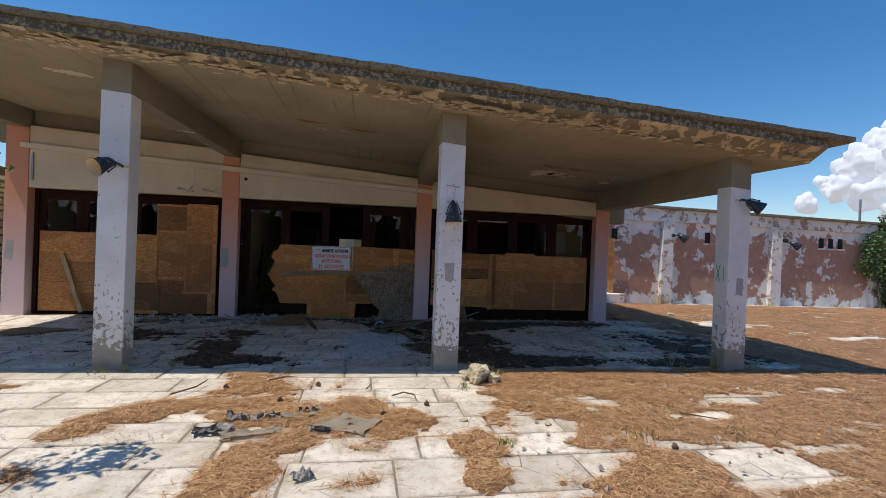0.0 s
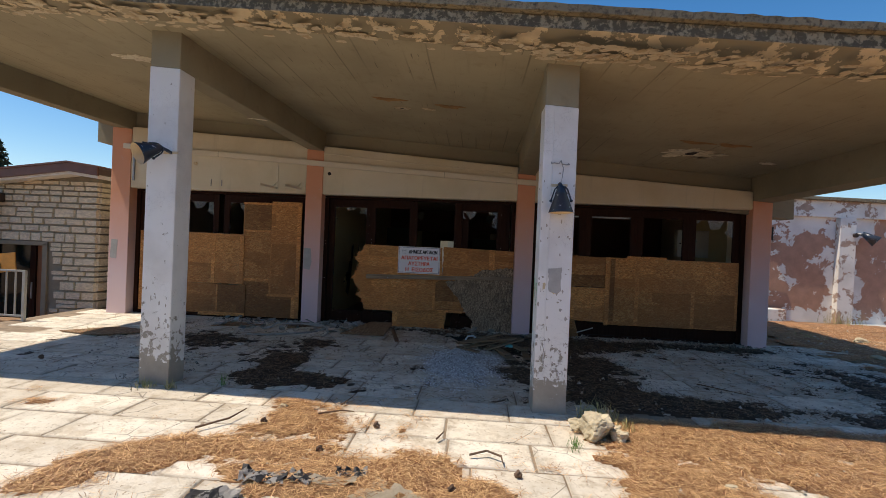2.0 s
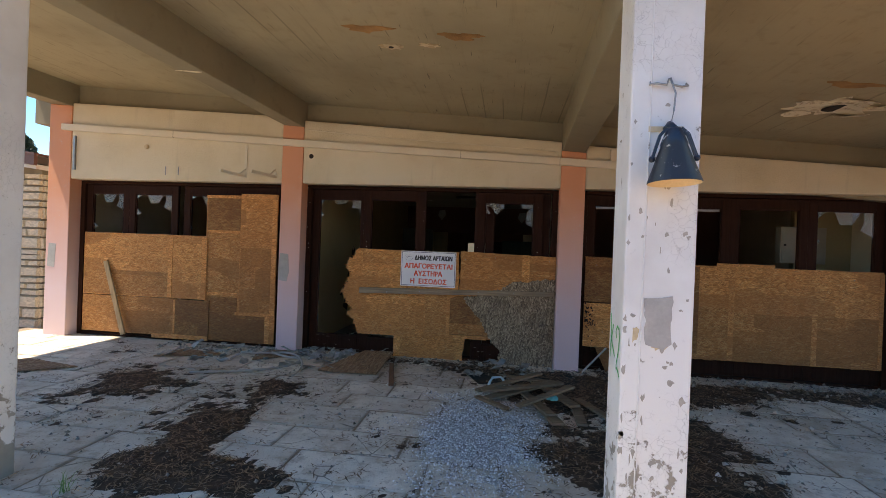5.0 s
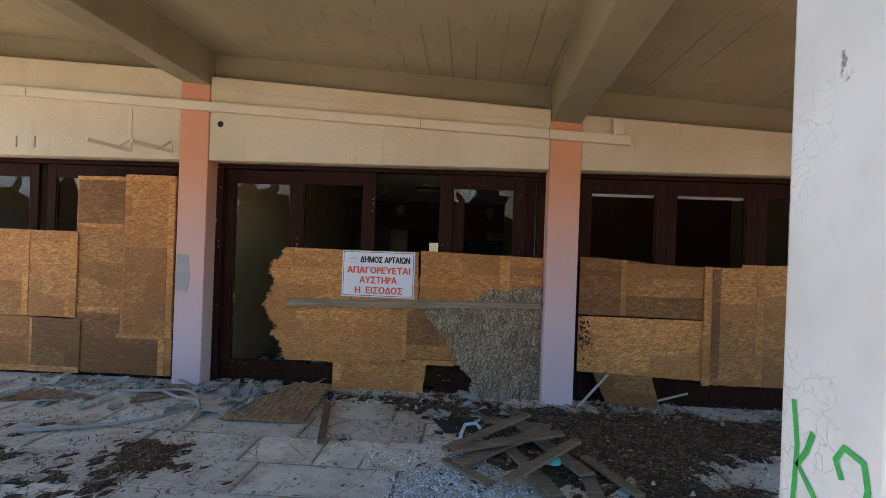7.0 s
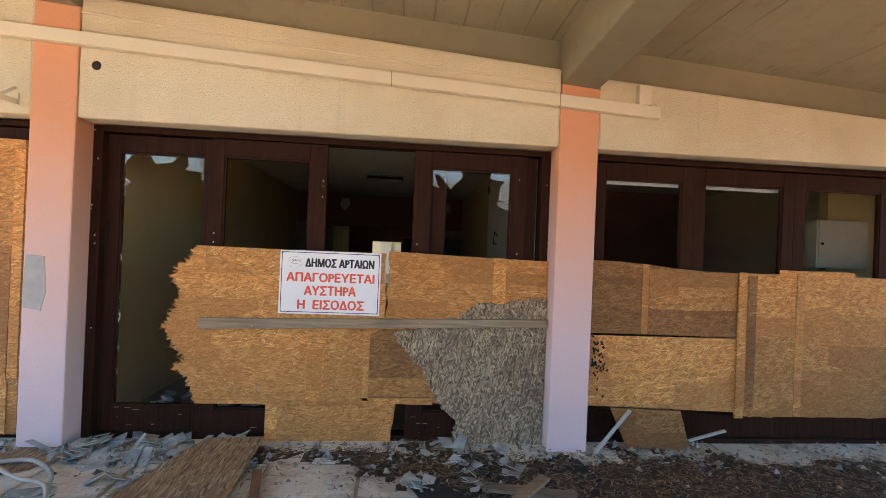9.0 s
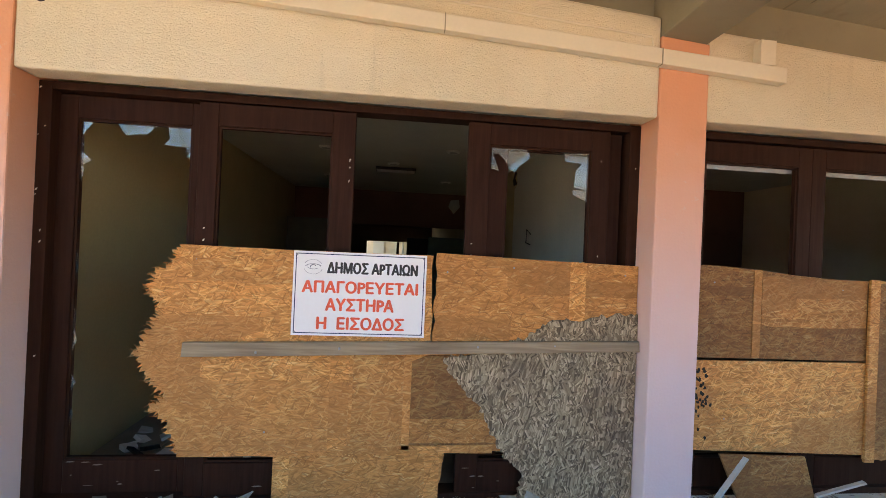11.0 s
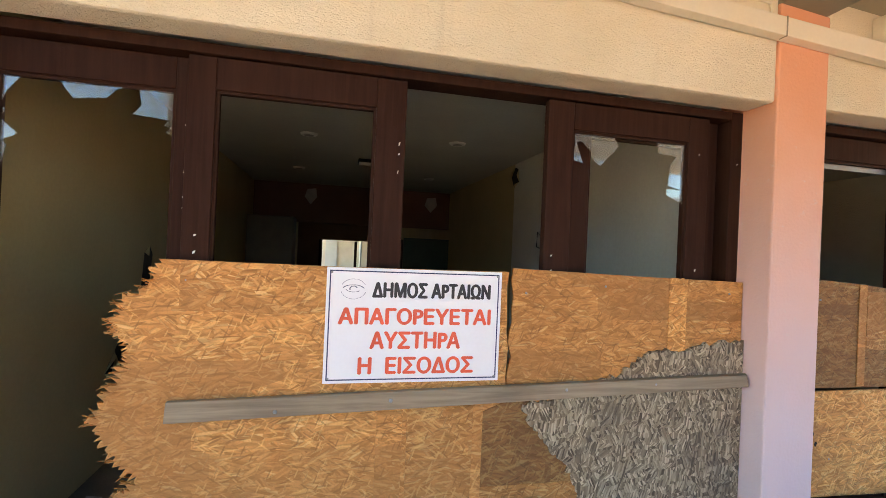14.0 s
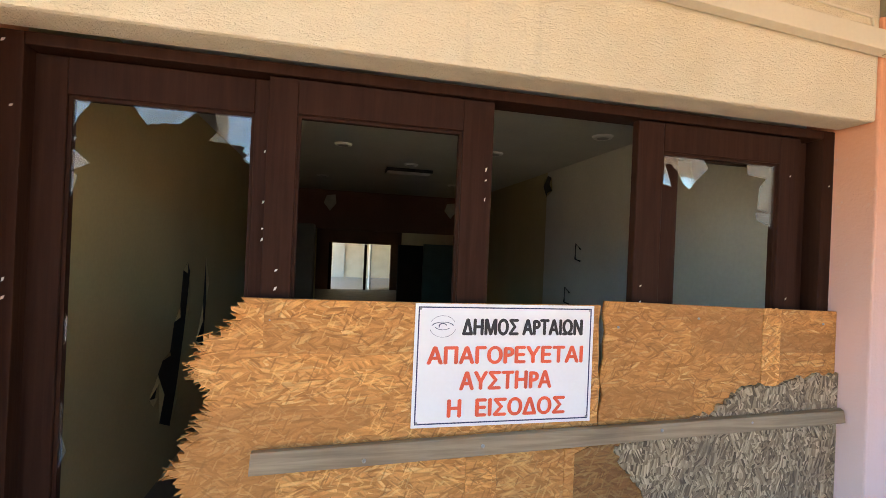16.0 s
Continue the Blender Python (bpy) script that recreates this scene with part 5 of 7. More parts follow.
# spall at the rib's lower edge, and chips round the pillars
patch("bare spall on a roof rib", [(-2.9, 3.12), (-2.62, 3.09), (-2.60, 3.26), (-2.63, 3.13)], 7.55, M_PALESPALL, "rib_spall")
for x0, x1 in POSTS:
    yf = pillar_y((x0 + x1) / 2)
    for kx in range(64 if x0 == POSTS[1][0] else 34):
        x, z = r9.uniform(x0 + 0.015, x1 - 0.02), 0.35 + 2.0 * r9.random() ** 1.5
        if x0 != POSTS[1][0]:
            z = 0.35 + (z - 0.35) * 0.45
        if kx % 6 == 0:
            x = x0 + 0.012
        s, h = r9.uniform(0.004, 0.013) * (1.35 if z < 1.0 else 1), r9.uniform(0.006, 0.024) * (1.5 if z < 1.0 else 1)
        bm = bmesh.new()
        slab(bm, [(x + s * math.cos(q) * r9.uniform(.25, 1.15), z + h * math.sin(q) * r9.uniform(.25, 1.15)) for q in (0, 0.8, 1.6, 2.4, 3.2, 4.0, 4.8, 5.6)], yf - 0.0015, yf + 0.001)
        single("paint_chip", bm, M_CHIPGREY, "small chip of missing paint on a pillar", "paint chip", group="paint chips on pillars")

# ---- yard wall details ----
for x, w in ((15.20, 0.20), (15.58, 0.20), (15.96, 0.20), (10.86, 0.2), (7.58, 0.2)):
    # vent slots are shallow boxes, their inner shade given by dark colour
    bm = bmesh.new()
    box(bm, x, x + w, YW - 0.004, YW + 0.05, 1.98, 2.32)
    part("vent_opening", bm, M_DARK, yard, "dark vent slot")
    bm = bmesh.new()
    box(bm, x - 0.05, x + w + 0.05, YW - 0.05, YW + 0.02, 1.93, 1.978)
    part("vent_sill", bm, M_FARWHITE, yard, bevel=0.005)
for x, z in ((9.75, 2.13), (13.85, 2.05)):
    horn = thing("wall_lamp", (x, YW - 0.1, z), "small dark horn lamp on a flaking wall", "lamp")
    bm = bmesh.new()
    tube(bm, [(x - 0.15, YW - 0.02, z + 0.12), (x - 0.02, YW - 0.25, z + 0.06)], 0.03, 8)
    part("arm", bm, M_SHADE, horn)
    bm = bmesh.new()
    tube(bm, [(x - 0.05, YW - 0.25, z + 0.1), (x + 0.16, YW - 0.42, z - 0.10)], [0.05, 0.14], 14)
    part("shade", bm, M_SHADE, horn, smooth=True)
# poles jutting from the wall, whose shadows run down it
for x in (9.6, 13.75):
    bm = bmesh.new()
    tube(bm, [(x, YW + 0.02, 2.18), (x, YW - 0.215, 2.18)], 0.055, 10)
    single("iron_stay", bm, M_PIPE, "rusty iron stay sticking out of the wall", "stay")
bm = bmesh.new()
box(bm, 16.95, 17.0, YW + 0.1, YW + 0.15, 2.7, 3.75)
single("iron_post", bm, M_METAL, "thin grey post standing on the wall", "post")
bm = bmesh.new()
slab(bm, [(7.15, 0.35), (7.62, 0.30), (7.60, 2.0), (7.14, 2.02)], YW - 0.16, YW - 0.13)
single("strand_board", bm, M_OSB, "honey strand board over a side opening", "board", 0.004)
bm = bmesh.new()
box(bm, 7.15, 7.9, YW - 0.45, YW, -0.03, 0.30)
single("step_block", bm, M_FARWHITE, "worn concrete step at the wall", "step", 0.02)
# gravelly concrete strip along the wall
bm = bmesh.new()
box(bm, 9.5, 24.0, 12.0, YW, -0.04, -0.005)
single("pavement", bm, concrete("strip_concrete", (0.46, 0.45, 0.42), (0.32, 0.27, 0.2)), "pale concrete strip at the foot of a wall", "pavement", 0.006, kind="structure")

# ---- plants ----
def leaf_material(name, a, b):
    k = Nodes(name)
    geo = k.t.nodes.new("ShaderNodeNewGeometry")
    col = k.ramp(geo.outputs["Random Per Island"], (0.0, a), (1.0, b))
    k.b.inputs["Subsurface Weight"].default_value = 0.0
    return k.done(col, 0.55)


M_LEAF = leaf_material("ivy_leaves", (0.035, 0.075, 0.018), (0.11, 0.20, 0.04))
M_CYPRESS = leaf_material("cypress_sprays", (0.010, 0.022, 0.011), (0.035, 0.06, 0.025))
M_BARK = plain("grey_bark", (0.14, 0.11, 0.08), 0.95, 0.3, 9, 60, 0.6)


def leaves(name, points, size, material, parent, rnd, long=1.5):
    """Many small leaves, each a folded blade, at the given points."""
    verts, faces = [], []
    for p in points:
        d = Vector((rnd.gauss(0, 1), rnd.gauss(0, 1), rnd.gauss(0, 0.7))).normalized()
        s = d.cross(Vector((rnd.gauss(0, 1), rnd.gauss(0, 1), rnd.gauss(0, 1)))).normalized()
        n = d.cross(s)
        L = size * rnd.uniform(0.6, 1.3)
        w = L / long * 0.5
        p = Vector(p)
        i = len(verts)
        verts += [p[:], (p + d * L * 0.5 + s * w + n * w * 0.4)[:], (p + d * L)[:], (p + d * L * 0.5 - s * w + n * w * 0.4)[:]]
        faces += [(i, i + 1, i + 2), (i, i + 2, i + 3)]
    me = bpy.data.meshes.new(name)
    me.from_pydata(verts, [], faces)
    me.materials.append(material)
    ob = new(name, me)
    ob.parent = parent
    ob.matrix_parent_inverse = Matrix.Translation(-ORIGIN[parent.name])
    return ob


# ivy heap on the yard wall
r4 = random.Random(21)
ivy = thing("ivy", (18.2, YW - 0.3, 0), "thick green ivy growing over the end of a wall", "ivy")
bm = bmesh.new()
for k in range(6):
    x = 17.4 + k * 0.5
    tube(bm, [(x, YW - 0.35, -0.03), (x + r4.uniform(-.2, .2), YW - 0.3, 0.9), (x + r4.uniform(-.3, .3), YW - 0.22, 1.9), (x + r4.uniform(-.3, .3), YW - 0.2, 2.9)], [0.03, 0.025, 0.02, 0.01], 6)
part("stems", bm, M_BARK, ivy)
pts = []
while len(pts) < 9000:
    x, z = r4.uniform(16.5, 21.5), r4.uniform(0, 3.5)
    edge = 17.2 + 0.35 * math.sin(z * 2.1 + 0.6) - 0.55 * math.exp(-((z - 1.3) / 0.5) ** 2) - 0.25 * math.exp(-((z - 0.4) / 0.3) ** 2) + 0.3 * noise.noise((z * 2, 0, 3))
    top = 3.25 + 0.22 * noise.noise((x * 1.7, 5, 0))
    if x < edge + r4.random() ** 2 * 0.15 or z > top:
        continue
    pts.append((x, YW - 0.12 - abs(r4.gauss(0, 0.26)) * (1 - 0.2 * z / 3) * min(1, (x - edge) * 2 + 0.3), z))
leaves("foliage", pts, 0.10, M_LEAF, ivy, r4, 1.2)

# far cypress
cyp = thing("cypress_tree", (-43.5, 40, 0), "tall dark green cypress standing far behind a roof", "tree")
bm = bmesh.new()
tube(bm, [(-43.5, 40, -0.03), (-43.5, 40, 4), (-43.45, 40, 9.5)], [0.3, 0.22, 0.04], 8)
part("trunk", bm, M_BARK, cyp)
pts = []
while len(pts) < 7000:
    z = r4.uniform(1.0, 10.3)
    f = (z - 1.0) / 9.3
    R = 1.75 * (1 - f ** 8.0) * (0.75 + 0.25 * min(1, f * 4)) * (0.88 + 0.2 * noise.noise((z * 1.1, 1, 2)))
    a = r4.uniform(0, 6.283)
    rr = R * (r4.random() ** 0.35) * (1 + 0.16 * noise.noise((math.cos(a) * 2, math.sin(a) * 2, z * 0.9)))
    pts.append((-43.5 + rr * math.cos(a), 40 + rr * math.sin(a), z))
leaves("crown", pts, 0.40, M_CYPRESS, cyp, r4, 1.8)

# tree beside the path, whose twigs hang at the edge of the view
tree = thing("tree", (-4.9, 1.7, 0), "broadleaf tree with green leaves hanging low", "tree")
bm = bmesh.new()
tube(bm, [(-4.9, 1.7, -0.04), (-4.85, 1.75, 1.2), (-4.7, 1.9, 2.4), (-4.6, 2.2, 3.2), (-3.7, 2.9, 3.0), (-2.80, 3.12, 2.45), (-2.44, 3.45, 1.9)], [0.14, 0.12, 0.10, 0.06, 0.04, 0.02, 0.008], 8)
part("trunk", bm, M_BARK, tree)
bm = bmesh.new()
tube(bm, [(-4.7, 1.9, 2.4), (-5.2, 1.5, 3.3), (-5.6, 1.2, 4.2)], [0.08, 0.06, 0.02], 8)
part("limb", bm, M_BARK, tree)
pts = []
spine = [Vector(p) for p in ((-4.6, 2.2, 3.2), (-3.7, 2.9, 3.0), (-2.78, 3.12, 2.45), (-2.42, 3.46, 1.85))]
for k in range(420):
    s = r4.random() * 2.999
    p = spine[int(s)].lerp(spine[int(s) + 1], s - int(s))
    w = 0.26 if s < 1 else 0.15 if s < 2 else 0.09
    pts.append((p.x + r4.gauss(0, w), p.y + r4.gauss(0, w * 0.8), p.z + r4.gauss(0, w)))
for k in range(900):
    a, rr = r4.uniform(0, 6.283), 1.2 * r4.random() ** 0.4
    pts.append((-5.5 + rr * math.cos(a), 1.2 + rr * math.sin(a), 4.2 + r4.gauss(0, 0.5)))
leaves("crown", pts, 0.09, M_LEAF, tree, r4, 1.6)

# ---- cumulus over the yard wall ----
M_CLOUD = bpy.data.materials.new("self_lit_cloud")
M_CLOUD.use_nodes = True
cb = M_CLOUD.node_tree.nodes["Principled BSDF"]
cb.inputs["Base Color"].default_value = (0.42, 0.43, 0.45, 1)
cb.inputs["Roughness"].default_value = 1.0
# bluish glow of its own flattens the cloud's shaded side
cb.inputs["Emission Color"].default_value = (0.75, 0.86, 1.0, 1)
cb.inputs["Emission Strength"].default_value = 0.5
bm = bmesh.new()
r5 = random.Random(31)
C0 = Vector((1222, 888, 0))
across = Vector((0.63, -0.777, 0))
for u, z, r in ((0, 330, 42), (28, 352, 34), (52, 318, 46), (-30, 285, 40), (10, 270, 60), (75, 265, 60), (-75, 235, 48), (-20, 205, 62), (60, 195, 75), (130, 215, 70), (-120, 185, 34), (190, 180, 80), (-60, 165, 40), (20, 140, 70), (120, 140, 80), (-150, 205, 16), (-105, 232, 18), (240, 230, 60), (-180, 150, 22), (300, 160, 80)):
    c = C0 + across * u + Vector((0, 0, z))
    made = bmesh.ops.create_icosphere(bm, subdivisions=4, radius=r, matrix=Matrix.Translation(c))
    for v in made["verts"]:
        d = (v.co - c).normalized()
        v.co += d * r * (0.55 * noise.fractal(v.co * 0.026, 0.9, 2.1, 5))
single("cloud", bm, M_CLOUD, "white cumulus cloud low in a blue sky", "cloud", smooth=True, kind="structure")

# ---- inside the rooms ----
M_LAMPRING = plain("white_downlight", (0.75, 0.75, 0.7), 0.5, 0.05)
for x, y in ((0.15, 12.4), (-1.35, 12.6), (-0.55, 13.4), (-1.6, 14.8), (0.35, 14.9), (0.75, 11.4), (-2.05, 11.6)):
    lamp = thing("downlight", (x, y, 2.66), "round white downlight in a dim ceiling", "lamp", "downlights")
    bm = bmesh.new()
    bmesh.ops.create_cone(bm, cap_ends=True, segments=20, radius1=0.075, radius2=0.09, depth=0.02, matrix=Matrix.Translation((x, y, 2.652)))
    part("ring", bm, M_LAMPRING, lamp)
    bm = bmesh.new()
    bmesh.ops.create_circle(bm, cap_ends=True, segments=16, radius=0.05, matrix=Matrix.Translation((x, y, 2.640)))
    part("lens", bm, M_FILLER, lamp)
vent = thing("ceiling_vent", (-0.5, 13.8, 2.66), "long dark slotted vent in the ceiling", "vent")
bm = bmesh.new()
box(bm, -0.80, -0.22, 13.7, 13.95, 2.62, 2.662)
part("box", bm, M_DARK, vent, bevel=0.004)
for i in range(4):
    bm = bmesh.new()
    box(bm, -0.79, -0.23, 13.72 + i * 0.06, 13.735 + i * 0.06, 2.612, 2.622)
    part("slat", bm, M_METAL, vent)


def torn(pts, x, label, facing):
    """A ragged hole kicked into a wall: flat mouth coloured dark for its inner shade, with curled plasterboard rims."""
    t = thing("torn_hole", (x, pts[0][0], pts[0][1]), label, "hole")
    bm = bmesh.new()
    a = [bm.verts.new((x + facing * 0.004, y, z)) for y, z in pts]
    bm.faces.new(a)
    part("mouth", bm, M_DARK, t)
    n = len(pts)
    cy, cz = sum(p[0] for p in pts) / n, sum(p[1] for p in pts) / n
    for i in range(0, n, 2):
        (y0, z0), (y1, z1) = pts[i], pts[(i + 1) % n]
        f = 0.9
        bm = bmesh.new()
        bm.faces.new([bm.verts.new(p) for p in ((x + facing * 0.005, y0, z0), (x + facing * 0.005, y1, z1), (x + facing * 0.03, (y0 + y1) / 2 * f + cy * (1 - f), (z0 + z1) / 2 * f + cz * (1 - f)))])
        part("flap", bm, M_ROOMWALL, t)


torn([(11.20, 0.62), (11.28, 0.55), (11.36, 0.72), (11.40, 0.40), (11.62, 0.30), (11.75, 0.60), (11.86, 0.95), (11.95, 1.40), (11.88, 1.48), (11.78, 1.42), (11.74, 1.15), (11.62, 1.05), (11.56, 0.85), (11.42, 0.82), (11.34, 0.75)], -2.50, "ragged hole torn in a plasterboard wall", 1)
torn([(12.20, 0.8), (12.4, 0.6), (12.46, 1.1), (12.40, 1.5), (12.36, 1.1)], -2.50, "narrow split torn in a plasterboard wall", 1)
torn([(13.05, 2.42), (13.2, 2.36), (13.3, 2.5), (13.18, 2.62), (13.08, 2.58)], 1.12, "small ragged hole high in a wall", -1)
for y, z in ((12.3, 1.72), (12.5, 1.25)):
    bm = bmesh.new()
    tube(bm, [(1.10, y, z), (1.06, y + 0.03, z + 0.06), (1.05, y + 0.02, z - 0.1), (1.09, y - 0.02, z - 0.12)], 0.008, 6)
    single("cable_end", bm, M_DARK, "loose black cable end sticking out of a wall", "cable")
bm = bmesh.new()
box(bm, -2.48, -1.74, 15.9, 16.55, 0, 2.0)
single("cupboard", bm, plain("olive_grey_panel", (0.14, 0.13, 0.09), 0.6, 0.15), "tall olive grey cupboard against the back wall", "cupboard", 0.01)
bm = bmesh.new()
box(bm, 0.22, 1.10, 16.45, 16.5, 0, 1.75)
single("door_leaf", bm, plain("dark_green_door", (0.03, 0.07, 0.05), 0.5, 0.2), "dark green door leaf standing open", "door", 0.006)
bm = bmesh.new()
box(bm, -0.20, 0.30, 16.8, 16.9, 0, 1.72)
single("partition", bm, M_DARK, "black panel standing in the hall", "panel", 0.006)
for x, z, w in ((-1.62, 2.42, 0.22), (0.62, 2.40, 0.24)):
    bm = bmesh.new()
    slab(bm, [(x, z), (x + w * 0.5, z - 0.14), (x + w, z), (x + w * 0.9, z + 0.16), (x + w * 0.2, z + 0.14)], 16.58, 16.598)
    single("plaster_patch", bm, M_FILLER, "bare white plaster patch on a terracotta wall", "patch")
for x0, x1, z0, z1 in ((-1.62, -1.5, 0, 1.76), (-0.30, -0.20, 0, 1.74)):
    bm = bmesh.new()
    box(bm, x0, x1, 25.9, 25.99, z0, z1)
    single("door_frame", bm, M_BROWN, "dark door frame at the end of the hall", "frame")
bm = bmesh.new()
box(bm, -1.5, -0.9, 32.9, 32.98, 0, 2.0)
single("locker", bm, M_ROOMWALL2, "pale grey locker in a sunlit room", "locker", 0.01)

wall_box("wall_side_room", "pale partition wall in a side room", (4.45, 5.2, 10.80, 10.90, 0, 2.66), M_ROOMWALL)
cab = thing("meter_cabinet", (4.49, 10.72, 1.47), "grey beige steel meter cabinet on a partition wall", "cabinet")
M_CABINET = plain("grey_beige_enamel", (0.42, 0.40, 0.31), 0.5, 0.08)
bm = bmesh.new()
box(bm, 4.20, 4.79, 10.66, 10.798, 1.475, 1.99)
part("body", bm, M_CABINET, cab, bevel=0.006)
bm = bmesh.new()
box(bm, 4.215, 4.775, 10.648, 10.659, 1.49, 1.975)
door = part("door", bm, M_CABINET, cab, bevel=0.003)
bm = bmesh.new()
box(bm, 4.235, 4.265, 10.640, 10.647, 1.72, 1.745)
part("lock", bm, M_DARK, door, "black lock")

# rubble of tiles and plaster inside the first doorway
r6 = random.Random(40)


def shard_box(bm, c, sx, sy, sz, rnd):
    m = Matrix.Translation(c) @ Euler((rnd.uniform(-.5, .5), rnd.uniform(-.5, .5), rnd.uniform(0, 6.28))).to_matrix().to_4x4()
    lo = [m @ Vector(p) for p in ((-sx, -sy, -sz), (sx * rnd.uniform(.6, 1), -sy, -sz), (sx, sy * rnd.uniform(.5, 1), -sz), (-sx * rnd.uniform(.5, 1), sy, -sz))]
    up = m.to_3x3() @ Vector((0, 0, 2 * sz))
    hexa(bm, lo, [p + up for p in lo])


M_TILE = leaf_material("broken_tiles", (0.06, 0.05, 0.04), (0.34, 0.31, 0.26))
for k in range(46):
    bm = bmesh.new()
    x, y = r6.uniform(-2.35, -1.4), r6.uniform(10.0, 10.9)
    shard_box(bm, (x, y, 0.012 + 0.05 * max(0, 1 - 2 * abs(x + 1.9))), r6.uniform(.03, .09), r6.uniform(.02, .06), r6.uniform(.006, .02), r6)
    single("tile_shard", bm, [M_WHITE, M_FILLER, M_ROOMFLOOR, M_DARK][k % 4], "broken piece of tile lying on a room floor", "rubble", group="broken tiles")

# ---- rock and stones by the middle pillar ----
def boulder(c, r, label, seed, squash=0.75):
    rnd = random.Random(seed)
    bm = bmesh.new()
    bmesh.ops.create_icosphere(bm, subdivisions=4, radius=1.0)
    off = Vector((rnd.uniform(0, 9), seed, 2))
    cuts = [(Vector((rnd.gauss(0, 1), rnd.gauss(0, 1), rnd.gauss(0, 1))).normalized(), rnd.uniform(0.55, 0.85)) for _ in range(9)]
    for v in bm.verts:
        for nrm, d in cuts:
            e = v.co.dot(nrm) - d
            if e > 0:
                v.co -= nrm * e
        v.co *= 1 + 0.22 * noise.fractal(v.co * 2.4 + off, 0.8, 2.1, 6)
        v.co = Vector((v.co.x * r[0], v.co.y * r[1], v.co.z * r[2])) + Vector(c)
    single("stone", bm, M_ROCK, label, "stone", smooth=False, group="stones by the pillar")


M_ROCK = plain("pale_broken_rock", (0.50, 0.42, 0.28), 0.95, 0.28, 7, 50, 0.8)
boulder((1.30, 5.10, 0.11), (0.15, 0.12, 0.12), "large pale broken rock beside a pillar", 2)
boulder((1.20, 5.27, 0.06), (0.09, 0.08, 0.07), "pale broken rock beside a pillar", 5)
boulder((1.47, 5.24, 0.045), (0.07, 0.06, 0.05), "small pale rock on dry needles", 8)
boulder((1.48, 5.08, 0.05), (0.08, 0.06, 0.06), "small pale rock on dry needles", 11)
for k, (x, y, r) in enumerate(((2.18, 4.13, 0.05), (1.98, 4.45, 0.035), (2.9, 3.9, 0.05), (1.62, 3.85, 0.03), (3.6, 4.3, 0.04), (-1.35, 5.35, 0.035), (0.9, 4.0, 0.03), (7.5, 10.5, 0.1), (6.6, 9.0, 0.08))):
    boulder((x, y, r * 0.4), (r * 1.4, r, r * 0.7), "small pale stone lying on the ground", 20 + k)

# ---- loose things on the porch floor ----
M_OLDPLANK = wood("old_grey_lath", (0.10, 0.068, 0.04), (0.30, 0.215, 0.13), "x")
LATHS = ((0.093, 8.206, 0.775, 8.895, .10), (0.144, 8.168, 0.962, 8.443, .13), (0.713, 8.762, 1.028, 7.941, .06), (0.491, 7.737, 1.037, 8.242, .16), (0.505, 8.534, 0.785, 7.677, .05), (0.194, 8.047, 0.865, 8.668, .06), (0.097, 8.14, 0.395, 7.809, .03), (1.053, 8.038, 1.033, 7.55, .03), (0.73, 7.94, 0.83, 7.52, .03), (1.10, 8.30, 1.30, 7.75, .04), (0.40, 8.95, 0.95, 8.80, .03))
for k, (x0, y0, x1, y1, z) in enumerate(LATHS):
    bm = bmesh.new()
    bar(bm, (x0, y0, z * 0.55 + 0.012), (x1, y1, z + 0.012), 0.07 + 0.02 * (k % 3), 0.022)
    single("lath", bm, M_OLDPLANK, "grey weathered timber lath lying in a heap", "plank", 0.003, group="heap of laths")
bm = bmesh.new()
flat(bm, [(-1.80, 8.66), (-1.098, 8.67), (-1.11, 9.545), (-1.50, 9.52)] + ragged((-1.50, 9.52), (-1.80, 8.66), 14, 0.02, random.Random(3)), 0.012, 0.030)
bmesh.ops.rotate(bm, cent=(-1.4, 8.66, 0.02), matrix=Matrix.Rotation(radians(4), 3, "X"), verts=bm.verts)
single("fallen_board", bm, M_OSB_WET, "brown strand board lying on the floor", "board", 0.003)
bm = bmesh.new()
flat(bm, [(-2.78, 8.93), (-2.234, 9.435), (-2.36, 9.515), (-2.80, 9.50), (-2.865, 9.159)], 0.004, 0.02)
single("fallen_board", bm, M_OSB_WET, "thin strand board offcut lying before a post", "board", 0.002)
bm = bmesh.new()
flat(bm, [(-0.064, 9.0), (0.08, 8.66), (0.79, 8.75), (1.24, 8.90), (1.16, 9.45), (0.25, 9.17)], 0.003, 0.014)
single("fallen_board", bm, M_DARK, "dark rotten sheet lying before a doorway", "board", 0.002)
bm = bmesh.new()
bar(bm, (-1.03, 9.13, 0.03), (-0.83, 8.305, 0.03), 0.055, 0.035)
single("timber_offcut", bm, wood("brown_offcut", (0.08, 0.04, 0.02), (0.20, 0.10, 0.05), "y"), "short brown timber offcut on paving", "plank", 0.004)
for pts in ([(-5.7, 7.75), (-5.0, 7.62), (-4.4, 8.1), (-5.2, 8.25)], [(-4.0, 8.75), (-3.2, 9.05), (-3.9, 9.2)]):
    bm = bmesh.new()
    flat(bm, pts, 0.006, 0.022)
    single("fallen_board", bm, M_OSB_WET, "strand board piece lying on the paving", "board", 0.002)
# white hose
def rounded(p, n=6):
    """A smooth line through the points."""
    p = [Vector(q) for q in p]
    out = []
    for i in range(len(p) - 1):
        a, b, c, d = p[max(i - 1, 0)], p[i], p[i + 1], p[min(i + 2, len(p) - 1)]
        for k2 in range(n):
            t = k2 / n
            out.append(0.5 * (2 * b + (c - a) * t + (2 * a - 5 * b + 4 * c - d) * t * t + (3 * b - a - 3 * c + d) * t ** 3))
    return out + [p[-1]]


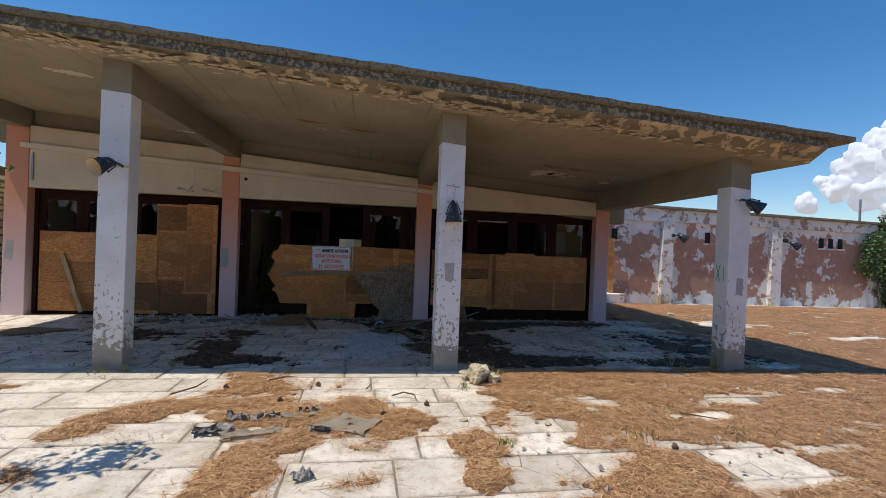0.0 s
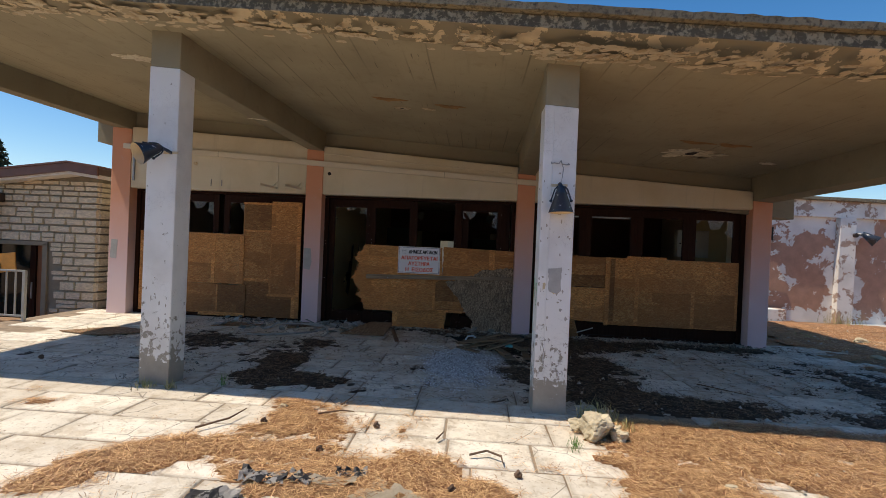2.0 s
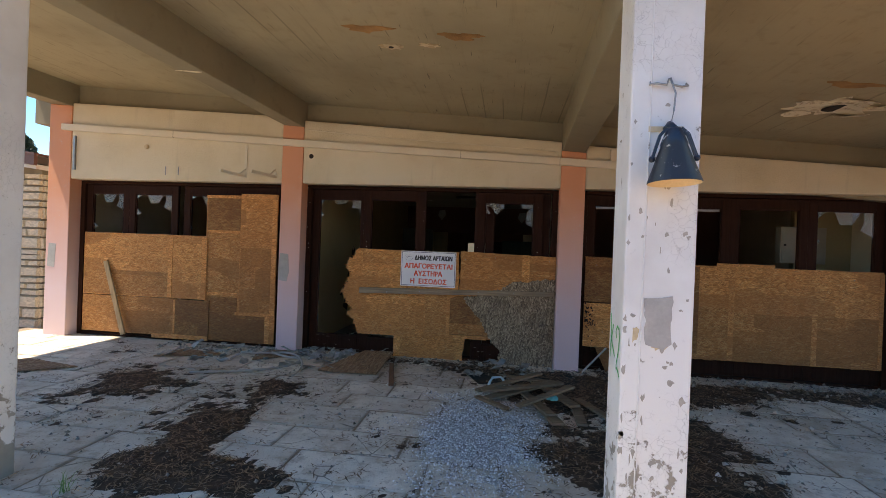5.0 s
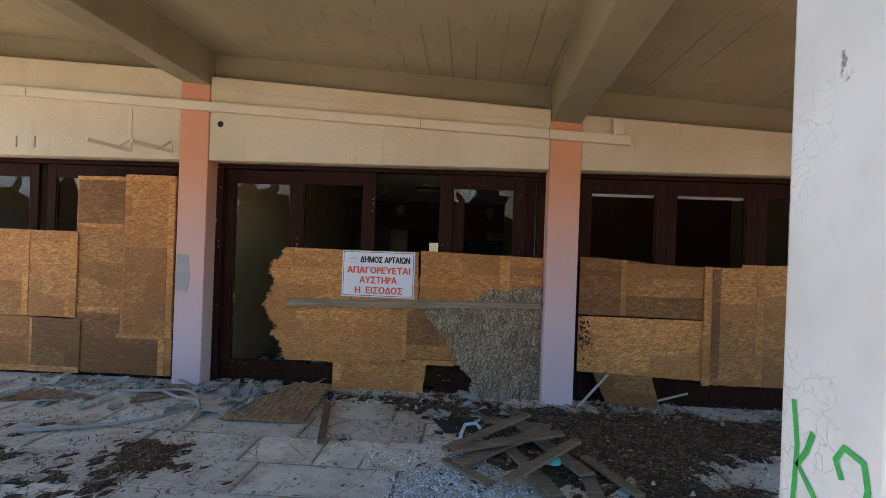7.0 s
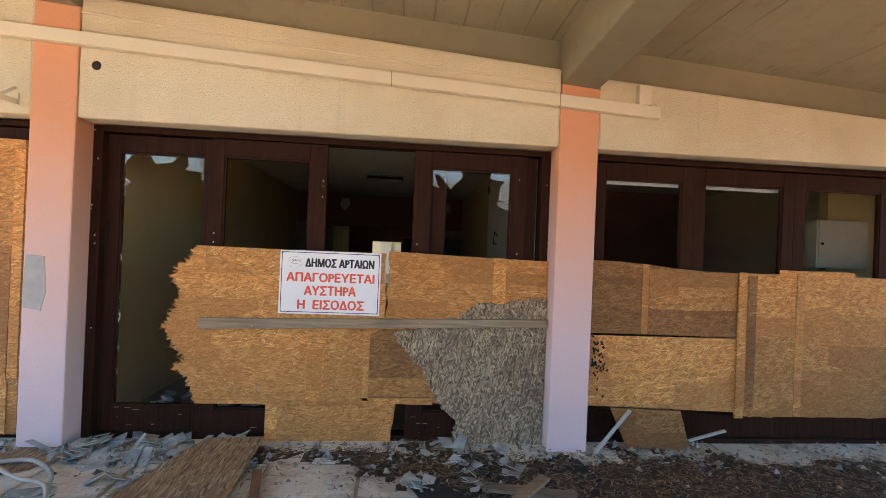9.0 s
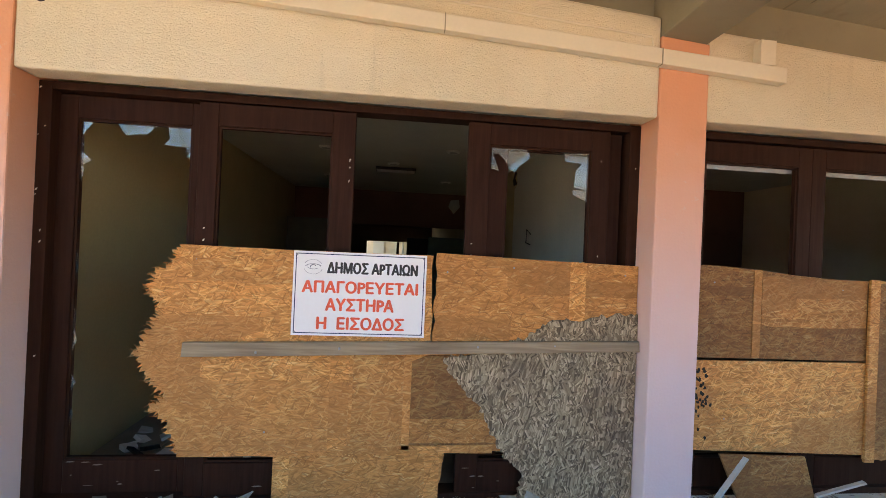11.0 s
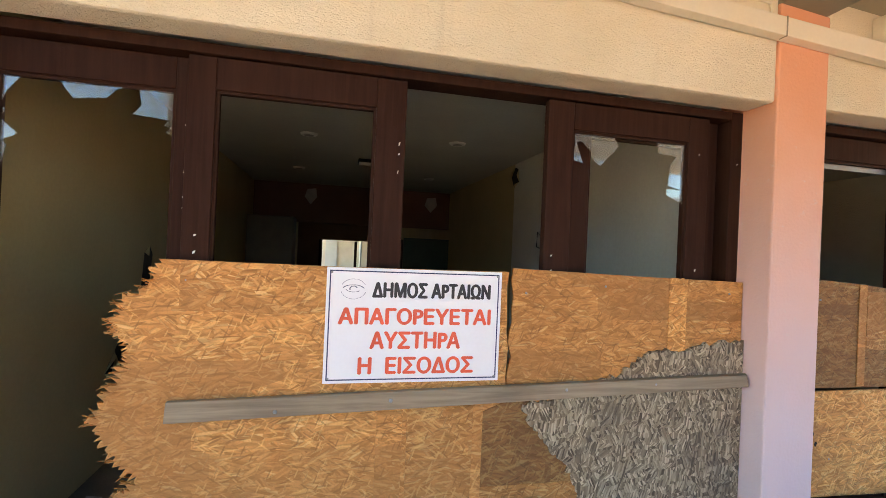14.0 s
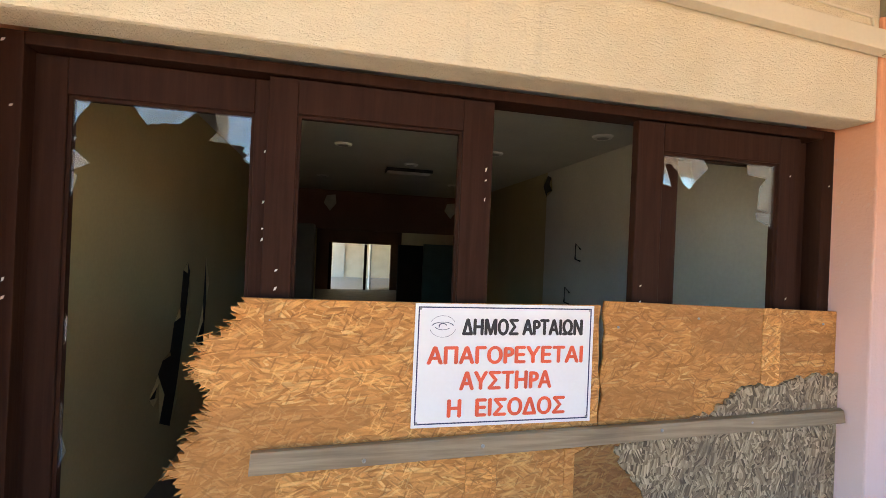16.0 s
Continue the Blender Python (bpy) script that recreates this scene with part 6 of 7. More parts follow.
M_HOSE = plain("dirty_white_plastic", (0.34, 0.32, 0.28), 0.5, 0.25)
bm = bmesh.new()
ctrl = [(-3.08, 9.185, .03), (-2.76, 9.217, .035), (-2.49, 9.244, .05), (-2.258, 9.094, .06), (-2.149, 8.947, .05), (-2.171, 8.847, .03), (-2.288, 8.618, .025), (-2.565, 8.423, .02), (-3.1, 8.2, .02)]
tube(bm, rounded(ctrl), 0.014, 8)
hose = thing("hose", (-2.4, 9.0, 0), "dirty white plastic hose curled on the floor", "hose")
part("run", bm, M_HOSE, hose, smooth=True)
bm = bmesh.new()
tube(bm, rounded([(-2.636, 9.171, .06), (-2.365, 8.978, .07), (-2.13, 8.875, .08), (-2.033, 8.745, .05), (-1.977, 8.542, .03), (-1.96, 8.328, .025)]), 0.013, 8)
part("loop", bm, M_HOSE, hose, smooth=True)
for a, b in (((1.33, 9.45, 0.02), (1.62, 9.50, 0.33)), ((2.1, 9.5, 0.1), (2.36, 9.45, 0.2))):
    bm = bmesh.new()
    bar(bm, a, b, 0.03, 0.012)
    single("metal_strip", bm, M_FILLER, "bent grey metal strip leaning at a doorway", "strip")
# litter: a mask and a teal scrap
M_SCRAP = plain("pale_blue_cloth", (0.45, 0.60, 0.66), 0.9, 0.1)
bm = bmesh.new()
tube(bm, [(0.20, 8.36, 0.05), (0.21, 8.45, 0.09), (0.238, 8.611, 0.10), (0.327, 8.66, 0.10), (0.36, 8.60, 0.08)], 0.014, 6)
single("cloth_scrap", bm, M_SCRAP, "crumpled pale blue cloth strip", "scrap", smooth=True)
bm = bmesh.new()
bmesh.ops.create_icosphere(bm, subdivisions=2, radius=0.06, matrix=Matrix.Translation((0.83, 8.06, 0.10)))
for v in bm.verts:
    v.co.z = 0.09 + (v.co.z - 0.09) * 0.35 + 0.02 * noise.noise(v.co * 12)
single("plastic_scrap", bm, plain("teal_plastic", (0.10, 0.45, 0.45), 0.5, 0.1), "crumpled teal plastic scrap on laths", "scrap")

# torn roofing felt and cardboard on the sunny paving
M_FELT = peeling("torn_felt", (0.05, 0.05, 0.055), (0.46, 0.44, 0.41), 0.50, 7.0, rough=0.6)
M_CARD = plain("torn_cardboard", (0.50, 0.43, 0.32), 0.9, 0.2)


def crumple(label, cx, cy, rx, ry, h, material, seed, rot=0.0, name="felt_scrap", n=12):
    rnd = random.Random(seed)
    bm = bmesh.new()
    rows = []
    c, s = math.cos(rot), math.sin(rot)
    for i in range(n + 1):
        row = []
        for j in range(7):
            u, v = i / n * 2 - 1, j / 6 * 2 - 1
            e = 1 - 0.35 * abs(noise.noise((u * 3 + seed, v * 2, 1)))
            x, y = u * rx * e, v * ry * e
            z = 0.022 + h * 0.55 * abs(noise.noise((u * 1.6 + seed, v * 1.2, 5))) * 2
            row.append(bm.verts.new((cx + x * c - y * s, cy + x * s + y * c, z)))
        rows.append(row)
    for a, b in zip(rows, rows[1:]):
        for j in range(6):
            if rnd.random() > 0.06:
                bm.faces.new((a[j], a[j + 1], b[j + 1], b[j]))
    bmesh.ops.solidify(bm, geom=bm.faces[:], thickness=0.004)
    single(name, bm, material, label, "scrap", group="torn scraps on the paving")


crumple("torn piece of black and white roofing felt", -1.13, 3.87, 0.15, 0.08, 0.07, M_FELT, 3, 0.2)
crumple("torn black roofing felt", -0.96, 4.12, 0.15, 0.08, 0.07, M_FELT, 7, 0.1)
crumple("torn piece of white and black roofing felt", -0.73, 4.14, 0.11, 0.06, 0.06, M_FELT, 13, -0.3)
crumple("torn black roofing felt", -0.44, 4.24, 0.10, 0.05, 0.06, M_FELT, 17, 0.2)
crumple("torn piece of black and white roofing felt", -0.31, 3.83, 0.10, 0.06, 0.05, M_FELT, 23, 0.0)
crumple("long torn strip of cardboard", -0.83, 3.78, 0.24, 0.05, 0.04, M_CARD, 29, 0.25)
crumple("torn sheet of brown cardboard", -0.12, 3.95, 0.26, 0.17, 0.03, M_CARD, 31, -0.5)
crumple("strip of brown cardboard", -0.58, 4.12, 0.20, 0.05, 0.05, M_CARD, 37, 0.1)
crumple("small black scrap of felt on a slab", -0.357, 3.07, 0.07, 0.05, 0.06, M_FELT, 41, 0.4)
# sticks
M_STICK = plain("dark_twig", (0.13, 0.08, 0.05), 0.9, 0.3)
for a in (((0.30, 4.62, .03), (0.42, 4.66, .05), (0.52, 4.60, .045), (0.53, 4.52, .03)), ((-1.78, 4.75, .03), (-1.62, 4.95, .04), (-1.58, 5.15, .05)), ((0.05, 4.85, .03), (0.1, 4.95, .05)), ((-0.98, 5.2, .03), (-0.8, 5.25, .05), (-0.7, 5.3, .03)), ((-0.85, 5.45, .03), (-0.8, 5.65, .04)), ((3.0, 4.0, .03), (3.15, 3.7, .08)), ((2.9, 6.9, .02), (3.3, 6.5, .03))):
    bm = bmesh.new()
    tube(bm, a, [0.008] * (len(a) - 1) + [0.004], 6)
    single("stick", bm, M_STICK, "dry broken twig lying on paving", "twig", group="twigs")
# pine cones as small scaly knots
for k, (x, y) in enumerate(((-4.6, 6.35), (-1.35, 4.98), (-0.75, 4.55), (0.62, 4.4), (-0.45, 5.05), (0.2, 4.15), (2.45, 3.3))):
    bm = bmesh.new()
    bmesh.ops.create_icosphere(bm, subdivisions=2, radius=0.024, matrix=Matrix.Translation((x, y, 0.025)))
    for i, v in enumerate(bm.verts):
        c = Vector((x, y, 0.025))
        v.co = c + (v.co - c) * (1.25 if i % 2 else 0.8)
    single("pine_cone", bm, M_STICK, "small dry pine cone on the ground", "pine cone", group="pine cones")

# ---- needles, soil, glass crumbs, weeds ----
HEAPS = ((-2.15, 3.92, 0.26, 0.22, 0.6), (-2.05, 4.25, 0.30, 0.22, 0.6), (-1.70, 4.50, 0.40, 0.18, 0.6), (-1.03, 4.90, 0.42, 0.55, 0.75), (-1.25, 5.50, 0.35, 0.18, 0.4), (-0.56, 4.12, 0.80, 0.26, 0.6), (-0.74, 3.15, 0.34, 0.34, 0.75), (-0.02, 4.48, 0.36, 0.20, 0.6), (-0.20, 4.99, 0.13, 0.20, 0.5), (0.47, 4.11, 0.24, 0.20, 0.55), (0.86, 3.45, 0.28, 0.36, 0.7), (0.80, 2.90, 0.24, 0.20, 0.6), (-0.07, 2.95, 0.32, 0.10, 0.5), (-3.40, 5.10, 0.25, 0.12, 0.5), (-2.15, 3.27, 0.20, 0.18, 0.5), (-0.26, 3.72, 0.50, 0.18, 0.45), (2.1, 3.0, 0.35, 0.3, 0.35))
CLEAN = ((-1.50, 3.30, 0.42, 0.36, 0.6), (-0.32, 3.22, 0.20, 0.20, 0.55), (0.51, 3.31, 0.24, 0.30, 0.6), (0.20, 5.02, 0.50, 0.36, 0.35), (-1.52, 4.03, 0.24, 0.14, 0.5), (-2.70, 5.25, 0.90, 0.40, 0.4), (-3.2, 4.2, 0.7, 0.5, 0.3))
BARE = ((1.60, 3.73, 0.23, 0.17, 0.85), (1.45, 3.16, 0.41, 0.23, 1.00), (1.99, 3.24, 0.15, 0.12, 0.80), (2.93, 3.10, 0.36, 0.19, 0.90), (2.99, 2.81, 0.42, 0.16, 0.90), (4.02, 4.39, 0.52, 0.19, 0.70), (2.39, 4.39, 0.18, 0.13, 0.70), (5.45, 4.69, 0.28, 0.14, 0.70), (3.41, 3.98, 0.20, 0.09, 0.60), (2.48, 3.35, 0.19, 0.11, 0.50), (4.38, 3.55, 0.19, 0.10, 0.60), (6.9, 7.8, 0.6, 0.3, 0.6), (8.5, 9.5, 0.9, 0.3, 0.7), (10.0, 8.0, 0.7, 0.25, 0.6), (5.9, 5.9, 0.6, 0.15, 0.6))
SOIL = ((-2.0, 6.75, 0.28, 0.8, 0.8), (-1.55, 6.15, 0.5, 0.25, 0.7), (-3.3, 7.75, 0.55, 0.4, 0.8), (-1.9, 7.9, 0.4, 0.35, 0.5), (1.75, 7.2, 0.45, 1.1, 0.75), (2.1, 8.9, 0.8, 0.5, 0.9), (2.5, 6.1, 0.9, 0.35, 0.8), (0.95, 7.1, 0.35, 0.6, 0.7), (1.0, 8.6, 0.7, 0.6, 0.7), (4.2, 9.2, 1.2, 0.25, 0.8), (5.4, 7.0, 0.8, 1.2, 0.6), (4.3, 6.0, 0.6, 0.3, 0.6), (0.2, 9.2, 0.8, 0.2, 0.6), (-0.6, 9.45, 1.6, 0.10, 0.5))


def blob(lists, x, y):
    return sum(a * math.exp(-((x - cx) / rx) ** 2 - ((y - cy) / ry) ** 2) for cx, cy, rx, ry, a in lists)


def litter(x, y):
    """How deep the dry needles lie; none at or under zero."""
    n = 0.36 * noise.noise((x * 1.5, y * 2.0, 3.1)) + 0.30 * noise.noise((x * 3.6, y * 5.0, 7.7)) + 0.20 * noise.noise((x * 10, y * 12, 1.7)) + 0.12 * noise.noise((x * 25, y * 25, 4.7))
    f = -0.34 + n + blob(HEAPS, x, y)
    f += 0.56 * blend(x, 0.95, 1.7) * (1 - blend(y, 5.5, 5.8) * (1 - blend(x, 5.6, 6.4)))
    f -= blob(BARE, x, y) * blend(x, 0.3, 0.9) + blob(CLEAN, x, y)
    return f


def soil(x, y):
    n = 0.26 * noise.noise((x * 1.5, y * 1.5, 13.1)) + 0.32 * noise.noise((x * 4.5, y * 4.5, 17.7)) + 0.26 * noise.noise((x * 10, y * 10, 1.7)) + 0.2 * noise.noise((x * 24, y * 24, 5.7))
    return -0.36 + n + blob(SOIL, x, y) - 0.6 * blend(5.75, y - 0.1, y + 0.1)


def carpet(name, fn, x0, x1, y0, y1, step, height, material, label, category):
    """A thin uneven layer that lies only where fn is above zero."""
    nx, ny = int((x1 - x0) / step), int((y1 - y0) / step)
    val = {}
    for i in range(nx + 1):
        for j in range(ny + 1):
            val[i, j] = fn(x0 + i * step, y0 + j * step)
    ids, verts, faces = {}, [], []
    for i in range(nx):
        for j in range(ny):
            c = ((i, j), (i + 1, j), (i + 1, j + 1), (i, j + 1))
            if max(val[q] for q in c) <= 0:
                continue
            for q in c:
                if q not in ids:
                    ids[q] = len(verts)
                    x, y = x0 + q[0] * step, y0 + q[1] * step
                    d = val[q]
                    z = 0.003 + height * (min(1, d * 4) + 0.9 * noise.noise((x * 11, y * 11, 4)) * min(1, d * 5)) if d > 0 else -0.004
                    verts.append((x, y, max(z, 0.004) if d > 0 else z))
            faces.append([ids[q] for q in c])
    me = bpy.data.meshes.new(name)
    me.from_pydata(verts, [], faces)
    for p in me.polygons:
        p.use_smooth = True
    me.materials.append(material)
    return tagged(new(name, me), label, category, kind="stuff")


k = Nodes("needle_layer")
f1 = k.noise(1.0, 5, 0.7, k.scaled(160, 30, 30), 2.0)
f2 = k.noise(1.0, 5, 0.7, k.scaled(30, 160, 30, 0, 0, 30), 2.0)
bl = k.noise(2.4, 5)
mixed = k.math("ADD", k.math("MULTIPLY", f1, 0.5), k.math("MULTIPLY", f2, 0.5))
col = k.ramp(mixed, (0.38, (0.055, 0.025, 0.012)), (0.49, (0.37, 0.165, 0.07)), (0.60, (0.74, 0.45, 0.22)))
col = k.mix(k.step(bl, 0.48, 0.70), col, (0.23, 0.13, 0.07))
big = k.noise(0.55, 6, 0.65)
col = k.mix(k.math("MULTIPLY", k.step(big, 0.50, 0.64), 0.45), col, (0.30, 0.20, 0.11))
col = k.mix(k.math("MULTIPLY", k.step(k.noise(1.1, 6, 0.7), 0.58, 0.70), 0.5), col, (0.11, 0.10, 0.045))
M_NEEDLELAYER = k.done(col, 0.9, mixed, 1.0, 0.02)
M_DIRT = plain("dark_mulch", (0.058, 0.036, 0.021), 0.95, 0.7, 7, 60, 1.0)
carpet("pine_litter", litter, -6.5, 7.0, 1.9, 5.85, 0.035, 0.014, M_NEEDLELAYER, "reddish brown dry pine needles in drifts", "pine needles")
carpet("pine_litter_far", lambda x, y: litter(x, y) - 0.02, 5.5, 20.0, 1.9, 13.2, 0.10, 0.02, M_NEEDLELAYER, "reddish brown dry pine needles over far ground", "pine needles")
carpet("dirt", soil, -5.5, 7.0, 5.6, 9.7, 0.035, 0.014, M_DIRT, "dark soil and rotten leaves on the porch floor", "soil")

M_NEEDLE = leaf_material("dry_needles", (0.15, 0.042, 0.014), (0.88, 0.56, 0.27))
M_CHIP = leaf_material("dark_chips", (0.025, 0.013, 0.007), (0.32, 0.20, 0.105))
M_CRUMB = leaf_material("glass_crumbs", (0.22, 0.22, 0.21), (0.90, 0.90, 0.88))


def scatter(name, fn, x0, x1, y0, y1, n, length, width, material, label, category, seed, lift=0.014, density=0.0):
    """Thin straws lying at random where fn is above zero."""
    rng = np.random.RandomState(seed)
    verts, faces = [], []
    made = 0
    while made < n:
        x, y = rng.uniform(x0, x1), rng.uniform(y0, y1)
        d = fn(x, y)
        if d < density - (0.12 if name != "chips" else 0.34) * rng.rand() ** 2.2:
            continue
        a, L, w = rng.uniform(0, 6.283), length * rng.uniform(0.4, 1.3), width * rng.uniform(0.6, 1.3)
        dx, dy = math.cos(a) * L / 2, math.sin(a) * L / 2
        px, py = -math.sin(a) * w / 2, math.cos(a) * w / 2
        base = 0.006 + lift * min(1.2, max(0.1, d * 4))
        t0, t1, tm = base + rng.uniform(0, .012), base + rng.uniform(0, .012), base + rng.uniform(0.002, .018)
        bx, by = px * rng.uniform(-5, 5), py * rng.uniform(-5, 5)
        i = len(verts)
        verts += [(x - dx, y - dy, t0), (x + bx + px, y + by + py, tm), (x + bx - px, y + by - py, tm), (x + dx, y + dy, t1)]
        faces += [(i, i + 2, i + 1), (i + 1, i + 2, i + 3)]
        made += 1
    me = bpy.data.meshes.new(name)
    me.from_pydata(verts, [], faces)
    me.materials.append(material)
    return tagged(new(name, me), label, category, kind="stuff")


scatter("stray_needles", lambda x, y: litter(x, y) + 0.24, -6.5, 6.5, 2.2, 6.0, 16000, 0.11, 0.0036, M_NEEDLE, "stray dry pine needles strewn over bare slabs", "pine needles", 13, 0.004)
scatter("pine_needles", litter, -4.5, 6.5, 2.2, 5.8, 90000, 0.13, 0.0045, M_NEEDLE, "loose dry pine needles over the paving", "pine needles", 3)
scatter("pine_needles_far", litter, 5.5, 14.0, 3.5, 12.5, 20000, 0.20, 0.011, M_NEEDLE, "loose dry pine needles on far ground", "pine needles", 4, 0.02)
scatter("chips", soil, -5.0, 6.5, 5.7, 9.7, 26000, 0.075, 0.010, M_CHIP, "bark chips and dead leaves in dark soil", "chips", 5)


def crumb_spot(x, y):
    return 0.9 * math.exp(-((x - 0.17) / 0.45) ** 2 - ((y - 7.25) / 0.85) ** 2) - 0.45 + 0.25 * noise.noise((x * 4, y * 4, 2))


def crumbs(name, fn, x0, x1, y0, y1, n, s0, s1, material, label, category, seed, cut):
    rnd = random.Random(seed)
    bm_v, bm_f = [], []
    made = 0
    while made < n:
        x, y = rnd.uniform(x0, x1), rnd.uniform(y0, y1)
        if fn(x, y) < cut - rnd.random() ** 2 * 0.35:
            continue
        s = rnd.uniform(s0, s1)
        i = len(bm_v)
        a = rnd.uniform(0, 6.28)
        for q in range(3):
            bm_v.append((x + s * math.cos(a + q * 2.1 * rnd.uniform(.8, 1.2)), y + s * math.sin(a + q * 2.1), 0.012 + rnd.uniform(0, 0.008)))
        bm_v.append((x, y, 0.014 + s * rnd.uniform(0.4, 1.3)))
        bm_f += [(i, i + 1, i + 3), (i + 1, i + 2, i + 3), (i + 2, i, i + 3)]
        made += 1
    me = bpy.data.meshes.new(name)
    me.from_pydata(bm_v, [], bm_f)
    me.materials.append(material)
    return tagged(new(name, me), label, category, kind="stuff")


carpet("glass_dust", lambda x, y: crumb_spot(x, y) - 0.16 + 0.45 * noise.noise((x * 9, y * 9, 6)), -0.9, 1.3, 5.9, 8.4, 0.03, 0.004, plain("pale_glass_dust", (0.46, 0.44, 0.41), 0.9, 0.3, 9, 70, 0.6), "pale powder of smashed glass on the floor", "glass dust")
crumbs("glass_crumbs", crumb_spot, -0.9, 1.3, 5.8, 8.9, 12000, 0.003, 0.0115, M_CRUMB, "crumbs of smashed safety glass on the floor", "broken glass", 6, 0.0)
crumbs("gravel", lambda x, y: 0.1 + 0.2 * noise.noise((x * 2, y * 2, 9)), -4.5, 5.0, 5.8, 9.6, 1500, 0.005, 0.02, M_TILE, "small plaster and stone bits over the porch floor", "rubble", 7, 0.18)
crumbs("pebbles", lambda x, y: 0.1 + 0.3 * noise.noise((x * 1.3, y * 1.3, 19)), 1.2, 15.0, 2.6, 12.0, 900, 0.008, 0.035, leaf_material("pale_pebbles", (0.22, 0.18, 0.13), (0.62, 0.57, 0.48)), "pale pebbles scattered among dry needles", "pebbles", 17, 0.15)
crumbs("wall_rubble", lambda x, y: 0.3 - abs(y - 9.42) * 1.2 + 0.3 * noise.noise((x * 3, y * 3, 4)), -4.2, 5.0, 8.9, 9.68, 800, 0.006, 0.035, M_TILE, "plaster and glass rubble along the foot of the doors", "rubble", 8, 0.15)
M_DUSTY = glass("dusty_broken_glass", (0.75, 0.85, 0.82), 0.5)
for kx in range(170):
    bm = bmesh.new()
    x, y = (r6.uniform(-2.45, -1.25), r6.uniform(9.28, 9.66)) if kx < 80 else (r6.uniform(-4.3, -1.6), min(9.5, 8.75 + abs(r6.gauss(0.4, 0.3)))) if kx < 140 else (r6.uniform(-0.1, 0.8), r6.uniform(8.9, 9.6))
    shard_box(bm, (x, y, 0.02 + 0.04 * r6.random() * (y > 9.45)), r6.uniform(.03, .10), r6.uniform(.02, .06), 0.003, r6)
    ob = single("glass_piece", bm, M_DUSTY, "large piece of broken window glass on rubble", "broken glass", group="fallen glass")

M_GRASS = leaf_material("grass_blades", (0.22, 0.22, 0.06), (0.55, 0.45, 0.20))
M_WEED = leaf_material("green_weed", (0.05, 0.13, 0.02), (0.14, 0.26, 0.05))


def tuft(x, y, n, h, spread_r, material, label, seed):
    rnd = random.Random(seed)
    verts, faces = [], []
    for _ in range(n):
        a, rr = rnd.uniform(0, 6.28), spread_r * rnd.random()
        bx, by = x + rr * math.cos(a), y + rr * math.sin(a)
        b, lean, L = rnd.uniform(0, 6.28), rnd.uniform(0.1, 0.9), h * rnd.uniform(0.4, 1.2)
        tx, ty = bx + math.cos(b) * lean * L, by + math.sin(b) * lean * L
        w = 0.003
        i = len(verts)
        verts += [(bx - w * math.sin(b), by + w * math.cos(b), 0), (bx + w * math.sin(b), by - w * math.cos(b), 0), ((bx + tx) / 2 + w * .7 * math.sin(b), (by + ty) / 2, L * 0.62), ((bx + tx) / 2 - w * .7 * math.sin(b), (by + ty) / 2, L * 0.62), (tx, ty, L * (1 - 0.3 * lean))]
        faces += [(i, i + 1, i + 2, i + 3), (i + 3, i + 2, i + 4)]
    me = bpy.data.meshes.new("grass_tuft")
    me.from_pydata(verts, [], faces)
    me.materials.append(material)
    tagged(new("grass_tuft", me), label, "grass", "weeds")


for kx, (x, y, n, h, s, m) in enumerate(((1.42, 5.55, 130, 0.16, 0.20, M_GRASS), (1.62, 5.35, 60, 0.12, 0.15, M_GRASS), (1.1, 4.95, 50, 0.08, 0.12, M_WEED), (-2.85, 5.66, 90, 0.09, 0.14, M_GRASS), (-2.6, 5.66, 40, 0.10, 0.08, M_GRASS), (-2.18, 5.85, 14, 0.14, 0.03, M_WEED), (3.2, 3.55, 110, 0.06, 0.16, M_WEED), (3.55, 3.6, 50, 0.05, 0.15, M_GRASS), (1.12, 3.48, 60, 0.06, 0.10, M_WEED), (3.0, 4.15, 60, 0.05, 0.2, M_WEED), (5.3, 5.6, 60, 0.14, 0.15, M_GRASS), (4.75, 5.65, 40, 0.35, 0.08, M_GRASS), (4.2, 5.8, 14, 0.5, 0.03, M_GRASS), (-5.35, 7.9, 60, 0.06, 0.25, M_GRASS), (9.2, 13.2, 120, 0.35, 0.5, M_GRASS), (5.9, 5.4, 40, 0.1, 0.2, M_WEED), (7.4, 6.6, 70, 0.08, 0.3, M_WEED), (8.6, 8.4, 90, 0.1, 0.4, M_GRASS), (10.4, 9.6, 110, 0.1, 0.5, M_WEED), (11.5, 11.3, 120, 0.15, 0.6, M_GRASS), (12.5, 9.0, 90, 0.1, 0.5, M_GRASS), (14.0, 11.0, 120, 0.12, 0.6, M_WEED), (6.8, 10.8, 80, 0.12, 0.4, M_GRASS), (4.4, 3.4, 60, 0.06, 0.25, M_WEED), (2.3, 3.55, 50, 0.07, 0.15, M_WEED), (13.0, 13.2, 90, 0.25, 0.4, M_GRASS), (15.5, 13.1, 90, 0.2, 0.5, M_GRASS))):
    tuft(x, y, n, h, s, m, "tuft of grass growing through the paving" if m is M_GRASS else "low green weed growing through the paving", 60 + kx)

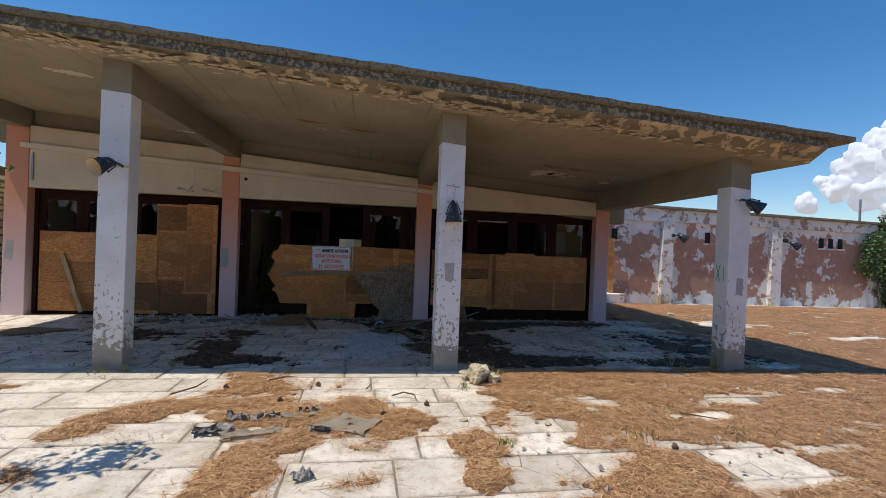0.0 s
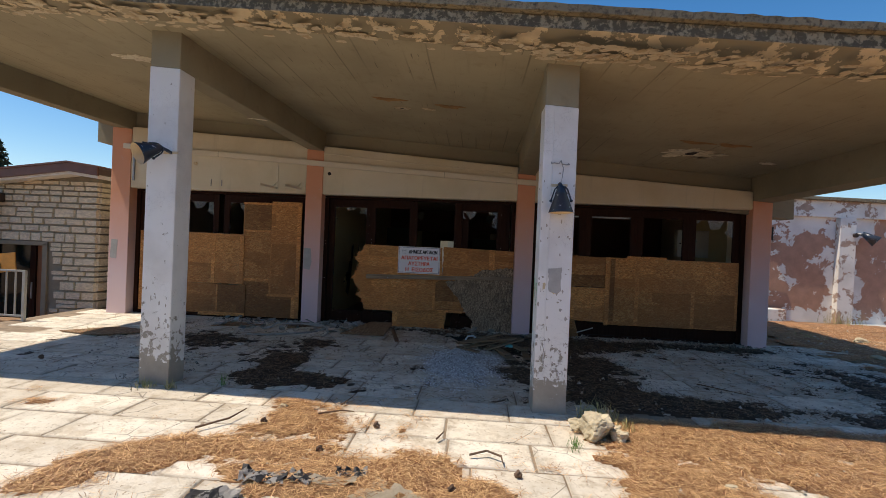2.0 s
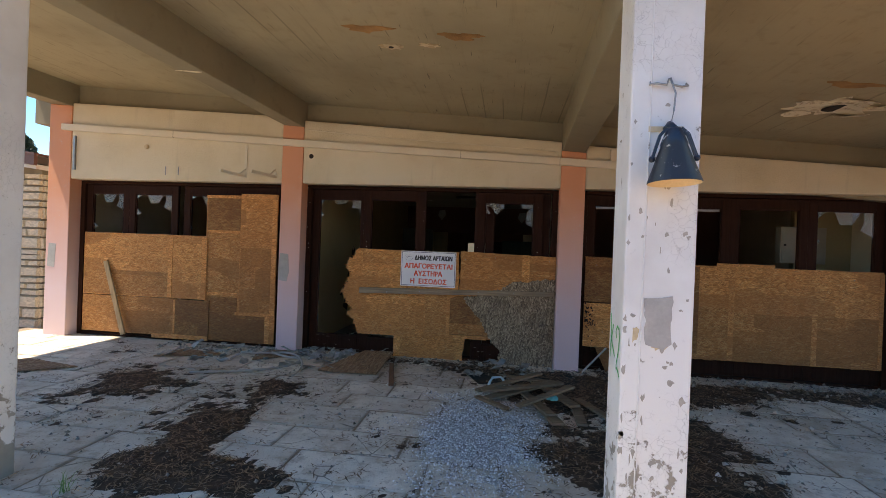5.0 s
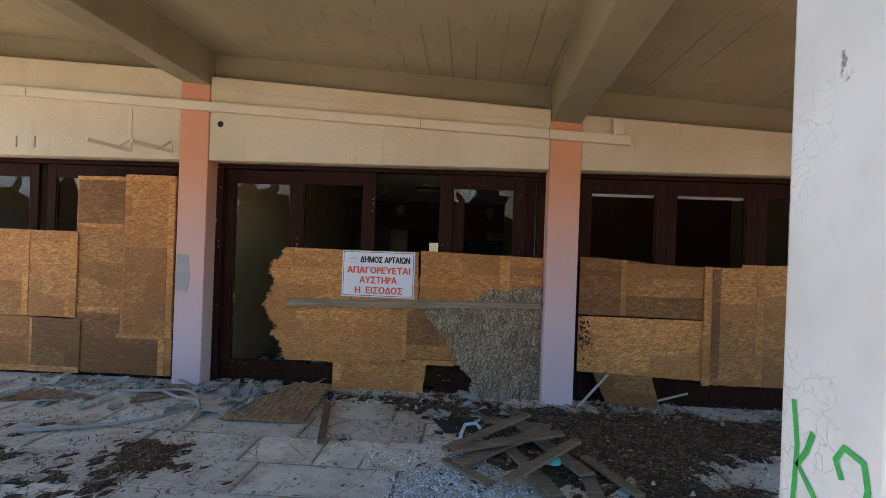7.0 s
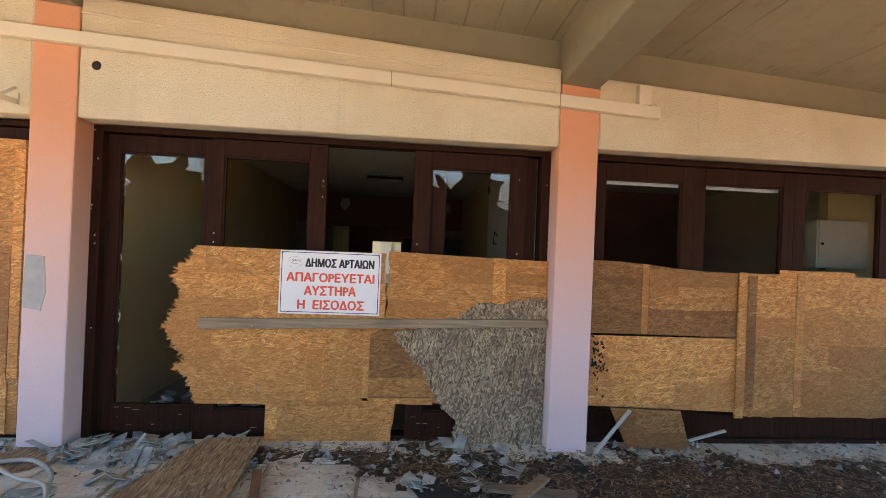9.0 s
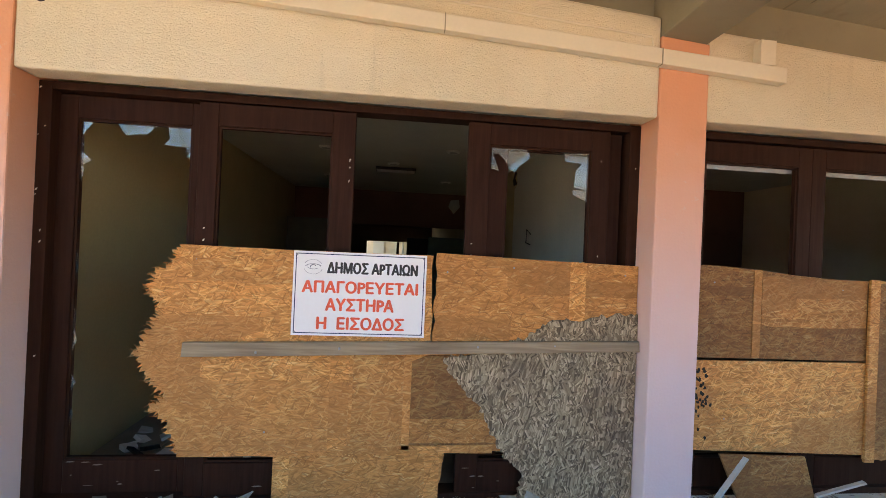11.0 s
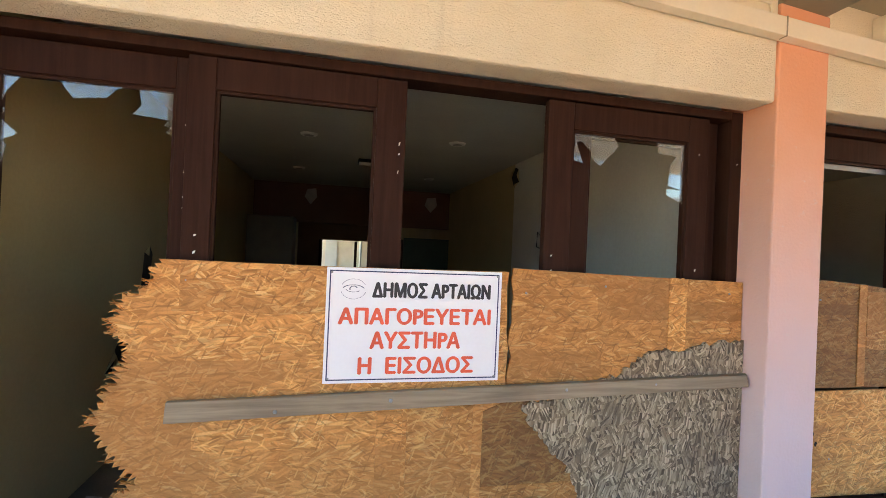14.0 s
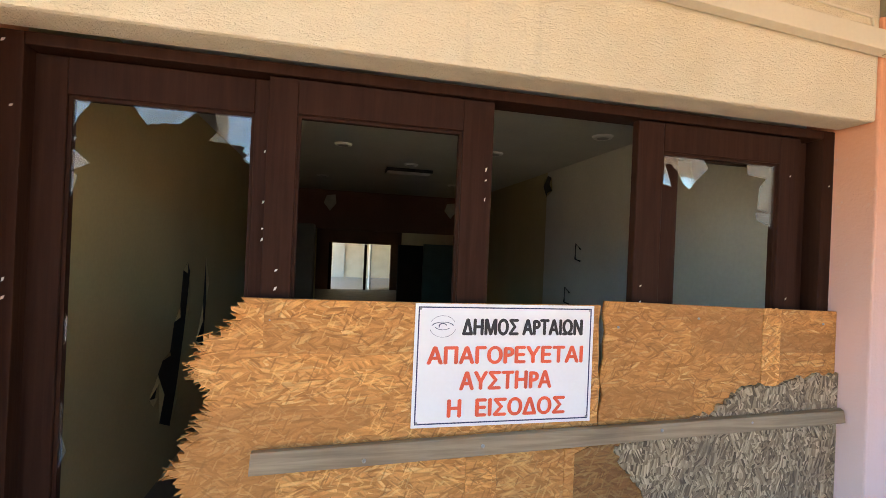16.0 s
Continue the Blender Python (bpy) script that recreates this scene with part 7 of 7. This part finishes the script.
# ---- stones of the little house ----
stone_meshes = []
r7 = random.Random(77)
for v in range(10):
    bm = bmesh.new()
    lo = [(-.5 + r7.uniform(0, .04), 0.5, -.5 + r7.uniform(0, .06)), (.5 - r7.uniform(0, .04), 0.5, -.5 + r7.uniform(0, .06)), (.5 - r7.uniform(0, .04), 0.5, .5 - r7.uniform(0, .06)), (-.5 + r7.uniform(0, .04), 0.5, .5 - r7.uniform(0, .06))]
    hi = [(x * 0.93, -0.5 + r7.uniform(0, 0.25), z * 0.86) for x, _, z in lo]
    hexa(bm, lo, hi)
    bmesh.ops.recalc_face_normals(bm, faces=bm.faces)
    me = bpy.data.meshes.new("stone")
    bm.to_mesh(me)
    bm.free()
    me.materials.append(M_STONE)
    stone_meshes.append(me)


def lay_stone(cx, cy, cz, w, d, h, turn=0.0):
    ob = new("stone", r7.choice(stone_meshes))
    ob.parent = stone_house
    ob.matrix_parent_inverse = Matrix.Translation(-ORIGIN[stone_house.name])
    ob.matrix_basis = Matrix.LocRotScale((cx, cy, cz), Euler((0, 0, radians(turn))), (w, d, h))


z = -0.45
while z < 2.52:
    h = r7.choice((0.10, 0.14, 0.17, 0.20))
    x = SH
    while x > -10.2:
        w = r7.uniform(0.18, 0.48)
        if z + h / 2 < min(2.50, stone_roof(x - w / 2) - 0.24) and not (-9.42 < x - w / 2 < -8.05 and z < 1.22) and x - w < -7.0:
            if not (-8.4 < x - w < -8.06 and z < 1.2):
                if h > 0.15 and r7.random() < 0.35:
                    lay_stone(x - w / 2, YS + 0.01, z + h * 0.26, w - 0.02, 0.06, h * 0.46)
                    lay_stone(x - w / 2, YS + 0.01, z + h * 0.74, w - 0.02, 0.06, h * 0.46)
                else:
                    lay_stone(x - w / 2, YS + 0.01, z + h / 2, w - 0.02, 0.06, h - 0.018)
        x -= w
    y = YS + 0.03
    while y < YS + 1.0:
        w = r7.uniform(0.2, 0.4)
        if z + h < 2.5:
            lay_stone(SH - 0.01, y + w / 2, z + h / 2, w - 0.02, 0.06, h - 0.018, 90)
        y += w
    z += h

# ---- paving ----
k = Nodes("paving_stone")
gen = k.t.nodes["Texture Coordinate"].outputs["Generated"]
rv = k.spread(9.0)
big, mid, fine = k.noise(1.6, 5, 0.6), k.noise(8, 7, 0.72), k.noise(90, 4, 0.7)
col = k.ramp(rv, (0.0, (0.62, 0.545, 0.43)), (0.5, (0.75, 0.675, 0.545)), (1.0, (0.82, 0.75, 0.62)))
col = k.mix(k.math("MULTIPLY", k.step(big, 0.44, 0.66), 0.6), col, (0.48, 0.43, 0.345))
col = k.mix(k.math("MULTIPLY", k.step(mid, 0.53, 0.62), 0.5), col, (0.36, 0.285, 0.19))
col = k.mix(k.math("MULTIPLY", k.step(mid, 0.44, 0.34), 0.5), col, (0.70, 0.67, 0.60))
col = k.mix(k.math("MULTIPLY", k.step(fine, 0.55, 0.7), 0.35), col, (0.27, 0.235, 0.19))
col = k.mix(k.math("MULTIPLY", k.step(k.noise(3.6, 7, 0.7), 0.50, 0.64), 0.55), col, (0.42, 0.33, 0.22))
hair = k.n("ShaderNodeTexVoronoi", Vector=k.n("ShaderNodeVectorMath", Vector=k.co).outputs[0], Scale=3.2)
hair.feature = "DISTANCE_TO_EDGE"
crack = k.math("MULTIPLY", k.step(k.math("ADD", hair.outputs["Distance"], k.math("MULTIPLY", mid, 0.05)), 0.040, 0.028), k.step(k.noise(1.1, 3), 0.52, 0.58))
col = k.mix(k.math("MULTIPLY", crack, 0.75), col, (0.10, 0.08, 0.06))
specks = k.math("MULTIPLY", k.step(k.noise(34, 3, 0.6), 0.64, 0.68), 0.7)
col = k.mix(specks, col, (0.20, 0.13, 0.075))
sep = k.n("ShaderNodeSeparateXYZ", Vector=gen)
away = [k.math("ABSOLUTE", k.math("SUBTRACT", sep.outputs[i], 0.5)) for i in (0, 1)]
rimd = k.math("ADD", k.math("MAXIMUM", away[0], away[1]), k.math("MULTIPLY", k.math("SUBTRACT", mid, 0.5), 0.22))
col = k.mix(k.math("MULTIPLY", k.step(rimd, 0.43, 0.50), 0.4), col, (0.24, 0.19, 0.135))
M_PAVE = k.done(col, 0.9, k.math("ADD", mid, k.math("MULTIPLY", fine, 0.6)), 0.7, 0.008)
paving = thing("paving", (0, 5, 0), "pale grey stone paving with worn uneven slabs", "paving", kind="structure")
bm = bmesh.new()
hexa(bm, ((-7.12, 1.5, -0.06), (6.4, 1.5, -0.06), (6.4, 9.9, -0.06), (-7.12, 9.9, -0.06)), ((-7.12, 1.5, -0.008), (6.4, 1.5, -0.008), (6.4, 9.9, -0.008), (-7.12, 9.9, -0.008)))
part("bedding", bm, plain("joint_soil", (0.27, 0.205, 0.14), 0.95, 0.4, 6, 50, 0.6), paving, "dark soil in the joints")
slab_meshes = {}
rest_v, rest_f = [], []
r8 = random.Random(91)
count = 0
y = 2.0
while y < 9.78:
    d = r8.choice((0.40, 0.44, 0.50))
    x = -7.1 + r8.uniform(0, 0.5)
    while x < 6.3:
        w = r8.choice((0.52, 0.62, 0.72, 0.84, 0.96))
        key = (w, d, r8.randrange(2))
        if key not in slab_meshes:
            bm = bmesh.new()
            j = 0.0045
            jit = lambda: r8.uniform(-0.006, 0.006)
            lo = [(-w / 2 + j, -d / 2 + j, -0.02), (w / 2 - j, -d / 2 + j, -0.02), (w / 2 - j, d / 2 - j, -0.02), (-w / 2 + j, d / 2 - j, -0.02)]
            hi = [(a * 0.992 + jit(), b * 0.988 + jit(), 0) for a, b, _ in lo]
            hexa(bm, lo, hi)
            bmesh.ops.recalc_face_normals(bm, faces=bm.faces)
            bmesh.ops.bevel(bm, geom=[e for e in bm.edges if all(v.co.z > -0.01 for v in e.verts)], offset=0.006, segments=1, affect="EDGES")
            me = bpy.data.meshes.new("slab")
            bm.to_mesh(me)
            bm.free()
            me.materials.append(M_PAVE)
            slab_meshes[key] = me
        buried = x > 1.5 and y < 5.4 and litter(x + w / 2, y + d / 2) > 0.35
        if not buried and count < 340 and r8.random() > 0.02:
            ob = new("slab", slab_meshes[key])
            ob.parent = paving
            ob.matrix_parent_inverse = Matrix.Translation(-ORIGIN[paving.name])
            ob.matrix_basis = Matrix.LocRotScale((x + w / 2, y + d / 2, r8.uniform(-0.005, 0.002)), Euler((r8.gauss(0, .004), r8.gauss(0, .004), r8.gauss(0, .006))), None)
            count += 1
        x += w
    y += d
# slabs half buried in the needles farther out, joined
y = 2.6
while y < 12.0:
    x = 6.45
    while x < 15.0:
        w, d = r8.choice((0.62, 0.72, 0.84)), 0.46
        if litter(x + w / 2, y + d / 2) < 0.10:
            i = len(rest_v)
            zz = r8.uniform(-0.006, 0.002)
            rest_v += [(x + a, y + b, zz + c) for c in (-0.03, 0.0) for a, b in ((0.005, 0.005), (w - 0.005, 0.005), (w - 0.005, d - 0.005), (0.005, d - 0.005))]
            rest_f += [tuple(i + q for q in f) for f in ((4, 5, 6, 7), (0, 1, 5, 4), (1, 2, 6, 5), (2, 3, 7, 6), (3, 0, 4, 7))]
        x += w
    y += 0.46
me = bpy.data.meshes.new("far_slabs")
me.from_pydata(rest_v, [], rest_f)
me.materials.append(M_PAVE)
far = tagged(new("far_slabs", me), kind="stuff")
far.parent = paving
far.matrix_parent_inverse = Matrix.Translation(-ORIGIN[paving.name])
